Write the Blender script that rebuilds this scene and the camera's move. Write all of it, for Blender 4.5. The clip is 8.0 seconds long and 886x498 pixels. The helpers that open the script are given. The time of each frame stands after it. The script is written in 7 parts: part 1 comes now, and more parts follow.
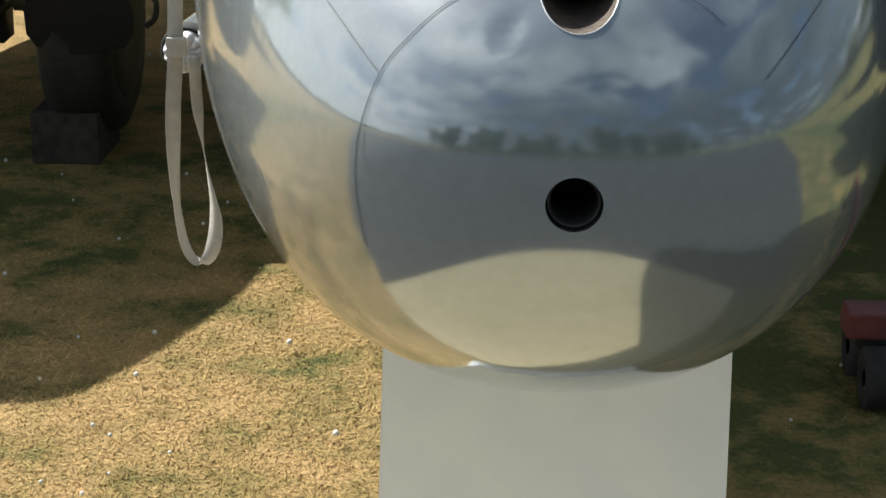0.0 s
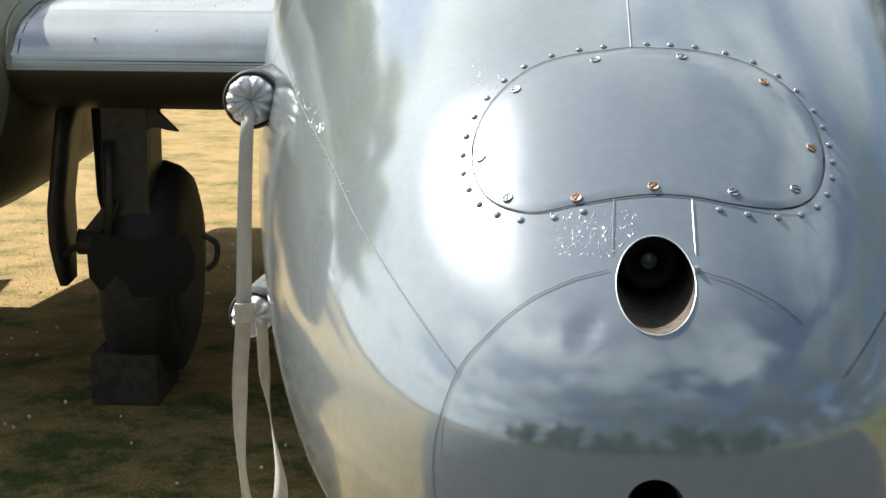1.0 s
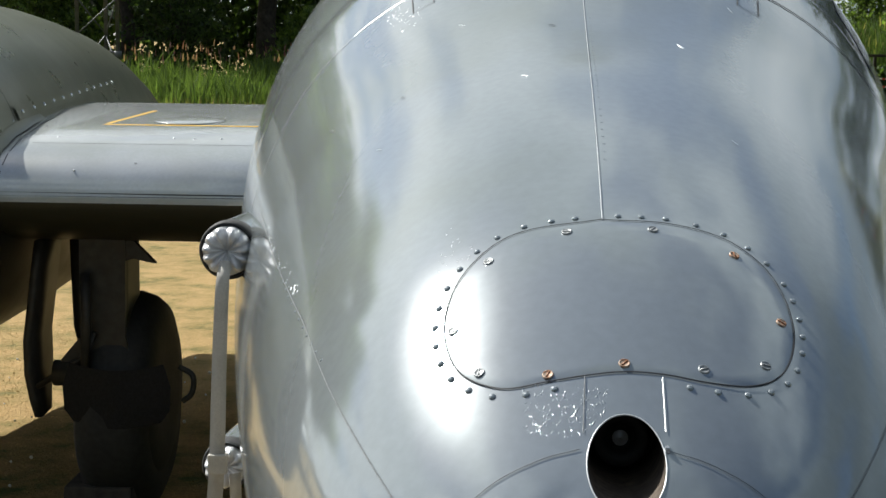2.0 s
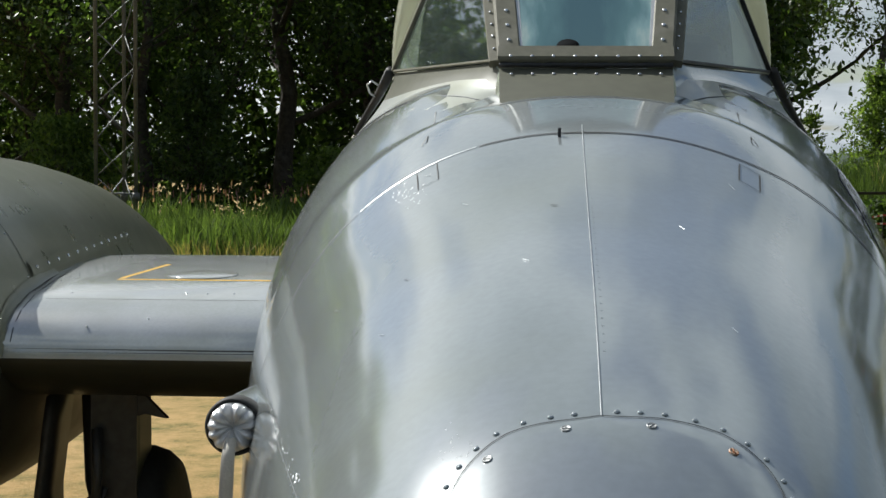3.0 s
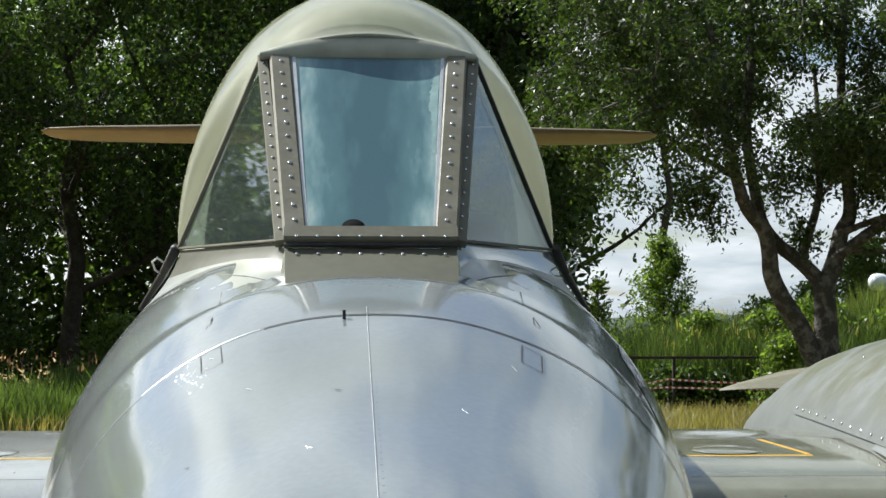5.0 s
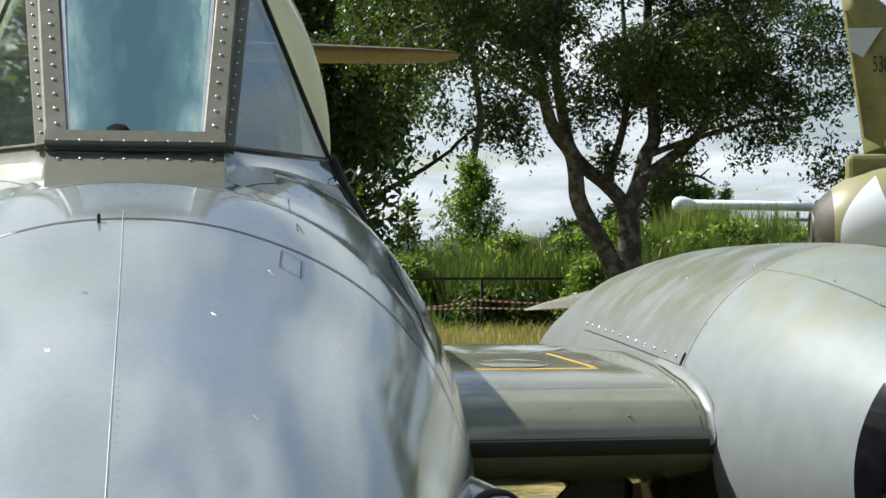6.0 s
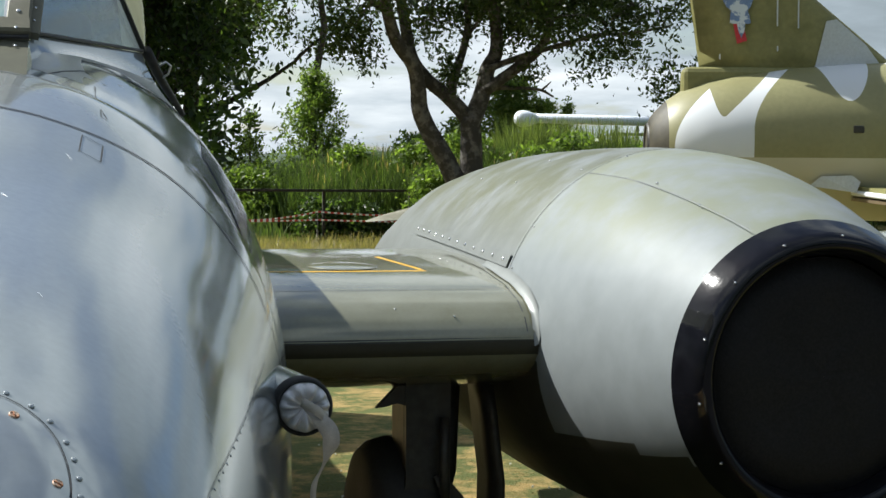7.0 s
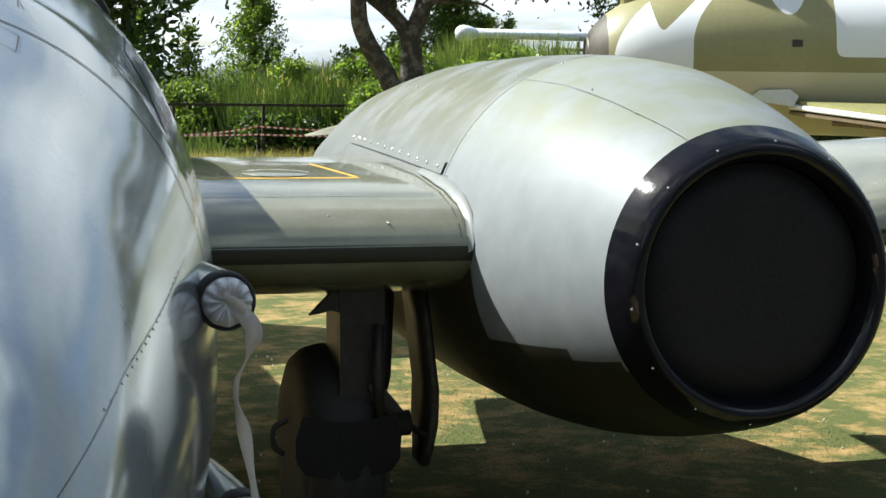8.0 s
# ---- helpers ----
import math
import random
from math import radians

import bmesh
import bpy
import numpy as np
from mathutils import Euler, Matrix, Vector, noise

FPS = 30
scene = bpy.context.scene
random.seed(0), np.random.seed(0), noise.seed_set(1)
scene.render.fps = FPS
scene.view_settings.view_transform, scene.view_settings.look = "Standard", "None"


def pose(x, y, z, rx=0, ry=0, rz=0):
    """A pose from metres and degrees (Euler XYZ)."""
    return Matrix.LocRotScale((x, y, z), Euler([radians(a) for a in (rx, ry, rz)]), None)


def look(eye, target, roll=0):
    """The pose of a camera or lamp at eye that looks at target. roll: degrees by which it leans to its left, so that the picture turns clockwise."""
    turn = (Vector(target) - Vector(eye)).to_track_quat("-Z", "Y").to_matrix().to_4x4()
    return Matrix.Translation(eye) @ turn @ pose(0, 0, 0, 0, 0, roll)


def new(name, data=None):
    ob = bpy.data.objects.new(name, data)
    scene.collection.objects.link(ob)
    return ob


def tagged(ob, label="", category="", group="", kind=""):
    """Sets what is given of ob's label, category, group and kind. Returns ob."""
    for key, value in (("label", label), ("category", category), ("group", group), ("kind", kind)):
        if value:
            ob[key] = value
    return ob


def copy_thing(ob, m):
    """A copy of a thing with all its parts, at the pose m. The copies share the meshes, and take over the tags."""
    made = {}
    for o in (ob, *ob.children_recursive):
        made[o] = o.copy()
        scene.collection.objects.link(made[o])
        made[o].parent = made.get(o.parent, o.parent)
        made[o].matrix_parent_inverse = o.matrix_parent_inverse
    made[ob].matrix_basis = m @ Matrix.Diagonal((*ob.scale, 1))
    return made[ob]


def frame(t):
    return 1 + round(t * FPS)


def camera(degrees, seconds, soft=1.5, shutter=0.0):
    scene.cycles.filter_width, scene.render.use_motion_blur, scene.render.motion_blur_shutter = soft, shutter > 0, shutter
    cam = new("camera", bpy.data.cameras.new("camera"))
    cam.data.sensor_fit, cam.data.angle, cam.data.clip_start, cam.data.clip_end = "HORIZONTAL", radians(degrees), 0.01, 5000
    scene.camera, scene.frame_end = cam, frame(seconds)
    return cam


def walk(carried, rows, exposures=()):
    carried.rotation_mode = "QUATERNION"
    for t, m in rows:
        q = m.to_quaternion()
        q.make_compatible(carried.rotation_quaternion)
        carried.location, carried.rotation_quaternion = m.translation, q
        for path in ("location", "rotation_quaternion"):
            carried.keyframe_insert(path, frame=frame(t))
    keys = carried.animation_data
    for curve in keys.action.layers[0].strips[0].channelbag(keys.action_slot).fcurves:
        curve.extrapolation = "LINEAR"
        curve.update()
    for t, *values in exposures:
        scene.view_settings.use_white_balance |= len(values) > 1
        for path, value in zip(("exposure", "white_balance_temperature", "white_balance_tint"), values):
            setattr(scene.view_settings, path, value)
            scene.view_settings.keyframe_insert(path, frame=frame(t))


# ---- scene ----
cam = camera(29.38, 8.0)
PATH = [
    (0, (-0.057, -1.266, 1.621), (-0.1204, 0.6260, 0.9772), 0.84),
    (0.5, (-0.073, -1.255, 1.655), (-0.1913, 0.6792, 1.1614), 0.30),
    (1, (-0.080, -1.256, 1.681), (-0.2092, 0.7012, 1.2908), 0.23),
    (1.5, (-0.080, -1.253, 1.702), (-0.2112, 0.7177, 1.3894), 0.48),
    (1.7, (-0.079, -1.253, 1.712), (-0.1828, 0.7236, 1.4231), 0.69),
    (2.8, (-0.058, -1.256, 1.782), (-0.1843, 0.7353, 1.6517), 0.25),
    (3, (-0.057, -1.254, 1.789), (-0.1864, 0.7396, 1.6976), 0.30),
    (3.5, (-0.077, -1.251, 1.795), (-0.1601, 0.7466, 1.8266), 0.06),
    (4, (-0.076, -1.249, 1.813), (-0.1222, 0.7477, 1.9211), 0.10),
    (4.2, (-0.073, -1.252, 1.813), (-0.0986, 0.7443, 1.9361), 0.14),
    (5.3, (-0.023, -1.251, 1.815), (0.1585, 0.7391, 1.9026), -0.09),
    (5.5, (-0.004, -1.246, 1.809), (0.2234, 0.7400, 1.8810), -0.12),
    (6, (0.038, -1.235, 1.789), (0.3716, 0.7366, 1.8017), 0.13),
    (6.5, (0.072, -1.241, 1.772), (0.5064, 0.7106, 1.7346), 0.35),
    (7, (0.098, -1.236, 1.748), (0.6109, 0.6952, 1.6601), 0.45),
    (7.5, (0.111, -1.229, 1.729), (0.6551, 0.6907, 1.5926), 0.59),
    (8, (0.129, -1.218, 1.712), (0.7075, 0.6874, 1.5267), 0.65),
]
EXPOSURES = [(0, 0.66), (0.5, 0.86), (1, 0.86), (1.5, 0.60), (3, 0.22), (3.5, 0.35), (4, 0.50), (5.5, 0.64), (6.5, 0.70), (7, 0.70), (7.5, 0.75), (8, 1.07)]
walk(cam, [(t, look(eye, target, roll)) for t, eye, target, roll in PATH], EXPOSURES)

# ------------------------------------------------------------------ light
SUN_AZ, SUN_EL = -53.0, 46.0
world = bpy.data.worlds.new("sky")
scene.world = world
world.use_nodes = True
wn, wl = world.node_tree.nodes, world.node_tree.links
background = wn["Background"]
background.inputs[1].default_value = 0.14
sky = wn.new("ShaderNodeTexSky")
sky.sky_type, sky.sun_disc = "NISHITA", False
sky.sun_elevation, sky.sun_rotation = radians(SUN_EL), radians(SUN_AZ)
sky.dust_density, sky.ozone_density = 0.8, 0.6
coord = wn.new("ShaderNodeTexCoord")
# a flat layer of cloud, seen in perspective from below
height = wn.new("ShaderNodeSeparateXYZ")
wl.new(coord.outputs["Generated"], height.inputs[0])
above = wn.new("ShaderNodeMath")
above.operation = "MAXIMUM"
above.inputs[1].default_value = 0.0
wl.new(height.outputs["Z"], above.inputs[0])
slant = wn.new("ShaderNodeMath")
slant.operation = "ADD"
slant.inputs[1].default_value = 0.16
wl.new(above.outputs[0], slant.inputs[0])
plan = wn.new("ShaderNodeVectorMath")
plan.operation = "DIVIDE"
level_way = wn.new("ShaderNodeVectorMath")
level_way.operation = "MULTIPLY"
level_way.inputs[1].default_value = (1.0, 1.0, 0.0)
wl.new(coord.outputs["Generated"], level_way.inputs[0])
wl.new(level_way.outputs[0], plan.inputs[0])
wl.new(slant.outputs[0], plan.inputs[1])
stretch = wn.new("ShaderNodeMapping")
stretch.inputs["Location"].default_value = (3.1, 1.7, 0.0)
wl.new(plan.outputs[0], stretch.inputs[0])
puffs = wn.new("ShaderNodeTexNoise")
puffs.inputs["Scale"].default_value, puffs.inputs["Detail"].default_value, puffs.inputs["Roughness"].default_value = 1.9, 8.0, 0.58
cover = wn.new("ShaderNodeValToRGB")
cover.color_ramp.elements[0].position, cover.color_ramp.elements[1].position = 0.43, 0.56
shade = wn.new("ShaderNodeTexNoise")
shade.inputs["Scale"].default_value, shade.inputs["Detail"].default_value = 0.9, 4.0
tone = wn.new("ShaderNodeValToRGB")
# clouds are bright towards the sun and heavy blue-grey away from it
SUN_DIR = Vector((math.sin(radians(SUN_AZ)) * math.cos(radians(SUN_EL)), math.cos(radians(SUN_AZ)) * math.cos(radians(SUN_EL)), math.sin(radians(SUN_EL))))
toward = wn.new("ShaderNodeVectorMath")
toward.operation = "DOT_PRODUCT"
toward.inputs[1].default_value = Vector((SUN_DIR.x, SUN_DIR.y, 0)).normalized() * 1.25
drift = wn.new("ShaderNodeMath")
drift.operation = "MULTIPLY_ADD"
drift.inputs[1].default_value, drift.inputs[2].default_value = 2.8, -1.38
mixed = wn.new("ShaderNodeMath")
mixed.operation = "ADD"
unit = wn.new("ShaderNodeMapRange")
unit.inputs[1].default_value, unit.inputs[2].default_value = -1.0, 1.0
ramp_tones = ((0.0, (0.60, 0.76, 0.84, 1)), (0.35, (1.05, 1.28, 1.38, 1)), (0.58, (1.75, 2.1, 2.35, 1)), (0.72, (2.7, 3.1, 3.4, 1)), (1.0, (5.0, 5.3, 5.45, 1)))
tone.color_ramp.elements[0].color, tone.color_ramp.elements[1].color = ramp_tones[0][1], ramp_tones[-1][1]
for at, shade_colour in ramp_tones[1:-1]:
    tone.color_ramp.elements.new(at).color = shade_colour
blend = wn.new("ShaderNodeMix")
blend.data_type = "RGBA"
wl.new(stretch.outputs[0], puffs.inputs["Vector"])
wl.new(stretch.outputs[0], shade.inputs["Vector"])
lift = wn.new("ShaderNodeMath")
lift.operation = "MULTIPLY_ADD"
lift.inputs[1].default_value = -0.05
# cloud thins out towards the zenith
thin = wn.new("ShaderNodeMath")
thin.operation = "MULTIPLY_ADD"
thin.inputs[1].default_value, thin.inputs[2].default_value = -0.11, 0.085
layer = wn.new("ShaderNodeMath")
layer.operation = "ADD"
wl.new(height.outputs["Z"], thin.inputs[0])
wl.new(height.outputs["Z"], lift.inputs[0])
wl.new(mixed.outputs[0], lift.inputs[2])
wl.new(thin.outputs[0], layer.inputs[0])
wl.new(puffs.outputs["Fac"], layer.inputs[1])
wl.new(layer.outputs[0], cover.inputs[0])
wl.new(coord.outputs["Generated"], toward.inputs[0])
billow = wn.new("ShaderNodeMix")
billow.inputs[0].default_value = 0.5
wl.new(shade.outputs["Fac"], billow.inputs[2])
wl.new(puffs.outputs["Fac"], billow.inputs[3])
wl.new(billow.outputs[0], drift.inputs[0])
wl.new(toward.outputs["Value"], mixed.inputs[0])
wl.new(drift.outputs[0], mixed.inputs[1])
wl.new(lift.outputs[0], unit.inputs[0])
# overhead the clouds are broken and evenly lit from above
overhead = wn.new("ShaderNodeMapRange")
overhead.interpolation_type = "SMOOTHSTEP"
overhead.inputs[1].default_value, overhead.inputs[2].default_value = 0.35, 0.72
wl.new(height.outputs["Z"], overhead.inputs[0])
level = wn.new("ShaderNodeMix")
level.inputs[3].default_value = 0.64
wisps = wn.new("ShaderNodeMath")
wisps.operation = "MULTIPLY_ADD"
wisps.inputs[1].default_value, wisps.inputs[2].default_value = 2.0, -0.33
wl.new(shade.outputs["Fac"], wisps.inputs[0])
wl.new(wisps.outputs[0], level.inputs[3])
wl.new(overhead.outputs[0], level.inputs[0])
wl.new(unit.outputs[0], level.inputs[2])
wl.new(level.outputs[0], tone.inputs[0])
wl.new(cover.outputs[0], blend.inputs[0])
haze = wn.new("ShaderNodeHueSaturation")
haze.inputs["Saturation"].default_value, haze.inputs["Value"].default_value = 1.0, 0.52
wl.new(sky.outputs[0], haze.inputs["Color"])
wl.new(haze.outputs[0], blend.inputs[6])
wl.new(tone.outputs[0], blend.inputs[7])
# bright haze round the sun
aureole = wn.new("ShaderNodeVectorMath")
aureole.operation = "DOT_PRODUCT"
aureole.inputs[1].default_value = SUN_DIR
near_sun = wn.new("ShaderNodeMapRange")
near_sun.interpolation_type = "SMOOTHSTEP"
near_sun.inputs[1].default_value, near_sun.inputs[2].default_value, near_sun.inputs[4].default_value = 0.965, 1.0, 1.0
glow = wn.new("ShaderNodeMix")
glow.data_type, glow.blend_type = "RGBA", "ADD"
glow.inputs[7].default_value = (6.0, 6.0, 5.9, 1)
wl.new(coord.outputs["Generated"], aureole.inputs[0])
wl.new(aureole.outputs["Value"], near_sun.inputs[0])
wl.new(near_sun.outputs[0], glow.inputs[0])
wl.new(blend.outputs[2], glow.inputs[6])
wl.new(glow.outputs[2], background.inputs[0])

sun = new("sun", bpy.data.lights.new("sun", "SUN"))
sun.data.energy, sun.data.angle, sun.data.color = 5.2, radians(0.55), (0.97, 0.965, 0.92)
sun.matrix_world = look(SUN_DIR * 30, (0, 0, 0))


# ------------------------------------------------------------------ materials
def material(name, colour, rough=0.5, metal=0.0, vary=0.12, grain=40.0, bump=0.0, bump_scale=60.0, stain=None, stain_scale=2.5, stain_at=(0.5, 0.7), coat=0.0, spec=None):
    """A surface with variation at two scales: fine grain and broad stains."""
    m = bpy.data.materials.new(name)
    m.use_nodes = True
    n, l = m.node_tree.nodes, m.node_tree.links
    b = n["Principled BSDF"]
    tc = n.new("ShaderNodeTexCoord")
    src = tc.outputs["Object"]
    fine = n.new("ShaderNodeTexNoise")
    fine.inputs["Scale"].default_value, fine.inputs["Detail"].default_value = grain, 5.0
    l.new(src, fine.inputs["Vector"])
    ramp = n.new("ShaderNodeValToRGB")
    ramp.color_ramp.elements[0].position, ramp.color_ramp.elements[1].position = 0.3, 0.7
    ramp.color_ramp.elements[0].color = (*[max(c * (1 - vary), 0) for c in colour], 1)
    ramp.color_ramp.elements[1].color = (*[min(c * (1 + vary), 1) for c in colour], 1)
    l.new(fine.outputs["Fac"], ramp.inputs[0])
    out = ramp.outputs[0]
    if stain:
        broad = n.new("ShaderNodeTexNoise")
        broad.inputs["Scale"].default_value, broad.inputs["Detail"].default_value, broad.inputs["Roughness"].default_value = stain_scale, 6.0, 0.6
        l.new(src, broad.inputs["Vector"])
        where = n.new("ShaderNodeValToRGB")
        where.color_ramp.elements[0].position, where.color_ramp.elements[1].position = stain_at
        l.new(broad.outputs["Fac"], where.inputs[0])
        mix = n.new("ShaderNodeMix")
        mix.data_type = "RGBA"
        l.new(where.outputs[0], mix.inputs[0])
        l.new(out, mix.inputs[6])
        mix.inputs[7].default_value = (*stain, 1)
        out = mix.outputs[2]
    l.new(out, b.inputs["Base Color"])
    rr = n.new("ShaderNodeMapRange")
    spread = min(0.08, rough * 0.4)
    rr.inputs[3].default_value, rr.inputs[4].default_value = max(rough - spread, 0.02), min(rough + spread, 1)
    fr = n.new("ShaderNodeTexNoise")
    fr.inputs["Scale"].default_value, fr.inputs["Detail"].default_value = 7.0, 4.0
    l.new(src, fr.inputs["Vector"])
    l.new(fr.outputs["Fac"], rr.inputs[0])
    l.new(rr.outputs[0], b.inputs["Roughness"])
    b.inputs["Metallic"].default_value = metal
    b.inputs["Coat Weight"].default_value = coat
    if spec is not None:
        b.inputs["Specular IOR Level"].default_value = spec
    if bump:
        bn = n.new("ShaderNodeTexNoise")
        bn.inputs["Scale"].default_value, bn.inputs["Detail"].default_value = bump_scale, 3.0
        l.new(src, bn.inputs["Vector"])
        bp = n.new("ShaderNodeBump")
        bp.inputs["Strength"].default_value, bp.inputs["Distance"].default_value = 1.0, bump
        l.new(bn.outputs["Fac"], bp.inputs["Height"])
        l.new(bp.outputs[0], b.inputs["Normal"])
    return m


def skin_material(name, colour, metal, rough, stain, stain_at, gloss=0.0, weathered=0.0, spec=None, grimy_above=None, ripple=0.006, mottle=0.05, flakes=0.0):
    """Polished, slightly wavy aircraft skin with streaks, scuffs and grime."""
    m = material(name, colour, rough, metal, vary=mottle, grain=90 if mottle < 0.06 else 11, stain=stain, stain_scale=1.6 if mottle < 0.06 else 4.0, stain_at=stain_at, coat=gloss, spec=spec)
    n, l = m.node_tree.nodes, m.node_tree.links
    b = n["Principled BSDF"]
    b.inputs["Coat IOR"].default_value, b.inputs["Coat Roughness"].default_value = 1.7, 0.05
    tc = n.new("ShaderNodeTexCoord")
    if grimy_above:
        # green grime that has settled on the upper side only
        mask = b.inputs["Base Color"].links[0].from_node.inputs[0]
        was = mask.links[0].from_socket
        sep = n.new("ShaderNodeSeparateXYZ")
        l.new(tc.outputs["Object"], sep.inputs[0])
        up = n.new("ShaderNodeMapRange")
        up.inputs[1].default_value, up.inputs[2].default_value = grimy_above
        l.new(sep.outputs["Z"], up.inputs[0])
        both = n.new("ShaderNodeMath")
        both.operation = "MULTIPLY"
        l.new(was, both.inputs[0])
        l.new(up.outputs[0], both.inputs[1])
        l.new(both.outputs[0], mask)
    if weathered:
        # rain and sun have dulled the upper skin
        sep = n.new("ShaderNodeSeparateXYZ")
        l.new(tc.outputs["Object"], sep.inputs[0])
        dull = n.new("ShaderNodeMapRange")
        dull.inputs[1].default_value, dull.inputs[2].default_value = 1.40, 1.75
        dull.inputs[4].default_value = weathered
        l.new(sep.outputs["Z"], dull.inputs[0])
        total = n.new("ShaderNodeMath")
        total.operation = "ADD"
        l.new(b.inputs["Roughness"].links[0].from_socket, total.inputs[0])
        l.new(dull.outputs[0], total.inputs[1])
        l.new(total.outputs[0], b.inputs["Roughness"])
    wave = n.new("ShaderNodeTexNoise")
    wave.inputs["Scale"].default_value, wave.inputs["Detail"].default_value = 4.2, 2.0
    l.new(tc.outputs["Object"], wave.inputs["Vector"])
    b1 = n.new("ShaderNodeBump")
    b1.inputs["Strength"].default_value, b1.inputs["Distance"].default_value = 0.30, ripple
    l.new(wave.outputs["Fac"], b1.inputs["Height"])
    fine = n.new("ShaderNodeTexNoise")
    fine.inputs["Scale"].default_value, fine.inputs["Detail"].default_value = 230.0, 3.0
    l.new(tc.outputs["Object"], fine.inputs["Vector"])
    b2 = n.new("ShaderNodeBump")
    b2.inputs["Strength"].default_value, b2.inputs["Distance"].default_value = 0.07, 0.0003
    l.new(fine.outputs["Fac"], b2.inputs["Height"])
    l.new(b1.outputs[0], b2.inputs["Normal"])
    l.new(b2.outputs[0], b.inputs["Normal"])
    if flakes:
        # aluminium flakes spread a broad soft sheen round the sharp reflection
        sheen = n.new("ShaderNodeBsdfGlossy")
        sheen.inputs["Color"].default_value, sheen.inputs["Roughness"].default_value = (0.74, 0.76, 0.76, 1), 0.30
        l.new(b2.outputs[0], sheen.inputs["Normal"])
        mix = n.new("ShaderNodeMixShader")
        mix.inputs[0].default_value = flakes
        l.new(b.outputs[0], mix.inputs[1])
        l.new(sheen.outputs[0], mix.inputs[2])
        l.new(mix.outputs[0], n["Material Output"].inputs[0])
    return m


def ground_material():
    """Parched lawn: straw patches, green clumps, bare soil; the blades on it use the same colours."""
    m = bpy.data.materials.new("parched_lawn")
    m.use_nodes = True
    n, l = m.node_tree.nodes, m.node_tree.links
    b = n["Principled BSDF"]
    g = n.new("ShaderNodeNewGeometry")
    def noise_at(scale, detail, rough=0.6):
        t = n.new("ShaderNodeTexNoise")
        t.inputs["Scale"].default_value, t.inputs["Detail"].default_value, t.inputs["Roughness"].default_value = scale, detail, rough
        l.new(g.outputs["Position"], t.inputs["Vector"])
        return t.outputs["Fac"]
    patch = n.new("ShaderNodeValToRGB")
    e = patch.color_ramp.elements
    e[0].position, e[0].color = 0.36, (0.122, 0.146, 0.046, 1)
    e[1].position, e[1].color = 0.58, (0.54, 0.37, 0.165, 1)
    mid = e.new(0.455)
    mid.color = (0.36, 0.272, 0.106, 1)
    # greener on the right and in a strip, with the aircraft's shade put into the colour
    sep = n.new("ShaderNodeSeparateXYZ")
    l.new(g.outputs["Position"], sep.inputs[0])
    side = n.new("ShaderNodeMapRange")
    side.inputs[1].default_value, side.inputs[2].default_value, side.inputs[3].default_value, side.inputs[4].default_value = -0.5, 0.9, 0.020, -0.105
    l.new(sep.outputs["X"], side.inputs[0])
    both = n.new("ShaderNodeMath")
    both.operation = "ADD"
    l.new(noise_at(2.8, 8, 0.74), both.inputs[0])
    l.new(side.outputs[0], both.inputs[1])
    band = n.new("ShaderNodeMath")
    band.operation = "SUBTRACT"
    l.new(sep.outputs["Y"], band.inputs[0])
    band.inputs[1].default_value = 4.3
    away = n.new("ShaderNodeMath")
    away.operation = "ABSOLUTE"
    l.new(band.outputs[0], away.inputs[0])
    # strip that greens and darkens the turf where the aircraft's shade falls
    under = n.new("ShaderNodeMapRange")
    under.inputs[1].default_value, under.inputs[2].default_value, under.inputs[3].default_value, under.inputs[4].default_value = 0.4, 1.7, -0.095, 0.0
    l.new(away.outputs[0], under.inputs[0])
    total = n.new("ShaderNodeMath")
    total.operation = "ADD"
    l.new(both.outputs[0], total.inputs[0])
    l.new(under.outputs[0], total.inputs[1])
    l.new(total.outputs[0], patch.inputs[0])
    speck = n.new("ShaderNodeValToRGB")
    speck.color_ramp.elements[0].position, speck.color_ramp.elements[0].color = 0.30, (0.80, 0.79, 0.76, 1)
    speck.color_ramp.elements[1].position, speck.color_ramp.elements[1].color = 0.66, (1.2, 1.17, 1.14, 1)
    l.new(noise_at(75, 4), speck.inputs[0])
    mul = n.new("ShaderNodeMix")
    mul.data_type, mul.blend_type = "RGBA", "MULTIPLY"
    mul.inputs[0].default_value = 1.0
    l.new(patch.outputs[0], mul.inputs[6])
    l.new(speck.outputs[0], mul.inputs[7])
    rnd = n.new("ShaderNodeMapRange")
    rnd.inputs[3].default_value, rnd.inputs[4].default_value = 0.70, 1.34
    l.new(g.outputs["Random Per Island"], rnd.inputs[0])
    mul2 = n.new("ShaderNodeMix")
    mul2.data_type, mul2.blend_type = "RGBA", "MULTIPLY"
    mul2.inputs[0].default_value = 1.0
    l.new(mul.outputs[2], mul2.inputs[6])
    l.new(rnd.outputs[0], mul2.inputs[7])
    l.new(mul2.outputs[2], b.inputs["Base Color"])
    b.inputs["Roughness"].default_value = 0.9
    b.inputs["Specular IOR Level"].default_value = 0.2
    bp = n.new("ShaderNodeBump")
    bp.inputs["Strength"].default_value, bp.inputs["Distance"].default_value = 0.9, 0.02
    l.new(noise_at(60, 5), bp.inputs["Height"])
    l.new(bp.outputs[0], b.inputs["Normal"])
    return m


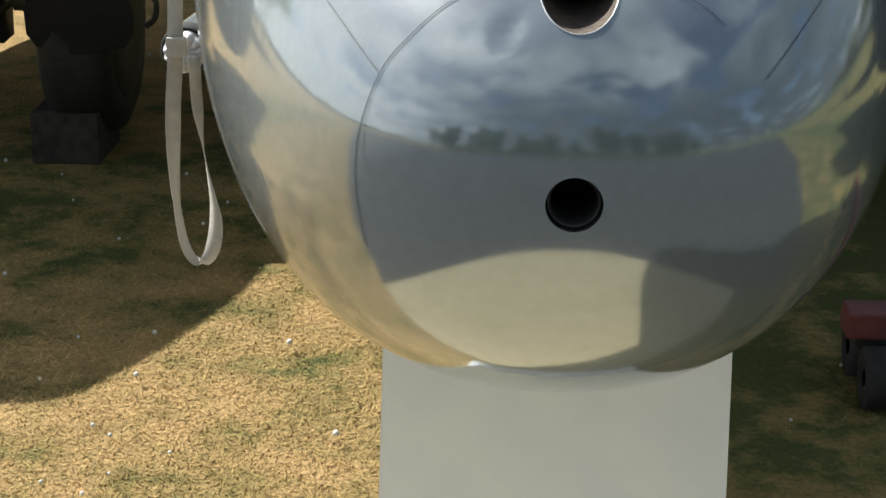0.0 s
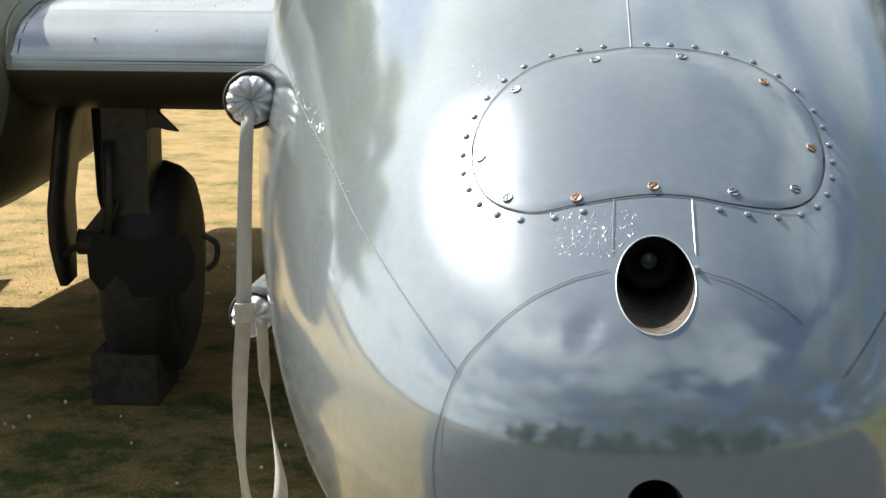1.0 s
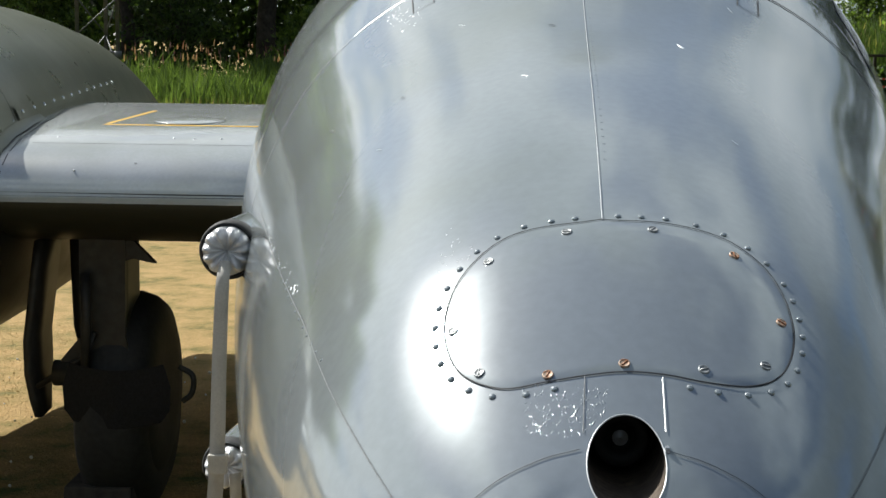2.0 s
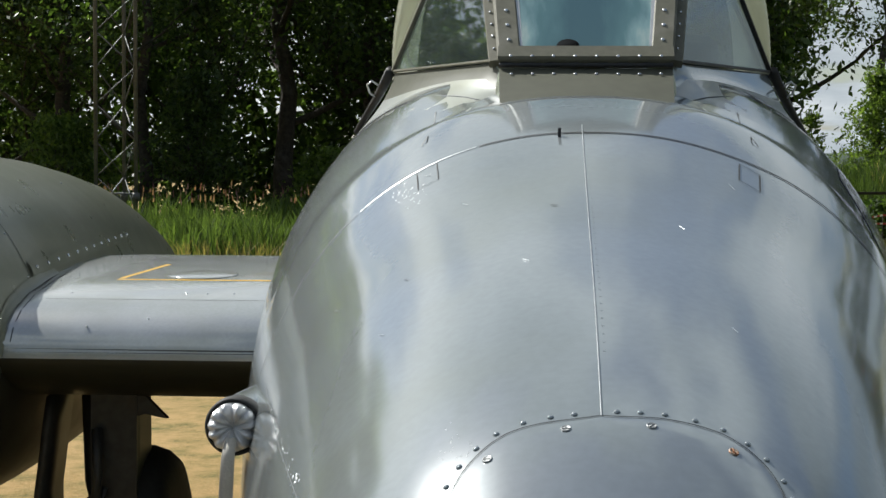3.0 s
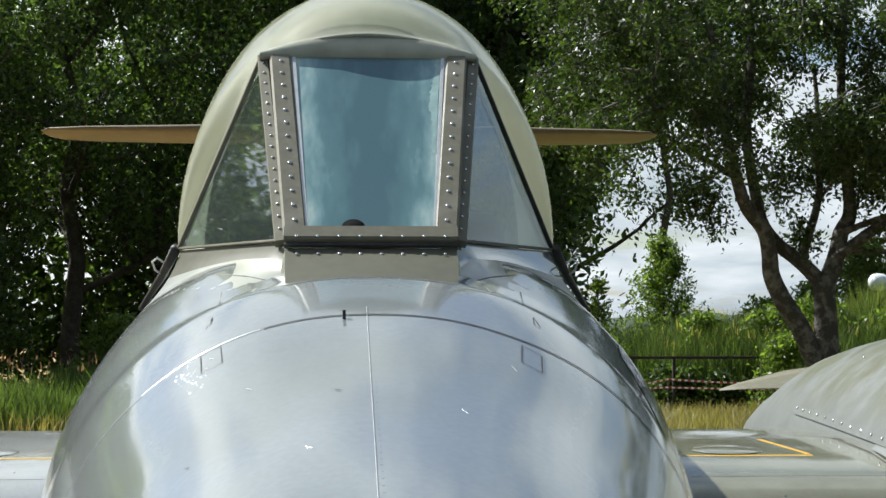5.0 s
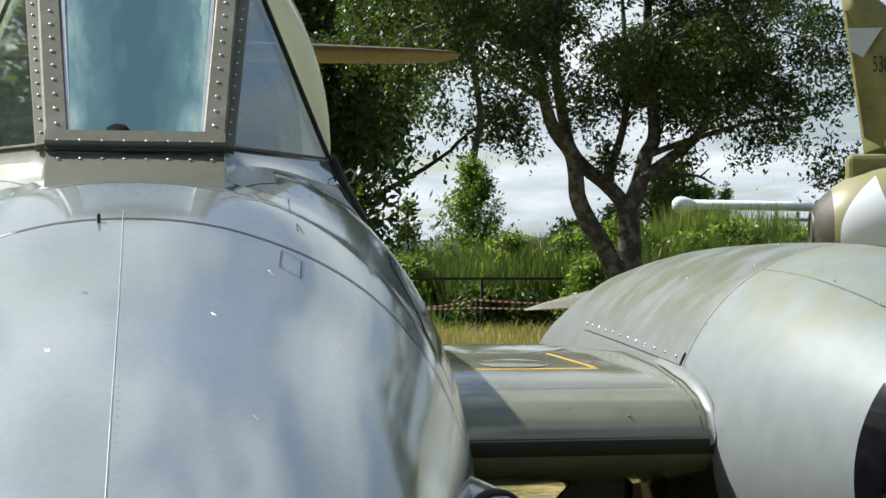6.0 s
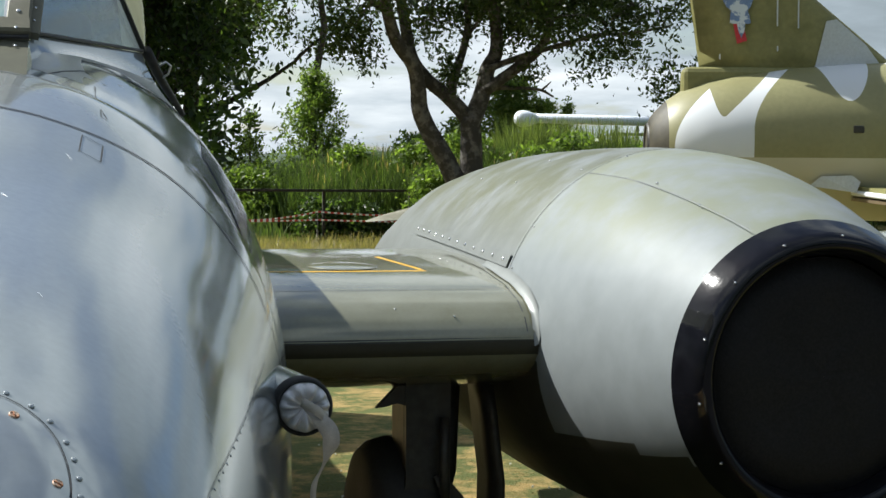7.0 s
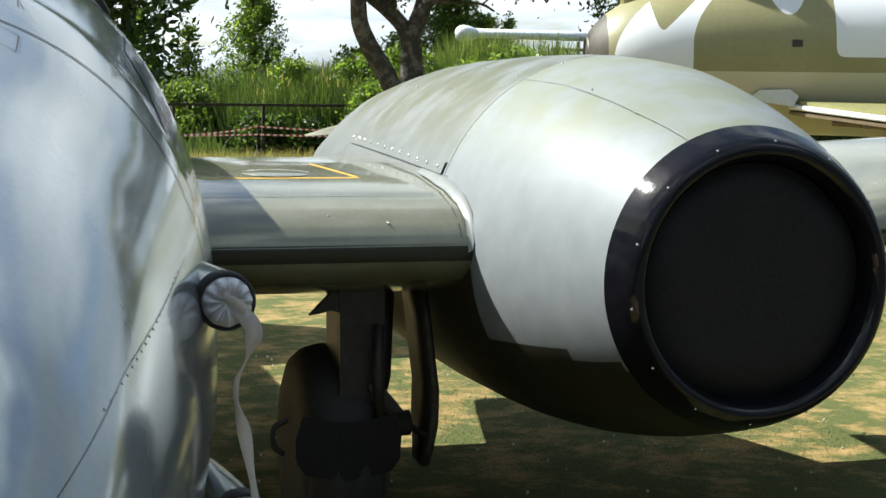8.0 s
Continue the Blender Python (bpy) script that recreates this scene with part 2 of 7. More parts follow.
def leaf_material(name, dark, light, through_light=0.35):
    """Leaves: diffuse, some gloss, and light coming through from behind."""
    m = bpy.data.materials.new(name)
    m.use_nodes = True
    n, l = m.node_tree.nodes, m.node_tree.links
    b, out = n["Principled BSDF"], n["Material Output"]
    g = n.new("ShaderNodeNewGeometry")
    r = n.new("ShaderNodeValToRGB")
    r.color_ramp.elements[0].color, r.color_ramp.elements[1].color = (*dark, 1), (*light, 1)
    l.new(g.outputs["Random Per Island"], r.inputs[0])
    l.new(r.outputs[0], b.inputs["Base Color"])
    b.inputs["Roughness"].default_value = 0.42
    b.inputs["Specular IOR Level"].default_value = 0.4
    t = n.new("ShaderNodeBsdfTranslucent")
    bright = n.new("ShaderNodeMix")
    bright.data_type, bright.blend_type = "RGBA", "MULTIPLY"
    bright.inputs[0].default_value = 1.0
    bright.inputs[7].default_value = (1.9, 2.1, 0.8, 1)
    l.new(r.outputs[0], bright.inputs[6])
    l.new(bright.outputs[2], t.inputs[0])
    mix = n.new("ShaderNodeMixShader")
    mix.inputs[0].default_value = through_light
    l.new(b.outputs[0], mix.inputs[1])
    l.new(t.outputs[0], mix.inputs[2])
    l.new(mix.outputs[0], out.inputs[0])
    return m


def armour_glass():
    """Thick blue-green flat glass, gone milky towards its side edges."""
    m = material("milky_armour_glass", (0.03, 0.12, 0.16), 0.07, 0.0, coat=0.7)
    n, l = m.node_tree.nodes, m.node_tree.links
    b = n["Principled BSDF"]
    tc = n.new("ShaderNodeTexCoord")
    sep = n.new("ShaderNodeSeparateXYZ")
    l.new(tc.outputs["Object"], sep.inputs[0])
    wob = n.new("ShaderNodeTexNoise")
    wob.inputs["Scale"].default_value, wob.inputs["Detail"].default_value = 9.0, 5.0
    streaky = n.new("ShaderNodeMapping")
    streaky.inputs["Scale"].default_value = (3.2, 1.0, 0.7)
    l.new(tc.outputs["Object"], streaky.inputs[0])
    l.new(streaky.outputs[0], wob.inputs["Vector"])
    def calc(op, a, c):
        k = n.new("ShaderNodeMath")
        k.operation = op
        for slot, v in ((0, a), (1, c)):
            if hasattr(v, "links"):
                l.new(v, k.inputs[slot])
            else:
                k.inputs[slot].default_value = v
        return k.outputs[0]
    half = calc("ADD", calc("MULTIPLY", calc("SUBTRACT", sep.outputs[2], 2.0), 0.10), 0.122)
    u = calc("DIVIDE", calc("ABSOLUTE", sep.outputs[0], 0.0), half)
    u = calc("ADD", u, calc("MULTIPLY", calc("SUBTRACT", wob.outputs["Fac"], 0.5), 0.95))
    ramp = n.new("ShaderNodeValToRGB")
    e = ramp.color_ramp.elements
    e[0].position, e[0].color = 0.20, (0.080, 0.155, 0.180, 1)
    e[1].position, e[1].color = 1.0, (0.46, 0.56, 0.52, 1)
    k = e.new(0.62)
    k.color = (0.125, 0.235, 0.250, 1)
    k = e.new(0.84)
    k.color = (0.26, 0.40, 0.41, 1)
    l.new(u, ramp.inputs[0])
    l.new(ramp.outputs[0], b.inputs["Base Color"])
    return m


SILVER = skin_material("silver_paint", (0.375, 0.412, 0.425), 0.55, 0.108, (0.33, 0.355, 0.31), (0.50, 0.80), 0.10, -0.030, ripple=0.0024, flakes=0.035)
SHOULDER = skin_material("dull_silver_paint", (0.36, 0.38, 0.365), 0.25, 0.40, (0.28, 0.29, 0.22), (0.45, 0.70), 0.4)
WING_OLIVE = skin_material("weathered_olive_paint", (0.19, 0.19, 0.128), 0.14, 0.17, (0.29, 0.295, 0.23), (0.45, 0.75), 0.6)
NACELLE_OLIVE = skin_material("olive_nacelle_paint", (0.14, 0.145, 0.10), 0.25, 0.30, (0.20, 0.20, 0.16), (0.48, 0.7))
NACELLE_AFT = skin_material("dull_grey_nacelle_paint", (0.195, 0.21, 0.205), 0.15, 0.40, (0.125, 0.132, 0.088), (0.36, 0.58), spec=0.25, grimy_above=(1.48, 1.66), ripple=0.008, mottle=0.08)
DARK_OLIVE = skin_material("dark_olive_underside", (0.038, 0.037, 0.026), 0.05, 0.42, (0.052, 0.049, 0.034), (0.5, 0.8), spec=0.2)
WING_SILVER = skin_material("weathered_silver_paint", (0.56, 0.58, 0.58), 0.45, 0.17, (0.42, 0.43, 0.38), (0.45, 0.75), 0.4)
TAIL_BROWN = material("brown_olive_paint", (0.17, 0.135, 0.085), 0.5, 0.0, vary=0.1, grain=15, stain=(0.21, 0.17, 0.11), stain_scale=3, spec=0.3)
APRON_OLIVE = material("dull_olive_paint", (0.105, 0.106, 0.078), 0.5, 0.0, vary=0.08, grain=40, stain=(0.135, 0.135, 0.102), stain_scale=6, stain_at=(0.5, 0.8), spec=0.3)
PEDESTAL_PAINT = material("bluish_white_paint", (0.90, 0.94, 1.0), 0.3, 0.0, vary=0.03, grain=9, stain=(0.80, 0.86, 0.95), stain_scale=3, stain_at=(0.5, 0.9), bump=0.0004, bump_scale=20)
NACELLE = skin_material("weathered_nacelle_paint", (0.205, 0.228, 0.235), 0.04, 0.52, (0.178, 0.194, 0.148), (0.33, 0.58), spec=0.22, grimy_above=(1.45, 1.62), ripple=0.006, mottle=0.07)
OLIVE = material("olive_grey_paint", (0.165, 0.16, 0.12), 0.55, 0.0, vary=0.1, grain=60, stain=(0.24, 0.23, 0.19), stain_scale=9, stain_at=(0.52, 0.75), bump=0.0005, spec=0.25)
JOINT = material("joint_shadow_gap", (0.035, 0.037, 0.04), 0.7, vary=0.3)
SCUFF = material("bare_scratch", (0.72, 0.73, 0.72), 0.35, 0.5, vary=0.1)
RIVET = material("rivet_metal", (0.60, 0.62, 0.64), 0.25, 0.8, vary=0.1)
RUST = material("rusty_screw", (0.30, 0.13, 0.06), 0.6, 0.3, vary=0.4, grain=300, stain=(0.45, 0.36, 0.28), stain_scale=220, stain_at=(0.45, 0.6))
SCREW = material("dull_screw", (0.30, 0.31, 0.31), 0.45, 0.6, vary=0.3, grain=300)
BLACK_GLOSS = material("gloss_black_paint", (0.006, 0.006, 0.008), 0.07, 0.0, vary=0.3, grain=20, spec=0.32, bump=0.0012, bump_scale=14)
BLACK_CLOTH = material("black_cover_cloth", (0.012, 0.012, 0.013), 0.65, 0.0, vary=0.3, grain=120, bump=0.001, bump_scale=25, spec=0.25)
RUBBER = material("black_rubber", (0.018, 0.018, 0.018), 0.7, vary=0.3, grain=50, bump=0.001)
DARK_METAL = material("dark_grey_metal", (0.036, 0.036, 0.034), 0.5, 0.2, vary=0.3, grain=30, stain=(0.045, 0.036, 0.028), stain_scale=8)
TUBE_INSIDE = material("rusty_tube_inside", (0.10, 0.075, 0.055), 0.8, 0.1, vary=0.5, grain=120, stain=(0.05, 0.04, 0.035), stain_scale=30, bump=0.0006, bump_scale=200)
LENS = material("black_lens_mount", (0.012, 0.012, 0.012), 0.5, 0.0, vary=0.1, spec=0.25)
WHITE_PAINT = material("white_gloss_paint", (0.82, 0.88, 0.97), 0.35, 0.0, vary=0.03, grain=9, stain=(0.74, 0.75, 0.75), stain_scale=3, stain_at=(0.55, 0.9), bump=0.0004, bump_scale=20)
WEBBING = material("cream_webbing", (0.46, 0.43, 0.38), 0.75, vary=0.1, grain=500, bump=0.0004, bump_scale=700, stain=(0.34, 0.31, 0.27), stain_scale=12)
BUNG = material("silver_cover_cloth", (0.62, 0.62, 0.63), 0.38, 0.35, vary=0.1, grain=80, bump=0.002, bump_scale=45)
YELLOW = material("yellow_line_paint", (0.62, 0.36, 0.03), 0.5, vary=0.15, grain=60)
RED_PAINT = material("faded_red_paint", (0.20, 0.055, 0.05), 0.5, vary=0.2, grain=25, stain=(0.11, 0.05, 0.045), stain_scale=6)
def canopy_material():
    """Crazed, yellowish perspex: glossy, some light through; haze at a slant is painted in."""
    m = material("painted_haze_perspex", (0.66, 0.665, 0.55), 0.06, 0.0, vary=0.10, grain=5, coat=0.9, stain=(0.50, 0.51, 0.39), stain_scale=3.5, stain_at=(0.42, 0.70))
    n, l = m.node_tree.nodes, m.node_tree.links
    n["Principled BSDF"].inputs["Coat Roughness"].default_value = 0.03
    t = n.new("ShaderNodeBsdfTranslucent")
    t.inputs[0].default_value = (0.80, 0.82, 0.64, 1)
    mix = n.new("ShaderNodeMixShader")
    mix.inputs[0].default_value = 0.38
    l.new(n["Principled BSDF"].outputs[0], mix.inputs[1])
    l.new(t.outputs[0], mix.inputs[2])
    clear = n.new("ShaderNodeBsdfTransparent")
    clear.inputs[0].default_value = (0.88, 0.89, 0.80, 1)
    see = n.new("ShaderNodeMixShader")
    see.inputs[0].default_value = 0.20
    l.new(mix.outputs[0], see.inputs[1])
    l.new(clear.outputs[0], see.inputs[2])
    l.new(see.outputs[0], n["Material Output"].inputs[0])
    return m


def clear_perspex():
    """Thin clear perspex with a faint yellow cast, for the canopy's rear."""
    m = bpy.data.materials.new("clear_perspex")
    m.use_nodes = True
    n, l = m.node_tree.nodes, m.node_tree.links
    b = n["Principled BSDF"]
    b.inputs["Base Color"].default_value, b.inputs["Roughness"].default_value = (0.30, 0.31, 0.25, 1), 0.1
    clear = n.new("ShaderNodeBsdfTransparent")
    clear.inputs[0].default_value = (0.90, 0.92, 0.84, 1)
    see = n.new("ShaderNodeMixShader")
    see.inputs[0].default_value = 0.82
    l.new(b.outputs[0], see.inputs[1])
    l.new(clear.outputs[0], see.inputs[2])
    l.new(see.outputs[0], n["Material Output"].inputs[0])
    return m


def clear_glass():
    """Dusty tinted glass with a strong gloss."""
    m = material("quarter_glass", (0.42, 0.50, 0.50), 0.02, 0.0, vary=0.1, grain=8, coat=1.0)
    n, l = m.node_tree.nodes, m.node_tree.links
    b = n["Principled BSDF"]
    b.inputs["Coat Roughness"].default_value = 0.015
    b.inputs["IOR"].default_value = 1.7
    clear = n.new("ShaderNodeBsdfTransparent")
    clear.inputs[0].default_value = (0.80, 0.88, 0.86, 1)
    gloss = n.new("ShaderNodeBsdfGlossy")
    gloss.inputs["Roughness"].default_value = 0.02
    facing = n.new("ShaderNodeLayerWeight")
    steep = n.new("ShaderNodeMath")
    steep.operation = "POWER"
    steep.inputs[1].default_value = 3.0
    l.new(facing.outputs["Facing"], steep.inputs[0])
    fres = n.new("ShaderNodeMapRange")
    fres.inputs[3].default_value, fres.inputs[4].default_value = 0.05, 0.72
    l.new(steep.outputs[0], fres.inputs[0])
    dust = n.new("ShaderNodeMixShader")
    dust.inputs[0].default_value = 0.91
    l.new(b.outputs[0], dust.inputs[1])
    l.new(clear.outputs[0], dust.inputs[2])
    mix = n.new("ShaderNodeMixShader")
    l.new(fres.outputs[0], mix.inputs[0])
    l.new(dust.outputs[0], mix.inputs[1])
    l.new(gloss.outputs[0], mix.inputs[2])
    l.new(mix.outputs[0], n["Material Output"].inputs[0])
    return m


CANOPY = canopy_material()
PERSPEX = clear_perspex()
QUARTER = clear_glass()
SEAM_PALE = material("pale_skin_seam", (0.42, 0.44, 0.445), 0.35, 0.5, vary=0.1)
TURF = material("pale_turf", (0.53, 0.44, 0.27), 0.9, vary=0.25, grain=60, stain=(0.46, 0.395, 0.23), stain_scale=3, bump=0.01, bump_scale=70, spec=0.2)
BOW = material("pale_canopy_frame_paint", (0.40, 0.41, 0.33), 0.4, 0.0, vary=0.1, grain=30, stain=(0.30, 0.30, 0.24), stain_scale=8)
SEAM = material("skin_seam", (0.13, 0.14, 0.145), 0.6, 0.2, vary=0.3, grain=120)
ARMOUR = armour_glass()
MILK = material("milky_delamination", (0.33, 0.47, 0.46), 0.25, vary=0.2, grain=25)
COCKPIT = material("dark_cockpit_fittings", (0.03, 0.035, 0.035), 0.6, vary=0.3)
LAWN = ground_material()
ASPHALT = material("grey_asphalt", (0.042, 0.043, 0.047), 0.85, vary=0.35, grain=120, stain=(0.055, 0.055, 0.056), stain_scale=0.7, bump=0.004, bump_scale=150)
BARK = material("dark_bark", (0.055, 0.045, 0.035), 0.9, vary=0.4, grain=14, bump=0.02, bump_scale=12, stain=(0.10, 0.09, 0.075), stain_scale=3)
BIRCH = material("birch_bark", (0.135, 0.125, 0.108), 0.85, vary=0.30, grain=14, bump=0.04, bump_scale=7, stain=(0.050, 0.044, 0.037), stain_scale=5.5, stain_at=(0.42, 0.53))
LEAF_DARK = leaf_material("dark_leaves", (0.012, 0.026, 0.008), (0.090, 0.138, 0.045), 0.46)
LEAF_BIRCH = leaf_material("birch_leaves", (0.017, 0.031, 0.010), (0.062, 0.094, 0.029), 0.38)
LEAF_LIGHT = leaf_material("fresh_leaves", (0.055, 0.090, 0.024), (0.165, 0.225, 0.066), 0.50)
WEED = leaf_material("green_weeds", (0.035, 0.060, 0.022), (0.135, 0.185, 0.066), 0.42)
BANK = leaf_material("dark_bank_weeds", (0.020, 0.036, 0.013), (0.098, 0.140, 0.048), 0.42)
REED = leaf_material("light_reeds", (0.050, 0.072, 0.028), (0.195, 0.235, 0.095), 0.42)
STRAW = leaf_material("dry_grass", (0.13, 0.125, 0.05), (0.38, 0.31, 0.16), 0.3)
SEED = leaf_material("pink_seed_heads", (0.20, 0.09, 0.10), (0.34, 0.20, 0.18), 0.3)
CLOVER = material("white_clover", (0.72, 0.72, 0.66), 0.8, vary=0.1)
GALVANISED = material("weathered_galvanised_steel", (0.15, 0.155, 0.15), 0.55, 0.4, vary=0.2, grain=20)
TAPE_RED = material("red_tape", (0.55, 0.07, 0.05), 0.45)
TAPE_WHITE = material("white_tape", (0.90, 0.88, 0.86), 0.45)
FENCE_WOOD = material("dark_fence_wood", (0.035, 0.032, 0.026), 0.9, vary=0.4, grain=15)
TIMBER = material("dark_timber_block", (0.045, 0.038, 0.032), 0.9, vary=0.4, grain=25, bump=0.003, bump_scale=60)
ROUNDEL_BLUE = material("faded_blue_paint", (0.085, 0.125, 0.20), 0.14, 0.35, vary=0.15, grain=30, coat=0.3)
ROUNDEL_RED = material("faded_red_paint", (0.22, 0.13, 0.12), 0.16, 0.35, vary=0.15, grain=30, coat=0.3)


def camouflage(name):
    """Grey and green disruptive bands with curved borders, over a pale olive belly."""
    m = material(name, (0.25, 0.24, 0.118), 0.45, 0.0, vary=0.07, grain=22, spec=0.4, stain=(0.22, 0.21, 0.10), stain_scale=1.5, stain_at=(0.4, 0.7))
    n, l = m.node_tree.nodes, m.node_tree.links
    b = n["Principled BSDF"]
    tc = n.new("ShaderNodeTexCoord")
    sep = n.new("ShaderNodeSeparateXYZ")
    l.new(tc.outputs["Object"], sep.inputs[0])
    x, z = sep.outputs["X"], sep.outputs["Z"]
    def calc(op, *values):
        k = n.new("ShaderNodeMath")
        k.operation = op
        for slot, v in enumerate(values):
            if hasattr(v, "links"):
                l.new(v, k.inputs[slot])
            else:
                k.inputs[slot].default_value = v
        return k.outputs[0]
    def over(v, at):
        return calc("MAXIMUM", calc("SUBTRACT", v, at), 0.0)
    def under(v, at):
        return calc("MAXIMUM", calc("SUBTRACT", at, v), 0.0)
    def square(v, by):
        return calc("MULTIPLY", calc("MULTIPLY", v, v), by)
    first = calc("MULTIPLY", calc("GREATER_THAN", x, calc("ADD", square(over(z, 2.05), 1.08), 6.17)), calc("LESS_THAN", x, calc("ADD", square(over(z, 2.2), 1.05), 6.885)))
    tongue = calc("ADD", calc("ADD", calc("MULTIPLY", over(x, 6.63), 0.95), square(under(x, 6.61), 26.0)), 2.34)
    first = calc("MULTIPLY", first, calc("LESS_THAN", z, tongue))
    second = calc("GREATER_THAN", z, calc("ADD", square(calc("SUBTRACT", x, 7.77), 6.5), 2.49))
    second = calc("MULTIPLY", second, calc("LESS_THAN", x, 8.15))
    third = calc("GREATER_THAN", calc("SMOOTH_MIN", calc("SUBTRACT", x, 8.19), calc("SUBTRACT", z, 2.10), 0.14), 0.0)
    third = calc("MULTIPLY", third, calc("LESS_THAN", x, 9.6))
    fourth = calc("GREATER_THAN", calc("SINE", calc("ADD", calc("MULTIPLY", x, 1.9), z)), 0.25)
    fourth = calc("MULTIPLY", fourth, calc("GREATER_THAN", x, 10.4))
    grey = calc("MINIMUM", calc("ADD", calc("ADD", first, second), calc("ADD", third, fourth)), 1.0)
    def lay(mask, under_colour, colour):
        k = n.new("ShaderNodeMix")
        k.data_type = "RGBA"
        l.new(mask, k.inputs[0])
        l.new(under_colour, k.inputs[6])
        k.inputs[7].default_value = colour
        return k.outputs[2]
    colour = lay(grey, b.inputs["Base Color"].links[0].from_socket, (0.66, 0.69, 0.71, 1))
    # olive belly, made paler by painting in light off the ground
    colour = lay(calc("LESS_THAN", z, 1.96), colour, (0.46, 0.44, 0.32, 1))
    l.new(colour, b.inputs["Base Color"])
    return m


CAMO = camouflage("grey_green_camouflage")
PLAIN_GREEN = material("olive_green_paint", (0.22, 0.212, 0.088), 0.5, vary=0.10, grain=20, stain=(0.13, 0.13, 0.05), stain_scale=2.0, spec=0.3)
PALE_GREY = material("pale_grey_paint", (0.50, 0.54, 0.55), 0.42, vary=0.08)
UNDERSIDE = material("shaded_metal_underside", (0.17, 0.13, 0.085), 0.4, 0.3, vary=0.15, grain=15)



# ------------------------------------------------------------------ mesh helpers
def mesh_from(name, verts, faces, mat, smooth=True):
    me = bpy.data.meshes.new(name)
    me.from_pydata([tuple(v) for v in verts], [], faces)
    me.materials.append(mat)
    if smooth:
        me.polygons.foreach_set("use_smooth", [True] * len(me.polygons))
    me.update()
    return me


def part(name, bm, mat, parent=None, label="", smooth=False):
    """Links a bmesh as one mesh object under a thing or a part."""
    me = bpy.data.meshes.new(name)
    bmesh.ops.recalc_face_normals(bm, faces=bm.faces)
    bm.to_mesh(me)
    bm.free()
    me.materials.append(mat)
    if smooth:
        me.polygons.foreach_set("use_smooth", [True] * len(me.polygons))
    return adopt(new(name, me), parent, label)


def adopt(ob, parent, label=""):
    ob.parent = parent
    return tagged(ob, label)


def piece(name, verts, faces, mat, parent=None, label="", smooth=True):
    return adopt(new(name, mesh_from(name, verts, faces, mat, smooth)), parent, label)


def thing(name, label, category, group=""):
    return tagged(new(name), label, category, group)


def loft(rings, closed=True, caps=False):
    n = len(rings[0])
    verts = [p for r in rings for p in r]
    m = n if closed else n - 1
    faces = [(i * n + j, i * n + (j + 1) % n, (i + 1) * n + (j + 1) % n, (i + 1) * n + j) for i in range(len(rings) - 1) for j in range(m)]
    if caps:
        faces += [tuple(range(n))[::-1], tuple((len(rings) - 1) * n + k for k in range(n))]
    return verts, faces


def circle(centre, u, v, ru, rv=None, n=24):
    rv = ru if rv is None else rv
    c, u, v = Vector(centre), Vector(u), Vector(v)
    return [c + u * (ru * math.cos(2 * math.pi * k / n)) + v * (rv * math.sin(2 * math.pi * k / n)) for k in range(n)]


def tube(points, radii, n=8, caps=True):
    """A tapered tube along points."""
    pts = [Vector(p) for p in points]
    rings, side = [], None
    for i, p in enumerate(pts):
        d = (pts[min(i + 1, len(pts) - 1)] - pts[max(i - 1, 0)]).normalized()
        if side is None:
            side = d.cross(Vector((0.31, 0.17, 0.93))).normalized()
        side = (side - d * side.dot(d)).normalized()
        r = radii[i] if hasattr(radii, "__len__") else radii
        rings.append(circle(p, side, d.cross(side), r, n=n))
    return loft(rings, caps=caps)


def smooth_path(points, per=6):
    """Catmull-Rom through points."""
    p = [Vector(q) for q in points]
    p = [p[0] * 2 - p[1]] + p + [p[-1] * 2 - p[-2]]
    out = []
    for i in range(1, len(p) - 2):
        for k in range(per):
            t = k / per
            out.append(0.5 * (2 * p[i] + (p[i + 1] - p[i - 1]) * t + (2 * p[i - 1] - 5 * p[i] + 4 * p[i + 1] - p[i + 2]) * t * t + (3 * p[i] - p[i - 1] - 3 * p[i + 1] + p[i + 2]) * t ** 3))
    return out + [p[-2]]


def box(lo, hi, bevel=0.0, seg=2):
    bm = bmesh.new()
    bmesh.ops.create_cube(bm, size=1)
    lo, hi = Vector(lo), Vector(hi)
    for v in bm.verts:
        v.co = Vector(((lo[k] + hi[k]) / 2 + v.co[k] * (hi[k] - lo[k]) for k in range(3)))
    if bevel:
        bmesh.ops.bevel(bm, geom=bm.edges[:], offset=bevel, segments=seg, affect="EDGES", profile=0.6)
    return bm


def slab(corners, thick):
    """A flat panel through corners, of real thickness."""
    c = [Vector(p) for p in corners]
    nrm = (c[1] - c[0]).cross(c[2] - c[0]).normalized() * thick / 2
    n = len(c)
    verts = [p + nrm for p in c] + [p - nrm for p in c]
    faces = [tuple(range(n)), tuple(range(2 * n - 1, n - 1, -1))] + [(k, k + n, (k + 1) % n + n, (k + 1) % n) for k in range(n)]
    return verts, faces


def joined(*meshes):
    verts, faces = [], []
    for v, f in meshes:
        base = len(verts)
        verts += list(v)
        faces += [tuple(i + base for i in q) for q in f]
    return verts, faces


def lathe(profile, centre, axis, n=40):
    """Turns (along, radius) pairs round an axis."""
    a = Vector(axis).normalized()
    u = a.cross(Vector((0, 0, 1))) if abs(a.z) < 0.9 else a.cross(Vector((1, 0, 0)))
    u.normalize()
    v = a.cross(u)
    return loft([circle(Vector(centre) + a * s, u, v, max(r, 1e-4), n=n) for s, r in profile])


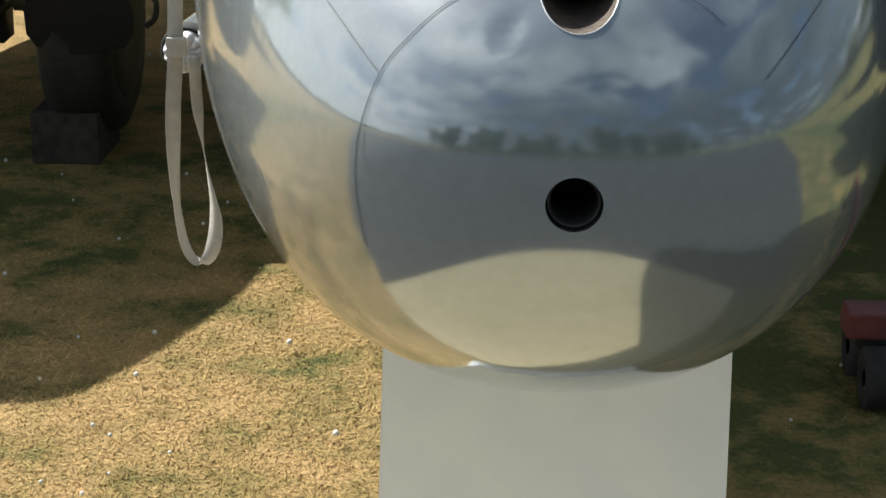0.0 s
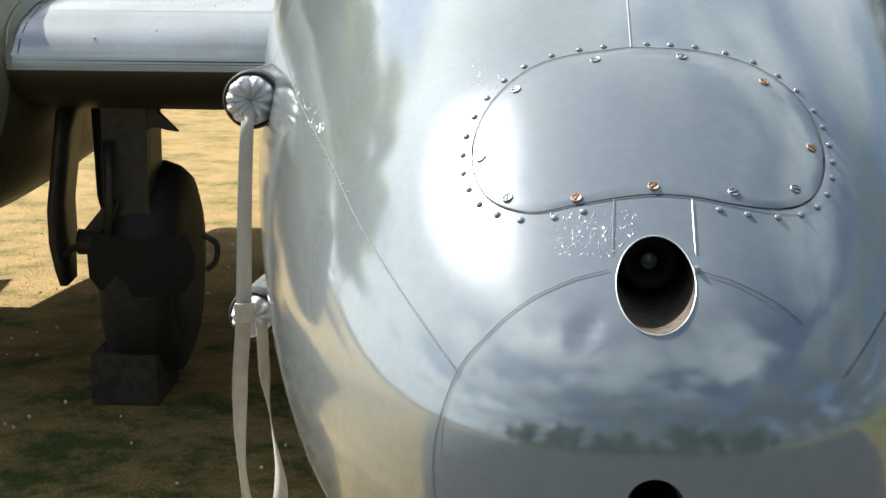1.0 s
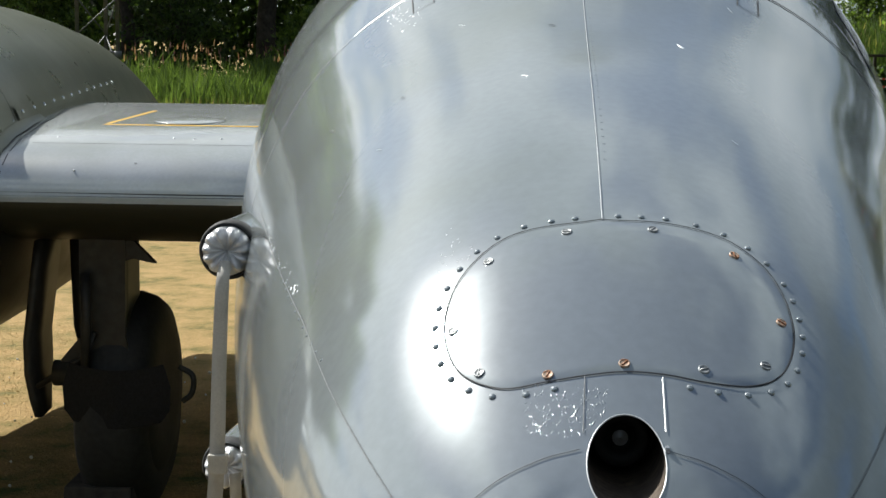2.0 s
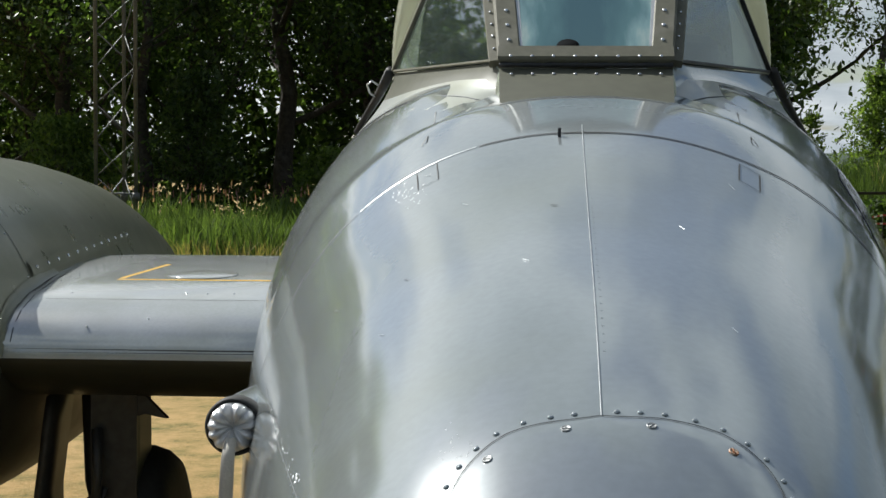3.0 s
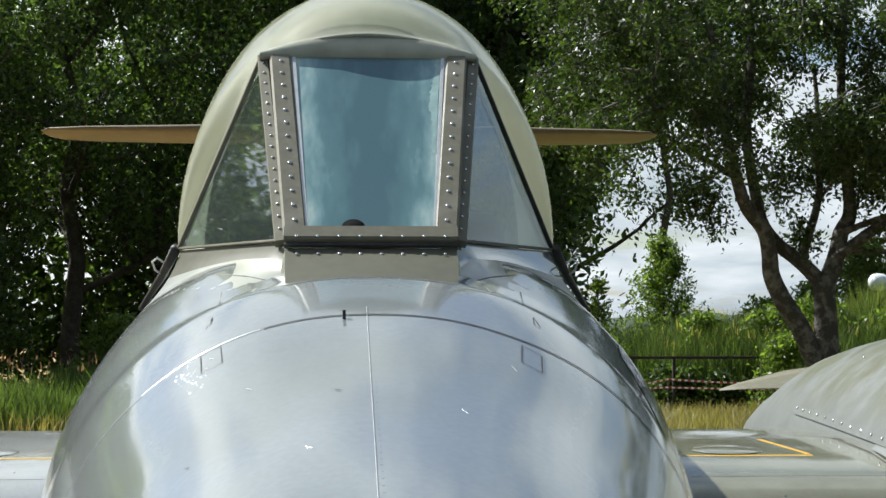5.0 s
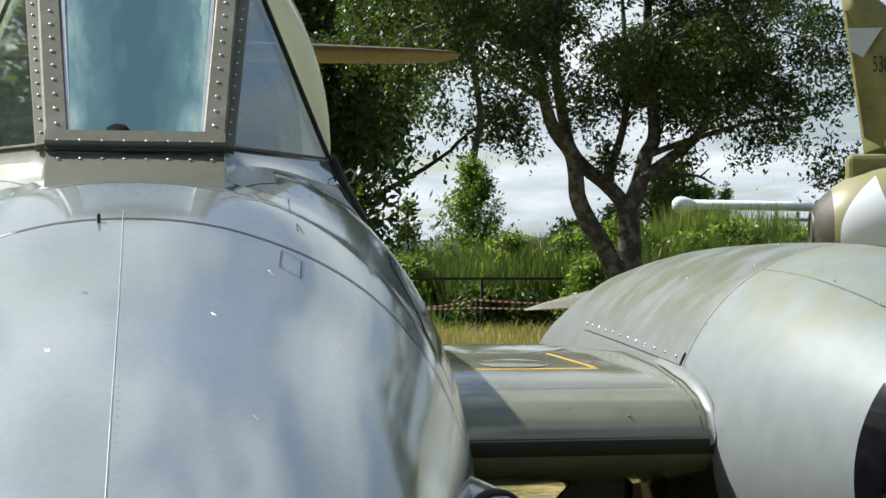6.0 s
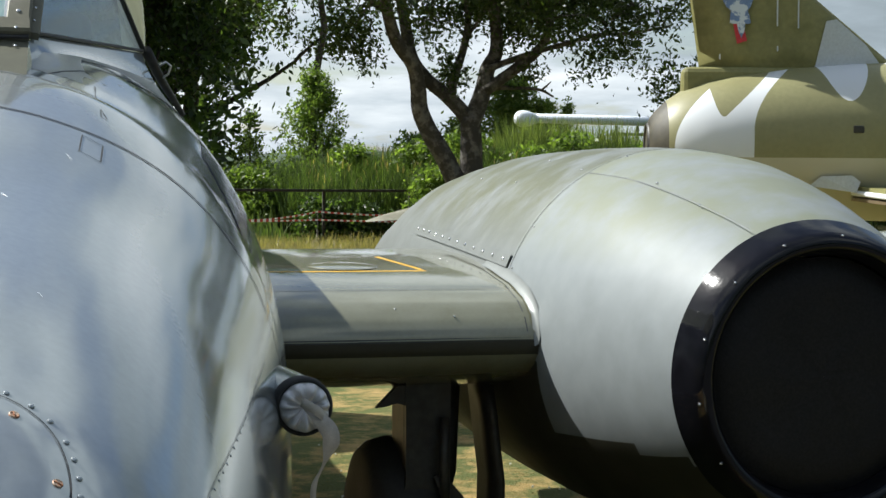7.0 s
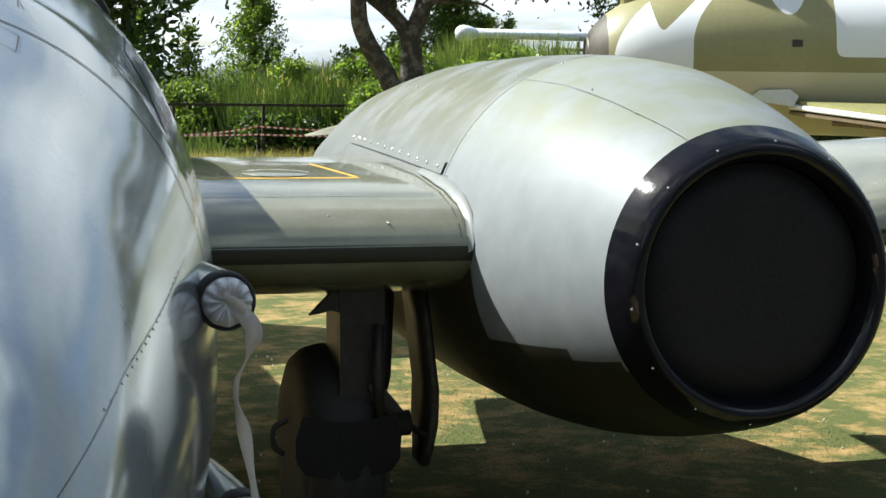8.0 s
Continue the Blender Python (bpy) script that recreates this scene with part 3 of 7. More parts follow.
# ------------------------------------------------------------------ the ground
def rise(x, y):
    """The far bank of weeds behind the lawn, the rest level."""
    z = 1.25 * np.exp(-((y - 38.0) / 3.2) ** 2) / (1 + np.exp(-(x - 6.5) / 1.5))
    z += 0.30 * np.exp(-((y - 37.0) / 4.0) ** 2) / (1 + np.exp((x - 2.0) / 2.0))
    return z


def ground_sheet():
    xs = np.concatenate([np.linspace(-600, -40, 8), np.linspace(-34, 34, 52), np.linspace(40, 600, 8)])
    ys = np.concatenate([np.linspace(-600, -20, 8), np.linspace(-14, 60, 56), np.linspace(70, 900, 10)])
    gx, gy = np.meshgrid(xs, ys)
    gz = rise(gx, gy)
    verts = np.stack([gx, gy, gz], -1).reshape(-1, 3).tolist()
    w = len(xs)
    faces = [(j * w + i, j * w + i + 1, (j + 1) * w + i + 1, (j + 1) * w + i) for j in range(len(ys) - 1) for i in range(w - 1)]
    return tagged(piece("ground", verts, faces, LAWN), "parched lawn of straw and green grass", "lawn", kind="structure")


ground_sheet()


def verge_edge(n=60):
    """The line of the asphalt's edge: level on both sides, with a tongue of turf shaped to fit its reflection in the
    nose.
    """
    left = [(-60.0 + 58.8 * k / 12, 0.45) for k in range(13)]
    bulge = [(0.05 - 1.05 * math.copysign(abs(math.cos(a)) ** 0.9, math.cos(a)), 0.62 - 1.64 * math.sin(a)) for a in [math.pi * (0.02 + 0.96 * k / n) for k in range(n + 1)]]
    right = [(1.25 + 58.8 * k / 12, 1.15) for k in range(13)]
    return left + bulge + right


def tarmac():
    """Asphalt that ends in a rounded tongue of grass under the nose."""
    rings = []
    for x, y in verge_edge():
        rings.append([Vector((x, y, -0.03)), Vector((x, y, 0.012)), Vector((x, min(y, -1.2) - 1.0, 0.012)), Vector((x * 1.0, -400.0, 0.012))])
    return piece("road", *loft(rings, closed=False), ASPHALT, smooth=False)


def turf_tongue():
    """Pale turf, unseen itself, added for its reflection in the nose; asphalt runs round it."""
    line = [p for p in verge_edge() if -1.1 < p[0] < 1.2]
    rows = [[Vector((0.05 + (x - 0.05) * q * 1.01, 0.9 + (y - 0.9) * q * 1.01, 0.006)) for x, y in line] for q in (0.02, 0.25, 0.5, 0.75, 1.0)]
    return tagged(piece("verge", *loft(rows, closed=False), TURF, smooth=False), "pale turf tongue shaped for its reflection in the nose", "turf", kind="structure")


turf_tongue()
apron = tarmac()
tagged(apron, "grey asphalt apron in front of the aircraft", "apron", kind="structure")


def blades(name, label, category, spots, height, width, mat, lean=0.35, seed=1, tilt_up=1.0):
    """Many thin upright blades, each a bent pair of triangles."""
    rng = np.random.default_rng(seed)
    n = len(spots)
    ang = rng.uniform(0, 2 * np.pi, n)
    side = np.stack([np.cos(ang), np.sin(ang), np.zeros(n)], -1)
    h = rng.uniform(0.45, 1.0, n) * height
    w = rng.uniform(0.6, 1.2, n) * width
    la = rng.uniform(0, 2 * np.pi, n)
    off = np.stack([np.cos(la), np.sin(la), np.zeros(n)], -1) * (h * rng.uniform(0, lean, n) * 2)[:, None]
    up = np.array([0, 0, 1.0]) * (h * tilt_up)[:, None]
    a, b = spots - side * w[:, None] / 2, spots + side * w[:, None] / 2
    mid = spots + up * 0.55 + off * 0.3
    c, d = mid - side * w[:, None] * 0.4, mid + side * w[:, None] * 0.4
    tip = spots + up + off
    verts = np.stack([a, b, d, c, tip], 1).reshape(-1, 3)
    idx = np.arange(n) * 5
    me = bpy.data.meshes.new(name)
    me.vertices.add(len(verts))
    me.vertices.foreach_set("co", verts.ravel())
    loops = np.stack([idx, idx + 1, idx + 2, idx + 3, idx + 3, idx + 2, idx + 4], 1).ravel()
    me.loops.add(len(loops))
    me.loops.foreach_set("vertex_index", loops)
    starts = np.stack([np.arange(n) * 7, np.arange(n) * 7 + 4], 1).ravel()
    me.polygons.add(2 * n)
    me.polygons.foreach_set("loop_start", starts)
    me.polygons.foreach_set("loop_total", np.tile([4, 3], n))
    me.update(calc_edges=True)
    me.materials.append(mat)
    return tagged(new(name, me), label, category, kind="stuff")


def strewn(x0, x1, y0, y1, count, seed, power=1.0):
    rng = np.random.default_rng(seed)
    x = rng.uniform(x0, x1, count)
    y = y0 + (y1 - y0) * rng.uniform(0, 1, count) ** power
    return np.stack([x, y, rise(x, y) - 0.004], -1)


lawn_spots = np.concatenate([strewn(-2.2, -0.15, 1.3, 3.8, 80000, 3, 1.2), strewn(-3.6, -0.15, 3.8, 8.5, 26000, 7, 1.3), strewn(0.2, 5.2, 1.5, 10.0, 40000, 4, 1.3), strewn(1.2, 4.6, 4.6, 9.0, 45000, 9), strewn(-6, 6, 8.5, 27, 12000, 5)])
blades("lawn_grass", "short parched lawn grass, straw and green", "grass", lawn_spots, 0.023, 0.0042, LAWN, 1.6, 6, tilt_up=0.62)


# ------------------------------------------------------------------ the jet's skin
WIDE = (0.7205, -0.1412, -0.5586, 0.6531, -0.1975)
TOP = (0.6182, -0.647, 0.8879, -0.4657, 0.092)
LOW = (0.6576, -0.1405, 0.1838, -0.7303, 0.3948)
TIP_Z, SQUARE, ROUND = 1.2449, 2.155, 0.15
# behind the cockpit: along, half width, top, bottom, widest height
AFT = [(2.0, 0.6512, 1.9944, 0.758, 1.2057), (2.7, 0.715, 2.07, 0.66, 1.22), (3.6, 0.765, 2.10, 0.60, 1.38), (5.0, 0.84, 2.22, 0.60, 1.54), (7.0, 0.74, 2.30, 0.85, 1.68), (9.0, 0.43, 2.38, 1.25, 1.85), (11.0, 0.26, 2.55, 1.75, 2.15), (12.7, 0.05, 2.50, 2.25, 2.38)]


def curve(c, y):
    u = math.sqrt(max(y, 0))
    return sum(k * u ** (i + 1) for i, k in enumerate(c))


def section(y):
    """Half width, top, bottom and widest height of the fuselage at y."""
    if y <= 2.0:
        low = TIP_Z - curve(LOW, y) if y < 0.9 else 0.879 - 0.10 * (y - 0.9) ** 2
        # the skin sweeps up towards the windscreen plate
        t, q = min(max((y - 0.85) / 0.73, 0), 1), min(max((y - 1.575) / 0.11, 0), 1)
        sweep = 0.027 * t * t * (3 - 2 * t) * (1 - q * q * (3 - 2 * q))
        up, down = min(max((y - 0.07) / 0.30, 0), 1), min(max((y - 0.36) / 0.90, 0), 1)
        swell = 0.034 * up * up * (3 - 2 * up) * (1 - down * down * (3 - 2 * down))
        return curve(WIDE, y), TIP_Z + curve(TOP, y) + sweep + swell, low, TIP_Z - 0.0196 * y
    i = max(k for k in range(len(AFT) - 1) if AFT[k][0] <= y + 1e-9)
    a, b = AFT[i], AFT[i + 1]
    before = (1.6, *section(1.6)) if i == 0 else AFT[i - 1]
    after = AFT[min(i + 2, len(AFT) - 1)]
    t, out = (y - a[0]) / (b[0] - a[0]), []
    for k in range(1, 5):
        m0 = (b[k] - before[k]) / (b[0] - before[0]) * (b[0] - a[0])
        m1 = (after[k] - a[k]) / (after[0] - a[0]) * (b[0] - a[0])
        out.append((2 * t ** 3 - 3 * t ** 2 + 1) * a[k] + (t ** 3 - 2 * t ** 2 + t) * m0 + (3 * t ** 2 - 2 * t ** 3) * b[k] + (t ** 3 - t ** 2) * m1)
    return tuple(out)


def fullness(y, upper=True):
    """How square the skin's cross-section is: rounder over the nose panel, squarer in the shoulder towards the cockpit."""
    t = min(max((y - 1.0) / 0.9, 0), 1)
    q = min(max((y - 0.45) / 0.55, 0), 1) if upper else 1
    return SQUARE + 0.22 * t * t * (3 - 2 * t) - ROUND * (1 - q * q * (3 - 2 * q))


def skin(y, ang):
    """The point of the skin at y, ang radians up from the right-hand side."""
    a, zt, zb, zm = section(y)
    c, s = math.cos(ang), math.sin(ang)
    e = 2 / fullness(y, s >= 0)
    b = zt - zm if s >= 0 else zm - zb
    return Vector((math.copysign(abs(c) ** e, c) * a, y, zm + math.copysign(abs(s) ** e, s) * b))


def inside(x, y, z):
    a, zt, zb, zm = section(y)
    b = zt - zm if z >= zm else zm - zb
    e = fullness(y, z >= zm)
    return abs(x / max(a, 1e-4)) ** e + abs((z - zm) / max(b, 1e-4)) ** e - 1


def front(x, z):
    """The point of the nose seen from ahead at x, z."""
    lo, hi = 1e-5, 2.6
    for _ in range(40):
        mid = (lo + hi) / 2
        lo, hi = (mid, hi) if inside(x, mid, z) > 0 else (lo, mid)
    return Vector((x, hi, z))


def normal_at(p):
    h = 1e-4
    g = Vector(((inside(p.x + h, p.y, p.z) - inside(p.x - h, p.y, p.z)), (inside(p.x, p.y + h, p.z) - inside(p.x, max(p.y - h, 1e-6), p.z)), (inside(p.x, p.y, p.z + h) - inside(p.x, p.y, p.z - h))))
    return g.normalized()


def on_skin_strip(points, width, lift=0.0011):
    """A narrow strip that lies on the skin along points."""
    verts, faces = [], []
    for i, p in enumerate(points):
        d = (points[min(i + 1, len(points) - 1)] - points[max(i - 1, 0)]).normalized()
        n = normal_at(p)
        s = n.cross(d).normalized() * width / 2
        verts += [p - s + n * lift, p - s * 0.5 + n * (lift + 0.0003), p + s * 0.5 + n * (lift + 0.0003), p + s + n * lift]
    for i in range(len(points) - 1):
        for k in range(3):
            faces.append((4 * i + k, 4 * i + k + 1, 4 * i + k + 5, 4 * i + k + 4))
    return verts, faces


jet = thing("jet_aircraft", "silver-painted twin-engined jet fighter parked on the lawn", "aircraft")


def cut(me, cutters):
    """The mesh with holes through it, where the cutters pass."""
    ob = new("blank", me)
    made = []
    for v, f in cutters:
        c = new("cutter", mesh_from("cutter", v, f, SILVER))
        made.append(c)
        mod = ob.modifiers.new("hole", "BOOLEAN")
        mod.operation, mod.object, mod.solver = "DIFFERENCE", c, "EXACT"
    got = bpy.data.meshes.new_from_object(ob.evaluated_get(bpy.context.evaluated_depsgraph_get()))
    for o in (ob, *made):
        bpy.data.objects.remove(o)
    return got


PORT, CHIN_PORT = Vector((0.004, 0.085, 1.387)), Vector((0.003, 0.004, 1.2285))


def fuselage():
    ys = [(0.004 + (math.sqrt(2.0) - 0.004) * k / 110) ** 2 for k in range(111)] + [2.0 + (12.7 - 2.0) * (k / 50) for k in range(1, 51)]
    n = 144
    rings = [[skin(y, 2 * math.pi * k / n) for k in range(n)] for y in ys]
    # knocks and creases in the nose: place, way along, half length, half width, depth
    knocks = ((Vector((-0.050, 0.055, 1.358)), Vector((0.45, 0.3, 0.84)), 0.024, 0.0085, 0.0030), (Vector((0.17, 0.10, 1.345)), Vector((0.55, 0.3, 0.8)), 0.05, 0.012, 0.0025), (Vector((-0.33, 0.34, 1.43)), Vector((0.2, 0.3, -0.9)), 0.06, 0.02, 0.0022), (Vector((0.30, 0.40, 1.50)), Vector((0.1, 0.5, 0.6)), 0.08, 0.03, 0.0025))
    for ring in rings[:70]:
        for i, p in enumerate(ring):
            for at, way, long, wide, deep in knocks:
                d = p - at
                if d.length < 0.2:
                    w = way.normalized()
                    along = d.dot(w)
                    across = (d - w * along).length
                    push = deep * math.exp(-(along / long) ** 2 - (across / wide) ** 2)
                    if abs(push) > 1e-5:
                        ring[i] = ring[i] - normal_at(p) * push
    v, f = loft(rings, caps=True)
    me = mesh_from("fuselage", v, f, SILVER)
    port = lathe([(-0.2, 0.0), (-0.2, 0.0325), (0.13, 0.0325), (0.13, 0.0)], PORT, (0, 1, 0), 64)
    low = lathe([(-0.2, 0.0), (-0.2, 0.0228), (0.16, 0.0228), (0.16, 0.0)], CHIN_PORT, (0, 1, 0), 64)
    me = cut(me, [port, low])
    me.materials.clear()
    me.materials.append(SILVER)
    me.polygons.foreach_set("use_smooth", [True] * len(me.polygons))
    me.name = "fuselage"
    return adopt(new("fuselage", me), jet, "polished silver-grey riveted fuselage skin")


body = fuselage()

# openings in the nose
def bore(centre, r, depth, n=64, rows=8):
    """A tube that starts flush with the skin and runs straight back."""
    rings = []
    for k in range(rows + 1):
        ring = []
        for q in range(n):
            a = 2 * math.pi * q / n
            x, z = centre.x + r * math.cos(a), centre.z + r * math.sin(a)
            y0 = front(x, z).y + 0.0006
            ring.append(Vector((x, y0 + (depth - y0) * k / rows, z)))
        rings.append(ring)
    return loft(rings)


piece("camera_port_tube", *bore(PORT, 0.0322, 0.21), TUBE_INSIDE, body, "rusty inside of the round camera port")
lip = [front(PORT.x + 0.0322 * math.cos(a), PORT.z + 0.0322 * math.sin(a)) for a in [2 * math.pi * k / 72 for k in range(73)]]
piece("port_edge", *tube([p + normal_at(p) * 0.0002 for p in lip], 0.0007, 6, caps=False), SCUFF, body, "bare metal edge of the port")
lens_c = Vector((0.003, 0.175, 1.388))
piece("camera_port_lens", *lathe([(0.001, 0.001), (0.001, 0.010), (-0.004, 0.0108), (-0.007, 0.0225), (-0.006, 0.0240), (0.03, 0.0245), (0.036, 0.0318)], lens_c, (0, 1, 0), 48), LENS, body, "dark round camera lens deep in its port")
# the grey reflection at the lens centre is painted into the glass colour
piece("lens_glass", *lathe([(0.001, 0.0005), (0.002, 0.005), (0.004, 0.009)], lens_c + Vector((0, -0.002, 0)), (0, 1, 0), 32), material("lens_reflection_grey", (0.30, 0.30, 0.31), 0.25, 0.2, coat=0.5), body)
piece("lower_port_tube", *bore(CHIN_PORT, 0.0226, 0.14), DARK_METAL, body, "dark metal tube of the lower nose port")
piece("lower_port_ring", *lathe([(0.012, 0.0224), (0.006, 0.0215), (0.008, 0.0192), (0.13, 0.0185)], CHIN_PORT, (0, 1, 0), 48), DARK_METAL, body)
piece("lower_port_floor", *lathe([(0.09, 0.0005), (0.09, 0.0190)], CHIN_PORT, (0, 1, 0), 32), BLACK_CLOTH, body)
part("rim_pin", box((0.0355, front(0.037, 1.396).y - 0.002, 1.394), (0.0395, front(0.037, 1.396).y + 0.006, 1.400), 0.001), RIVET, body)

# the bean-shaped access panel with its screws and rivets
BEAN = [(-0.01, 1.556), (-0.071, 1.547), (-0.109, 1.533), (-0.139, 1.507), (-0.153, 1.478), (-0.151, 1.453), (-0.134, 1.435), (-0.099, 1.43), (-0.06, 1.438), (-0.026, 1.444), (0.006, 1.447), (0.04, 1.445), (0.074, 1.439), (0.112, 1.434), (0.139, 1.437), (0.155, 1.449), (0.162, 1.469), (0.157, 1.494), (0.14, 1.518), (0.105, 1.54), (0.052, 1.553)]
outline = smooth_path([(x, 0, z) for x, z in BEAN + BEAN[:1]], 8)
rim = [front(p.x, p.z) for p in outline]


def access_panel():
    """A thin raised plate that follows the nose."""
    cx, cz = 0.004, 1.492
    rows, verts = 14, []
    for k in range(rows + 1):
        s = k / rows
        for p in outline[:-1]:
            q = front(cx + (p.x - cx) * s * 0.996, cz + (p.z - cz) * s * 0.996) if s else front(cx, cz)
            verts.append(q + normal_at(q) * (0.0014 if k < rows else 0.0002))
    n = len(outline) - 1
    faces = [(i * n + j, i * n + (j + 1) % n, (i + 1) * n + (j + 1) % n, (i + 1) * n + j) for i in range(rows) for j in range(n)]
    return piece("access_panel", verts, faces, SILVER, jet, "bean-shaped silver access panel with rusty screws")


panel = access_panel()
piece("panel_gap", *on_skin_strip(rim, 0.0015, 0.0010), JOINT, jet)


def dome(name, r, h, mat, n=10):
    v, f = loft([circle((0, 0, h * z), (1, 0, 0), (0, 1, 0), r * q, n=n) for z, q in ((0, 1.0), (0.55, 0.86), (0.9, 0.5), (1.0, 0.05))], caps=True)
    return mesh_from(name, v, f, mat)


def slotted(name, r, h, mat):
    v, f = loft([circle((0, 0, z), (1, 0, 0), (0, 1, 0), q, n=14) for z, q in ((0, r), (h, r * 0.93), (h, r * 0.80), (h * 0.8, r * 0.74), (h * 0.8, 0.0004))])
    b = box((-r * 0.75, -r * 0.10, h * 0.55), (r * 0.75, r * 0.10, h * 1.15))
    sv, sf = [v_.co.copy() for v_ in b.verts], [tuple(q.index for q in f_.verts) for f_ in b.faces]
    b.free()
    return mesh_from(name, *joined((v, f), (sv, sf)), mat)


RIVET_MESH = dome("rivet", 0.0034, 0.0022, SILVER)
SMALL_RIVET = dome("small_rivet", 0.0045, 0.0030, RIVET)
SCREW_RUST, SCREW_DULL = slotted("rusty_screw", 0.0052, 0.0014, RUST), slotted("screw", 0.0052, 0.0014, SCREW)


def stud(name, me, p, nrm, parent, spin=0.0):
    ob = new(name, me)
    ob.matrix_world = Matrix.Translation(p) @ Vector(nrm).to_track_quat("Z", "Y").to_matrix().to_4x4() @ pose(0, 0, 0, 0, 0, spin)
    ob.parent = parent
    return ob


for k, (x, z, rusty) in enumerate([(-0.043, 1.545, 0), (0.038, 1.548, 0), (0.114, 1.526, 1), (0.15, 1.474, 1), (0.129, 1.446, 0), (0.073, 1.447, 0), (0.005, 1.452, 1), (-0.06, 1.442, 1), (-0.119, 1.438, 0), (-0.145, 1.464, 0), (-0.116, 1.518, 0)]):
    q = front(x, z)
    stud("screw", SCREW_RUST if rusty else SCREW_DULL, q + normal_at(q) * 0.0013, normal_at(q), panel, 37 * k)
spacing, travelled = 0.0215, 0.0
for i in range(1, len(rim)):
    travelled += (rim[i] - rim[i - 1]).length
    near_port = abs(rim[i].x - 0.008) < 0.052 and rim[i].z < 1.455
    if travelled > spacing and not near_port:
        travelled = 0.0
        d = (rim[min(i + 1, len(rim) - 1)] - rim[i - 1]).normalized()
        out = normal_at(rim[i]).cross(d).normalized()
        if out.dot(rim[i] - Vector((0.004, rim[i].y, 1.492))) < 0:
            out = -out
        q = rim[i] + out * 0.0095
        q = front(q.x, q.z)
        stud("rivet", RIVET_MESH, q, normal_at(q), panel)

# joints of the skin panels
joint_paths = {
    "centre_seam": ([front(-0.009 - 0.004 * (k / 30) ** 2, section(0.363 + 1.03 * k / 30)[1] - 0.0006) for k in range(31)], 0.0014, SEAM_PALE),
    "ring_joint": ([skin(1.352 + 0.30 * max(0, math.cos(a) - 0.30) ** 1.6, a) for a in [radians(2 + 104 * k / 60) for k in range(61)]], 0.0055, JOINT),
    # pale stretch of the same joint: its highlight is painted on
    "ring_joint ": ([skin(1.352, a) for a in [radians(106.5 + 22 * k / 24) for k in range(25)]], 0.0035, SEAM_PALE),
    "ring_joint  ": ([skin(1.352, a) for a in [radians(129 + 50 * k / 24) for k in range(25)]], 0.0028, SEAM),
    "port_seam": ([front(-0.0287 - 0.0003 * k, 1.443 - 0.0052 * k) for k in range(8)], 0.0009, SEAM),
    "port_seam ": ([front(0.0370, 1.443 - 0.0050 * k) for k in range(8)], 0.0011, SCUFF),
}
oval = smooth_path([(-0.034, 0, 1.396), (-0.066, 0, 1.387), (-0.102, 0, 1.369), (-0.133, 0, 1.342), (-0.155, 0, 1.314), (-0.170, 0, 1.272), (-0.175, 0, 1.232), (-0.172, 0, 1.195), (-0.166, 0, 1.165)], 6)
joint_paths["chin_seam"] = ([front(p.x, p.z) for p in oval[:37]], 0.0010, SEAM)
joint_paths["chin_seam  "] = ([front(p.x, p.z) for p in oval[36:]], 0.0008, SEAM)
joint_paths["chin_seam "] = ([front(-p.x + 0.004, p.z) for p in oval[:16]], 0.0008, SEAM)
for s in (-1, 1):
    diag = smooth_path([(s * 0.157, 0, 1.315), (s * 0.200, 0, 1.3497), (s * 0.259, 0, 1.392), (s * 0.307, 0, 1.423), (s * 0.341, 0, 1.435), (s * 0.397, 0, 1.450), (s * 0.452, 0, 1.463), (s * 0.480, 0, 1.471)], 8)
    joint_paths["cheek_seam" + " " * (s + 3)] = ([front(p.x, p.z) for p in diag], 0.0010 if s < 0 else 0.0008, SEAM)
for name, (pts, w, mat) in joint_paths.items():
    piece(name.strip(), *on_skin_strip(pts, w), mat, jet)
for s in (-1, 1):
    rivets = [front(s * (0.281 + 0.0087 * k), 1.4117 + 0.0028 * k) for k in range(20)]
    for q in rivets[::1]:
        stud("rivet", RIVET_MESH, q, normal_at(q), body).scale = (0.55, 0.55, 0.45)
    # small square catch in front of the ring joint
    def catch_point(c, k):
        return front(s * (0.222 + c + 0.0016 * k) - 0.006, section(1.268 + 0.015 * k)[1] - 0.045 - 0.55 * c)
    for c in (0.0, 0.030):
        piece("catch_line", *on_skin_strip([catch_point(c, k) for k in range(6)], 0.0020), JOINT, jet)
    for k in (0, 5):
        piece("catch_line", *on_skin_strip([catch_point(0.003 * c, k) for c in range(11)], 0.0012), SEAM, jet)
    piece("door_seam", *on_skin_strip(smooth_path([front(s * 0.268, 1.895), front(s * 0.2645, 1.873), front(s * 0.263, 1.845), front(s * 0.269, 1.830)], 6), 0.0030), SEAM, jet)
part("sight_pin", box((-0.0505, 1.334, 1.838), (-0.0455, 1.342, 1.857), 0.001), JOINT, body, "short black sighting pin")
# faded coloured bar on the cockpit's right side
bar = [[skin(1.86 - 0.016 * (46 - g) + 0.04 * i, radians(g)) for g in [46 - 1.5 * j for j in range(11)]] for i in range(9)]
for nm, mat, lo, hi in (("marking_blue", ROUNDEL_BLUE, 0, 7), ("marking_red", ROUNDEL_RED, 7, 9)):
    rings = [[q + normal_at(q) * 0.0012 for q in row[lo:hi + 1]] for row in bar]
    piece(nm, *loft(rings, closed=False), mat, jet)
piece("hatch_seam", *on_skin_strip(smooth_path([bar[8][2], bar[6][8], bar[3][10], bar[0][10]], 6), 0.003), JOINT, jet)

# blistered paint beside the camera port, small chips on the nose
rngp = random.Random(3)


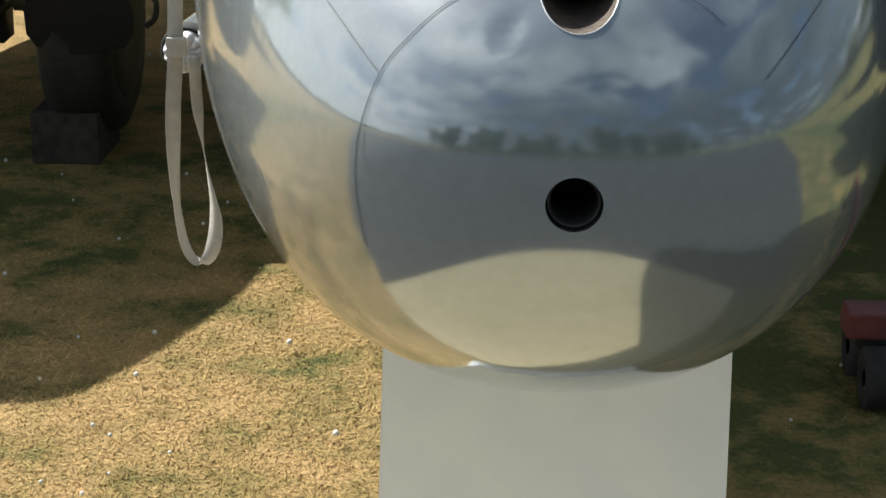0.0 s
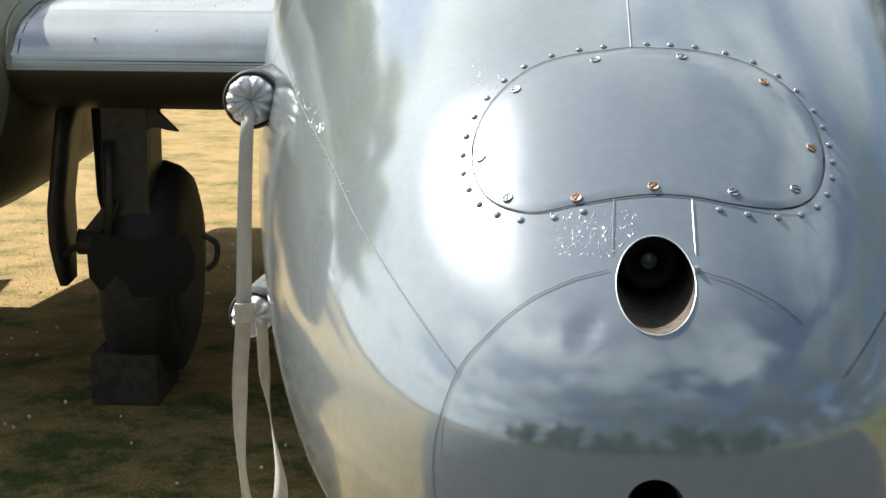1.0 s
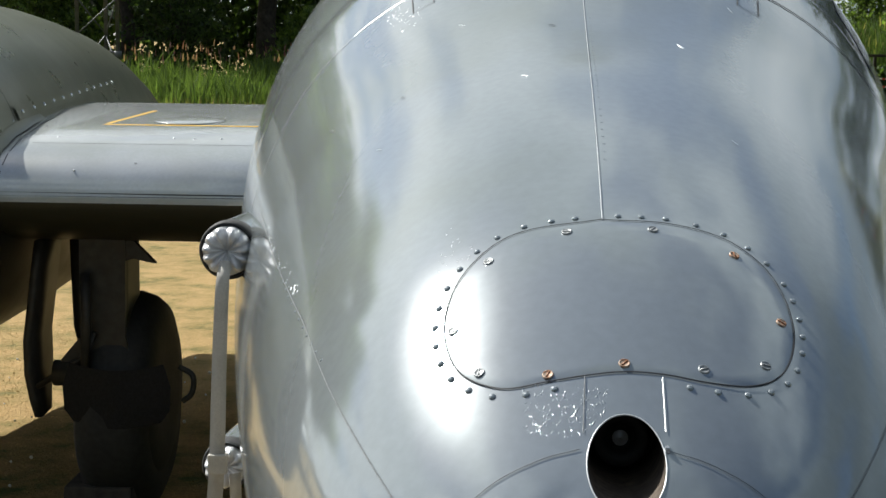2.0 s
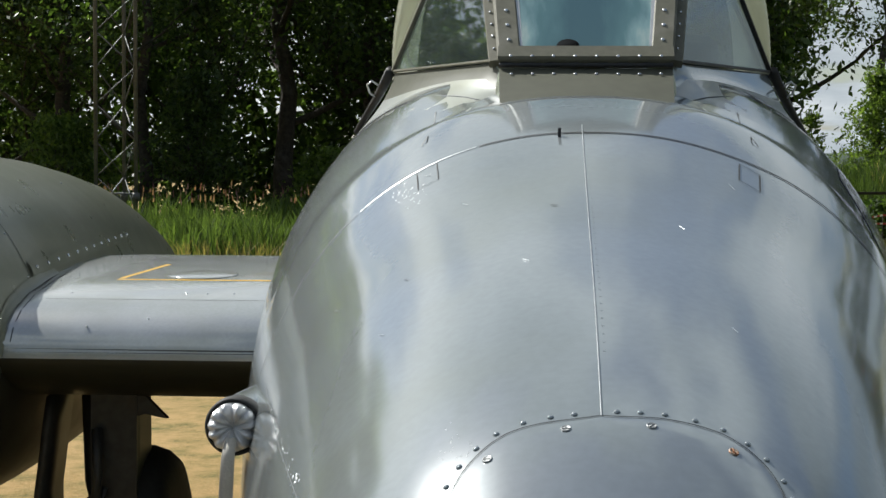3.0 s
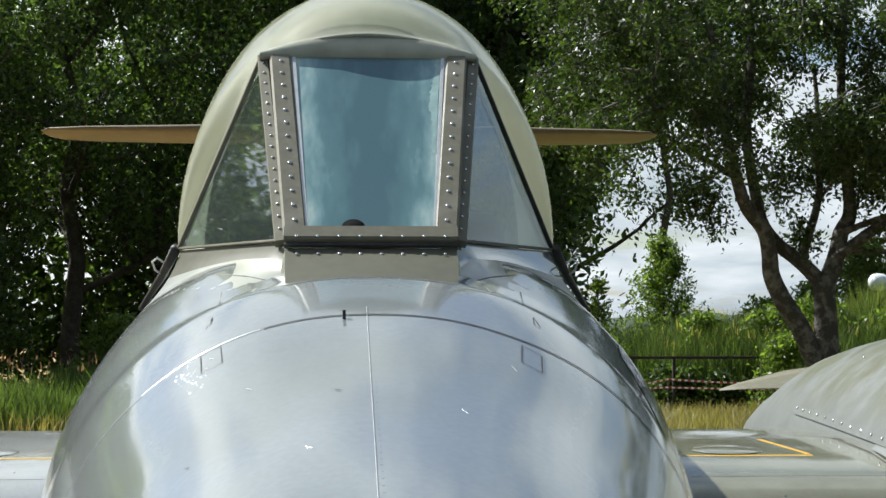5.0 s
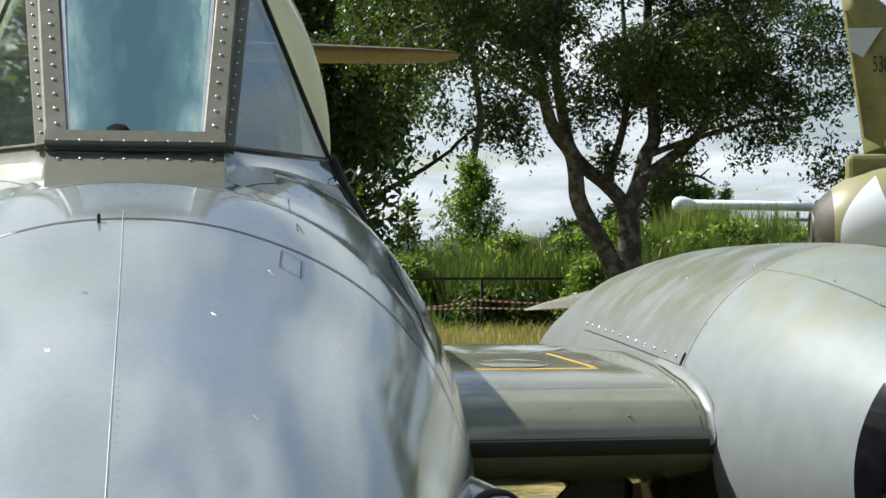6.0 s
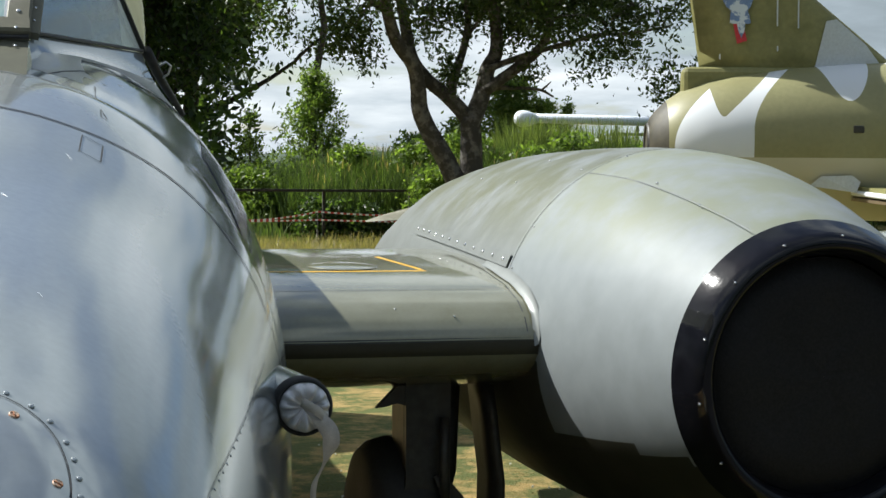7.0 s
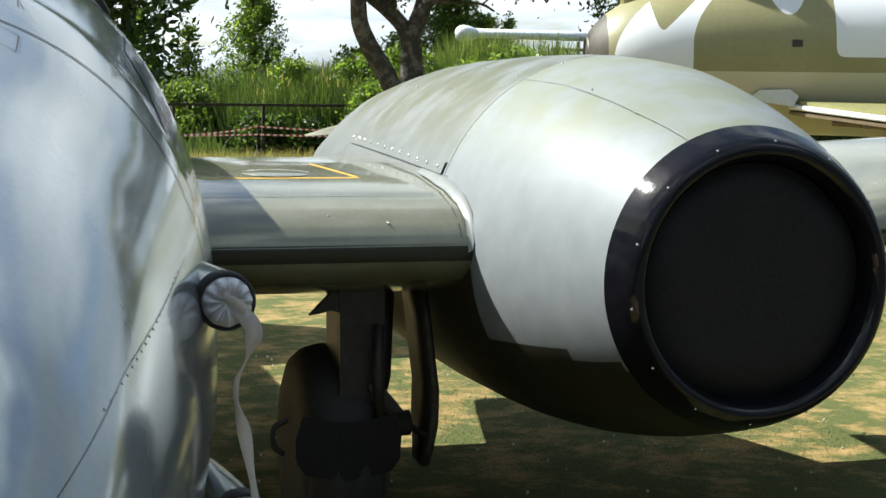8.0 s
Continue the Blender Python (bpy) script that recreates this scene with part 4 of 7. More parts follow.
def blisters(name, label, count, where, r0, r1, mat):
    """Small raised flakes scattered over a patch of the nose; where gives their x and z."""
    verts, faces = [], []
    for _ in range(count):
        q = front(*where())
        if math.hypot(q.x - PORT.x, q.z - PORT.z) < 0.036:
            continue
        nq = normal_at(q)
        u = nq.cross(Vector((1, 0, 0))).normalized()
        u = (u + nq.cross(u) * rngp.uniform(-1, 1)).normalized()
        r = rngp.uniform(r0, r1)
        long = rngp.uniform(1.0, 3.6)
        v, f = loft([circle(q + nq * (0.4 * r * h), u, nq.cross(u), r * k * long, r * k, n=6) for h, k in ((-0.2, 1.0), (0.6, 0.7), (0.9, 0.1))])
        faces += [tuple(i + len(verts) for i in g) for g in f]
        verts += v
    tagged(piece(name, verts, faces, mat, body, label), kind="stuff")


blisters("blistered_paint", "blistered silver paint", 240, lambda: (-0.082 + 0.075 * rngp.random() ** 1.2, 1.403 + 0.033 * rngp.random()), 0.0003, 0.0010, SILVER)
def beside_seam():
    t = rngp.random()
    return -0.335 - 0.10 * t + rngp.gauss(0, 0.004), 1.436 + 0.022 * t + abs(rngp.gauss(0, 0.006))
blisters("flaked_paint", "flaked pale paint beside a seam", 40, beside_seam, 0.0004, 0.0012, SEAM_PALE)
blisters("flaked_paint", "flaked pale paint round the panel", 26, lambda: (-0.150 + rngp.gauss(0, 0.012), 1.518 + rngp.gauss(0, 0.014)), 0.0003, 0.0008, SEAM_PALE)
blisters("flaked_paint", "flaked pale paint beside the ring joint", 45, lambda: (-0.275 + rngp.gauss(0, 0.016), 1.752 + rngp.gauss(0, 0.008)), 0.0004, 0.0011, SEAM_PALE)
for y, a, l in ((0.95, 1.35, 0.012), (1.1, 1.9, 0.012), (0.8, 1.75, 0.01), (1.2, 1.2, 0.015), (0.75, 2.2, 0.012), (1.0, 2.35, 0.018), (1.3, 2.0, 0.01), (0.62, 1.2, 0.008)):
    piece("paint_chip", *on_skin_strip([skin(y + l * k / 4, a + 0.004 * k) for k in range(5)], 0.0009), SEAM_PALE, body)
for y, a, l in ((1.02, 1.66, 0.004), (0.9, 2.1, 0.003)):
    piece("paint_chip", *on_skin_strip([skin(y + 0.001 * k, a + l * k) for k in range(5)], 0.0022), JOINT, body)
for k in range(26):
    q = skin(0.50 + 0.022 * k, math.pi / 2 + 0.006)
    stud("rivet", RIVET_MESH, q, normal_at(q), body).scale = (0.5, 0.5, 0.12)


# ------------------------------------------------------------------ windscreen and canopy
def framed(name, a, b, half, thick, mat, parent, nrm, label=""):
    """A straight frame bar from a to b, lying flat to nrm."""
    a, b, nrm = Vector(a), Vector(b), Vector(nrm).normalized()
    d = (b - a).normalized()
    s = d.cross(nrm).normalized() * half
    u = nrm * thick
    rings = [[p - s, p - s + u * 0.8, p - s * 0.8 + u, p + s * 0.8 + u, p + s + u * 0.8, p + s] for p in (a, b)]
    v, f = loft(rings, caps=True)
    return piece(name, v, f, mat, parent, label, smooth=False)


WS_B, WS_T = (0.158, 1.838, 1.985), (0.212, 2.262, 2.394)
screen = piece("windscreen", *slab([(-0.125, 1.845, 2.0), (0.125, 1.845, 2.0), (0.165, 2.262, 2.398), (-0.165, 2.262, 2.398)], 0.03), ARMOUR, jet, "milky blue-green flat armoured windscreen glass", smooth=False)
ws_n = Vector((1, 0, 0)).cross(Vector((0, WS_T[1] - WS_B[1], WS_T[2] - WS_B[2]))).normalized()
ws_n = ws_n if ws_n.y < 0 else -ws_n


def on_screen(u, v, lift=0.0):
    """A point of the windscreen's plane: u across from -1 to 1, v up from 0 to 1."""
    b, t = Vector((WS_B[0] * u, *WS_B[1:])), Vector((WS_T[0] * u, *WS_T[1:]))
    return b.lerp(t, v) + ws_n * lift


# milky delaminated edge of the glass, with a ragged border
rngm = random.Random(21)
edge = []
for k in range(41):
    v = 0.42 + 0.53 * k / 40
    w = 0.035 + 0.055 * math.exp(-((v - 0.72) / 0.13) ** 2) + rngm.uniform(-0.012, 0.012)
    edge.append([on_screen(0.705, v, 0.0216 - 0.003 * v), on_screen(0.705 - w, v, 0.0216 - 0.003 * v)])
piece("milky_edge", *loft(edge, closed=False), MILK, screen, "pale ragged delaminated edge")
piece("gunsight_base", *lathe([(0, 0.001), (0, 0.021), (0.0006, 0.021), (0.0006, 0.001)], on_screen(-0.20, 0.042, 0.0213), ws_n, 24), material("matt_black", (0.006, 0.007, 0.008), 0.9, spec=0.05), screen)

for s in (-1, 1):
    post = framed("screen_post", on_screen(s * 0.87, -0.01), on_screen(s * 0.87, 1.0), 0.022, 0.024, OLIVE, jet, ws_n, "olive-grey riveted windscreen post")
    outer = framed("outer_post", on_screen(s * 1.03, -0.01) + Vector((0, 0.012, 0)), on_screen(s * 1.03, 1.0) + Vector((0, 0.012, 0)), 0.012, 0.016, OLIVE, jet, (s * 0.15, ws_n.y, ws_n.z))
    framed("glass_seal", on_screen(s * 0.735, 0.03), on_screen(s * 0.735, 0.98), 0.004, 0.021, SCUFF, post, ws_n)
    for k in range(13):
        stud("rivet", SMALL_RIVET, on_screen(s * 0.865, 0.07 + 0.072 * k, 0.0235), ws_n, post)
    for k in range(16):
        stud("rivet", SMALL_RIVET, on_screen(s * 1.035, 0.05 + 0.060 * k, 0.0135) + Vector((s * 0.001, 0.008, 0)), (s * 0.5, ws_n.y, ws_n.z), outer).scale = (0.7, 0.7, 0.7)
sill = framed("screen_sill", on_screen(-1.0, 0.012), on_screen(1.0, 0.012), 0.018, 0.026, OLIVE, jet, ws_n, "olive-grey lower windscreen frame")
piece("rubber_gutter", *tube([on_screen(-1.0 + 0.1 * k, -0.026, 0.012) for k in range(21)], [0.0038 + 0.0010 * math.sin(2.3 * k) for k in range(21)], 8), JOINT, sill, "black perished rubber seal")
for k in range(8):
    u = -0.86 + 0.246 * k
    stud("rivet", SMALL_RIVET, on_screen(u, -0.012, 0.0255), ws_n, sill).scale = (0.8, 0.8, 0.8)
    stud("rivet", SMALL_RIVET, on_screen(u, -0.025, 0.003).lerp(Vector((0.150 * u, 1.685, 1.918)), 0.22) + Vector((0, -0.003, 0.001)), (0, -0.45, 0.9), sill).scale = (0.8, 0.8, 0.8)
framed("screen_header", on_screen(-1.0, 0.99), on_screen(1.0, 0.99), 0.008, 0.012, OLIVE, jet, ws_n)


def apron_plate():
    """The plate between the windscreen and the nose, its lower edge following the skin."""
    top = [on_screen(-1 + 2 * k / 16, -0.025, 0.003) for k in range(17)]
    low = [Vector((0.150 * u, 1.685 - 0.018 * u * u, 1.918 - 0.021 * u * u)) for u in [-1 + 2 * k / 16 for k in range(17)]]
    mid = [t.lerp(l, 0.5) + Vector((0, -0.004, 0.002)) for t, l in zip(top, low)]
    v, f = loft([top, mid, low], closed=False)
    return piece("screen_apron", v, f, APRON_OLIVE, jet, "olive-grey curved plate below the windscreen", smooth=True)


apron_plate()
for s in (-1, 1):
    a, b, c = Vector((s * 0.170, 1.858, 1.992)), Vector((s * 0.405, 2.455, 2.008)), Vector((s * 0.222, 2.268, 2.392))
    piece("quarter_pane", *slab([a, b, c] if s < 0 else [a, c, b], 0.008), QUARTER, jet, "triangular quarter pane with reflections", smooth=False)
    nq = (b - a).cross(c - a).normalized()
    nq = nq if nq.x * s > 0 else -nq
    framed("quarter_sill", a, b, 0.0025, 0.0065, OLIVE if s < 0 else DARK_METAL, jet, nq)
    framed("quarter_seal", b, c, 0.004, 0.009, OLIVE if s < 0 else DARK_METAL, jet, nq)
    framed("quarter_front_seal", a, c, 0.003, 0.007, DARK_METAL, jet, nq)
    # sill fairing under the quarter pane, down to the skin
    up = [on_screen(s * 1.0, -0.025, 0.003).lerp(a, min(k / 2, 1)).lerp(b, max(0, (k - 2) / 12)) + Vector((0, 0, -0.004)) for k in range(15)]
    low = [Vector((s * 0.150, 1.667, 1.897))] + [skin(1.70 + 0.92 * t, math.pi / 2 - s * (0.29 + 0.60 * t ** 0.85)) for t in [k / 13 for k in range(14)]]
    def fillet(k, t):
        """A hollow curve from the pane's sill down on to the skin."""
        p0, p1 = up[k], low[k]
        d = p1 - p0
        n1 = normal_at(p1) if k else Vector((0, -0.25, 0.97))
        t0 = Vector((s * 0.25, -0.30, -1.0)) * d.length * 0.9
        t1 = (d - n1 * d.dot(n1)).normalized() * d.length * 1.3
        return p0 * (2 * t ** 3 - 3 * t * t + 1) + t0 * (t ** 3 - 2 * t * t + t) + p1 * (3 * t * t - 2 * t ** 3) + t1 * (t ** 3 - t * t)
    rows = [[fillet(k, t) for k in range(15)] for t in [j / 12 for j in range(13)]]
    piece("cockpit_brow", *loft(rows[:4], closed=False), APRON_OLIVE if s < 0 else SILVER, jet, "olive-grey strip under the quarter pane" if s < 0 else "silver strip under the quarter pane")
    piece("cockpit_shoulder", *loft(rows[3:], closed=False), SHOULDER, jet, "curved silver fairing under the quarter pane")
    piece("fairing_seam", *tube(smooth_path([rows[8][k] for k in range(1, 15)], 3), 0.0013, 6), SEAM, jet)
    # canopy rail clip
    piece("canopy_rail", *tube([(s * 0.415, 2.46, 2.01), (s * 0.455, 2.56, 1.955), (s * 0.515, 2.66, 1.88)], [0.012, 0.010, 0.006], 8), DARK_METAL, jet)
    piece("grab_ring", *tube([(s * 0.440, 2.52, 1.975), (s * 0.462, 2.51, 1.990), (s * 0.474, 2.52, 1.982), (s * 0.470, 2.54, 1.965), (s * 0.455, 2.55, 1.955)], 0.0025, 6), SCUFF, jet, "small wire grab ring")


def canopy():
    rings = []
    n = 33
    def arch(y0, lean, w, base, top, sq=2.3):
        out = []
        for k in range(n):
            a = math.pi * k / (n - 1)
            cx, sz = math.cos(a), math.sin(a)
            x = math.copysign(abs(cx) ** (2 / sq), cx) * w
            z = base + abs(sz) ** (2 / sq) * (top - base)
            out.append(Vector((x, y0 - lean * (z - base) / (top - base), z)))
        return out
    # the front edge runs up the quarter panes and over the windscreen
    def edge(grow):
        out = []
        for k in range(n):
            u = -1 + 2 * k / (n - 1)
            if abs(u) > 0.45:
                q = (1 - abs(u)) / 0.55
                x, y, z = 0.405 + (0.226 - 0.405) * q, 2.458 + (2.268 - 2.458) * q, 2.004 + (2.396 - 2.004) * q
            else:
                q = abs(u) / 0.45
                x, y, z = 0.226 * q, 2.243 + 0.025 * q * q, 2.396 + 0.048 * (1 - q * q)
            out.append(Vector((-math.copysign(x, u) * (1 + grow * 0.05), y + grow * 0.06, z + grow * 0.028 * (1 if abs(u) < 0.9 else 0.2))))
        return out
    rings.append(edge(0.0))
    rings.append(edge(0.5))
    rings.append(arch(2.50, 0.17, 0.416, 2.002, 2.525, 1.95))
    rings.append(arch(2.62, 0.12, 0.425, 1.99, 2.585, 2.1))
    rings.append(arch(2.85, 0.0, 0.437, 1.98, 2.660, 2.2))
    rings.append(arch(3.20, 0.0, 0.440, 1.98, 2.690, 2.2))
    rings.append(arch(3.70, 0.0, 0.430, 1.98, 2.680, 2.2))
    rings.append(arch(4.30, 0.0, 0.390, 1.98, 2.620, 2.1))
    rings.append(arch(5.00, 0.0, 0.310, 1.99, 2.490, 2.0))
    rings.append(arch(5.70, 0.0, 0.200, 2.02, 2.360, 2.0))
    rings.append(arch(6.30, 0.0, 0.060, 2.05, 2.260, 2.0))
    along = [smooth_path([r[k] for r in rings], 4) for k in range(n)]
    rings = [[along[k][i] for k in range(n)] for i in range(len(along[0]))]
    ob = piece("canopy", *loft(rings, closed=False), CANOPY, jet, "yellowed clear bubble canopy")
    ob.data.materials.append(PERSPEX)
    # cream haze ahead, clear behind: split placed to fit the camera's view
    for pl in ob.data.polygons:
        if pl.center.y > 3.4:
            pl.material_index = 1
    piece("canopy_bow", *tube(edge(0.02), 0.0045, 6), BOW, jet, "thin pale front edge of the canopy")


canopy()
hood = []
for k in range(25):
    u = -1 + k / 12
    x, up = 0.226 * u, (1 - u * u) ** 0.8
    hood.append([Vector((x, 2.262, 2.388)), Vector((x, 2.238, 2.392)), Vector((x, 2.233, 2.396)), Vector((x * 0.995, 2.236, 2.404 + 0.016 * up)), Vector((x * 0.99, 2.245, 2.405 + 0.036 * up)), Vector((x * 0.985, 2.262, 2.405 + 0.046 * up))])
piece("screen_hood", *loft(hood, closed=False), BOW, jet, "curved grey strip above the windscreen")
part("instrument_coaming", box((-0.30, 2.40, 1.80), (0.30, 2.62, 2.09), 0.05, 3), COCKPIT, jet)
part("ejection_seat", box((-0.20, 3.10, 1.7), (0.20, 3.32, 2.42), 0.05, 3), COCKPIT, jet)
part("gunsight", box((-0.06, 2.38, 2.08), (0.06, 2.50, 2.22), 0.015, 2), COCKPIT, jet)

# ------------------------------------------------------------------ wings, tail
UPPER = ((0.0, 1.185), (0.0045, 1.210), (0.012, 1.235), (0.05, 1.285), (0.13, 1.330), (0.28, 1.372), (0.53, 1.408), (0.95, 1.440), (1.35, 1.447), (1.9, 1.425), (2.5, 1.350), (3.2, 1.225))
LOWER = ((3.2, 1.215), (2.5, 1.12), (1.9, 1.035), (1.2, 0.985), (0.6, 0.995), (0.3, 1.030), (0.12, 1.080), (0.04, 1.125), (0.008, 1.160))


def wing(s):
    prof = [(c, z) for c, z in UPPER] + [(c, z) for c, z in LOWER]
    rings = []
    for x, le, scale in ((0.45, 4.03, 1.0), (1.2, 4.03, 1.0), (2.92, 4.03, 1.0), (3.0, 4.04, 0.75), (3.5, 4.13, 0.73), (3.58, 4.15, 0.90), (5.0, 4.55, 0.66), (5.5, 4.85, 0.5), (5.65, 5.2, 0.25)):
        zc = 1.2 + max(0, x - 2.9) * 0.10
        rings.append([Vector((s * x, le + c * scale, zc + (z - 1.2) * scale)) for c, z in prof])
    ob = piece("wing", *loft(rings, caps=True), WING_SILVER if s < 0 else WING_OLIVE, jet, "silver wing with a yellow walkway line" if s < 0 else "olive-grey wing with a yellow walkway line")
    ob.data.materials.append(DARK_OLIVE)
    # faces below the leading edge are darker, reaching higher on the right wing
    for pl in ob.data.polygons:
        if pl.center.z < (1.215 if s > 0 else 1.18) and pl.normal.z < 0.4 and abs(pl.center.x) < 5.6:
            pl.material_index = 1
    def top_at(x, c, lift):
        z = np.interp(c, [q[0] for q in UPPER], [q[1] for q in UPPER])
        return Vector((s * x, 4.03 + c, float(z) + lift))
    def strip(nm, pts, width, mat, lift=0.0008):
        verts = []
        for i, (x, c) in enumerate(pts):
            x2, c2 = pts[min(i + 1, len(pts) - 1)]
            x1, c1 = pts[max(i - 1, 0)]
            d = Vector((x2 - x1, c2 - c1, 0)).normalized()
            verts.append([top_at(x - d.y * width / 2, c + d.x * width / 2, lift), top_at(x + d.y * width / 2, c - d.x * width / 2, lift)])
        piece(nm, *loft(verts, closed=False), mat, ob)
    strip("walkway_line", [(0.70 + 0.0435 * k, 0.523) for k in range(21)], 0.016, YELLOW)
    strip("walkway_line", [(1.565 + 0.0005 * k, 0.52 + 0.0 * k) if k == 0 else (1.57 - 0.011 * k, 0.523 + 0.050 * k) for k in range(9)], 0.020, YELLOW)
    strip("leading_edge_joint", [(0.6 + 0.06 * k, 0.0050) for k in range(21)], 0.003, JOINT)
    strip("root_joint", [(1.79, 0.012 + 0.0133 * k ** 1.35) for k in range(20)], 0.004, JOINT)
    strip("skin_joint", [(0.6 + 0.06 * k, 0.235) for k in range(20)], 0.0022, JOINT)
    blister = lathe([(0, 0.001), (0, 0.13), (0.003, 0.12), (0.008, 0.07), (0.010, 0.001)], top_at(1.30, 0.66, 0.0), (0, -0.06, 1), 28)
    piece("wing_blister", [Vector((v.x, v.y, v.z)) for v in blister[0]], blister[1], WING_SILVER if s < 0 else WING_OLIVE, ob, "shallow oval blister on the wing")
    for x, c in ((1.67, 0.30), (1.28, 0.30), (1.21, 0.30), (1.12, 0.305), (1.36, 0.09), (0.98, 0.16), (1.55, 0.05)):
        stud("fastener", SMALL_RIVET, top_at(x, c, 0.0), (0, -0.2, 1), ob)
    return ob


def nacelle(s):
    cx, cz = s * 2.455, 1.185
    prof = ((3.28, 0.440), (3.34, 0.460), (3.44, 0.495), (3.57, 0.530), (3.75, 0.576), (4.05, 0.633), (4.42, 0.664), (4.8, 0.671), (5.3, 0.668), (5.9, 0.650), (6.7, 0.574), (7.5, 0.430), (8.2, 0.290), (8.2, 0.265), (7.6, 0.28))
    def droop(y):
        return cz - 0.022 * min(max((4.0 - y) / 0.8, 0), 1)
    def ring_at(y, r, lift=0.0, n=80):
        return [Vector((cx + (r + lift) * math.cos(2 * math.pi * k / n), y, droop(y) + (r + lift) * math.sin(2 * math.pi * k / n))) for k in range(n)]
    fine = []
    for (y0, r0), (y1, r1) in zip(prof, prof[1:]):
        fine += [(y0, r0)]
        if y1 > y0 + 0.1:
            fine += [((y0 + y1) / 2, (r0 + r1) / 2 + 0.006 * (y1 - y0))]
    fine.append(prof[-1])
    ob = piece("engine_nacelle", *loft([ring_at(y, r) for y, r in fine]), NACELLE if s > 0 else NACELLE_OLIVE, jet, "weathered silver-green engine nacelle with dark underside" if s > 0 else "dull olive-grey engine nacelle with dark underside")
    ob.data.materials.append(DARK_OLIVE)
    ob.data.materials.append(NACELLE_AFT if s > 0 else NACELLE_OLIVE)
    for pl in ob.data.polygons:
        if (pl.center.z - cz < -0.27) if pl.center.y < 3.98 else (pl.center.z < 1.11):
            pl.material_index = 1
        elif pl.center.y > 4.40:
            pl.material_index = 2
    lip = [(3.43, 0.352), (3.35, 0.351), (3.26, 0.357), (3.215, 0.371), (3.20, 0.390), (3.21, 0.410), (3.24, 0.427), (3.28, 0.443), (3.32, 0.458)]
    lv, lf = loft([ring_at(y, r, n=96) for y, r in lip])
    lip_ob = piece("intake_lip", lv, lf, BLACK_GLOSS, ob, "gloss black intake ring")
    disc = [[Vector((cx + r * math.cos(a), 3.262 + 0.006 * math.sin(5 * a + 9 * r) * (r / 0.34) + (0.0 if r < 0.30 else 0.02 * (r - 0.30) / 0.038), cz - 0.022 + r * math.sin(a))) for a in [2 * math.pi * k / 64 for k in range(64)]] for r in (0.001, 0.08, 0.16, 0.24, 0.30, 0.335, 0.352)]
    piece("intake_cover", *loft(disc), BLACK_CLOTH, ob, "black cloth intake blanking cover")
    for k in range(14):
        a = 2 * math.pi * (k + 0.35) / 14
        stud("lip_screw", SMALL_RIVET, (cx + 0.418 * math.cos(a), 3.216, cz - 0.022 + 0.418 * math.sin(a)), (0.6 * math.cos(a), -0.8, 0.6 * math.sin(a)), lip_ob)
    def r_at(y):
        return float(np.interp(y, [p[0] for p in fine[:-3]], [p[1] for p in fine[:-3]]))
    def strip(nm, pts, width, mat, lift=0.0012):
        verts = []
        P = [Vector((cx + (r_at(y) + lift) * math.cos(a), y, cz + (r_at(y) + lift) * math.sin(a))) for y, a in pts]
        for i, p in enumerate(P):
            d = (P[min(i + 1, len(P) - 1)] - P[max(i - 1, 0)]).normalized()
            nrm = Vector((p.x - cx, 0, p.z - cz)).normalized()
            w = nrm.cross(d).normalized() * width / 2
            verts.append([p - w, p + nrm * 0.0006, p + w])
        return piece(nm, *loft(verts, closed=False), mat, ob)
    side = math.pi / 2
    strip("cowl_joint", [(4.40, side + s * (-0.9 + 0.055 * k)) for k in range(49)], 0.004, JOINT)
    strip("cowl_edge", [(3.33 + 0.107 * k, side + s * (0.475 + 0.005 * k)) for k in range(11)], 0.003, SEAM)
    strip("cowl_lower_edge", [(3.30 + 0.068 * k, side + s * 2.13) for k in range(11)], 0.003, JOINT)
    strip("hinge_strip", [(4.42 + 0.138 * k, side + s * (1.166 - 0.0105 * k)) for k in range(12)], 0.050, NACELLE_AFT if s > 0 else NACELLE_OLIVE, 0.007)
    for k in range(12):
        y, a = 4.48 + 0.130 * k, side + s * (1.163 - 0.0105 * k)
        stud("hinge_rivet", SMALL_RIVET, (cx + (r_at(y) + 0.008) * math.cos(a), y, cz + (r_at(y) + 0.008) * math.sin(a)), (math.cos(a), -0.1, math.sin(a)), ob).scale = (1.7, 1.7, 1.7)
    for y, b in ((5.01, 0.65), (4.5, 0.50), (5.04, 0.40), (5.6, 0.6), (4.38, 0.95), (4.38, 0.3), (4.9, 0.12), (4.38, 1.2), (3.9, 0.47), (3.6, 0.49)):
        a = side + s * b
        stud("fastener", SMALL_RIVET, (cx + r_at(y) * math.cos(a), y, cz + r_at(y) * math.sin(a)), (math.cos(a), 0, math.sin(a)), ob)
    # fillet between wing and nacelle
    fil = []
    for c in [0.0 + 0.05 * k for k in range(14)]:
        y = 4.02 + c
        z = float(np.interp(c, [q[0] for q in UPPER], [q[1] for q in UPPER]))
        r = r_at(y)
        hz = min(max((z + 0.015 - cz) / r, -1), 1)
        fil.append([Vector((cx - s * math.sqrt(1 - min(max((z + 0.035 - cz) / r, -1), 1) ** 2) * (r + 0.003), y, z + 0.035)), Vector((cx - s * (math.sqrt(1 - hz ** 2) * r + 0.006), y, z + 0.012)), Vector((cx - s * (math.sqrt(1 - hz ** 2) * r + 0.020), y, z + 0.003))])
    piece("wing_fillet", *loft(fil, closed=False), NACELLE_AFT if s > 0 else NACELLE_OLIVE, ob)
    return ob


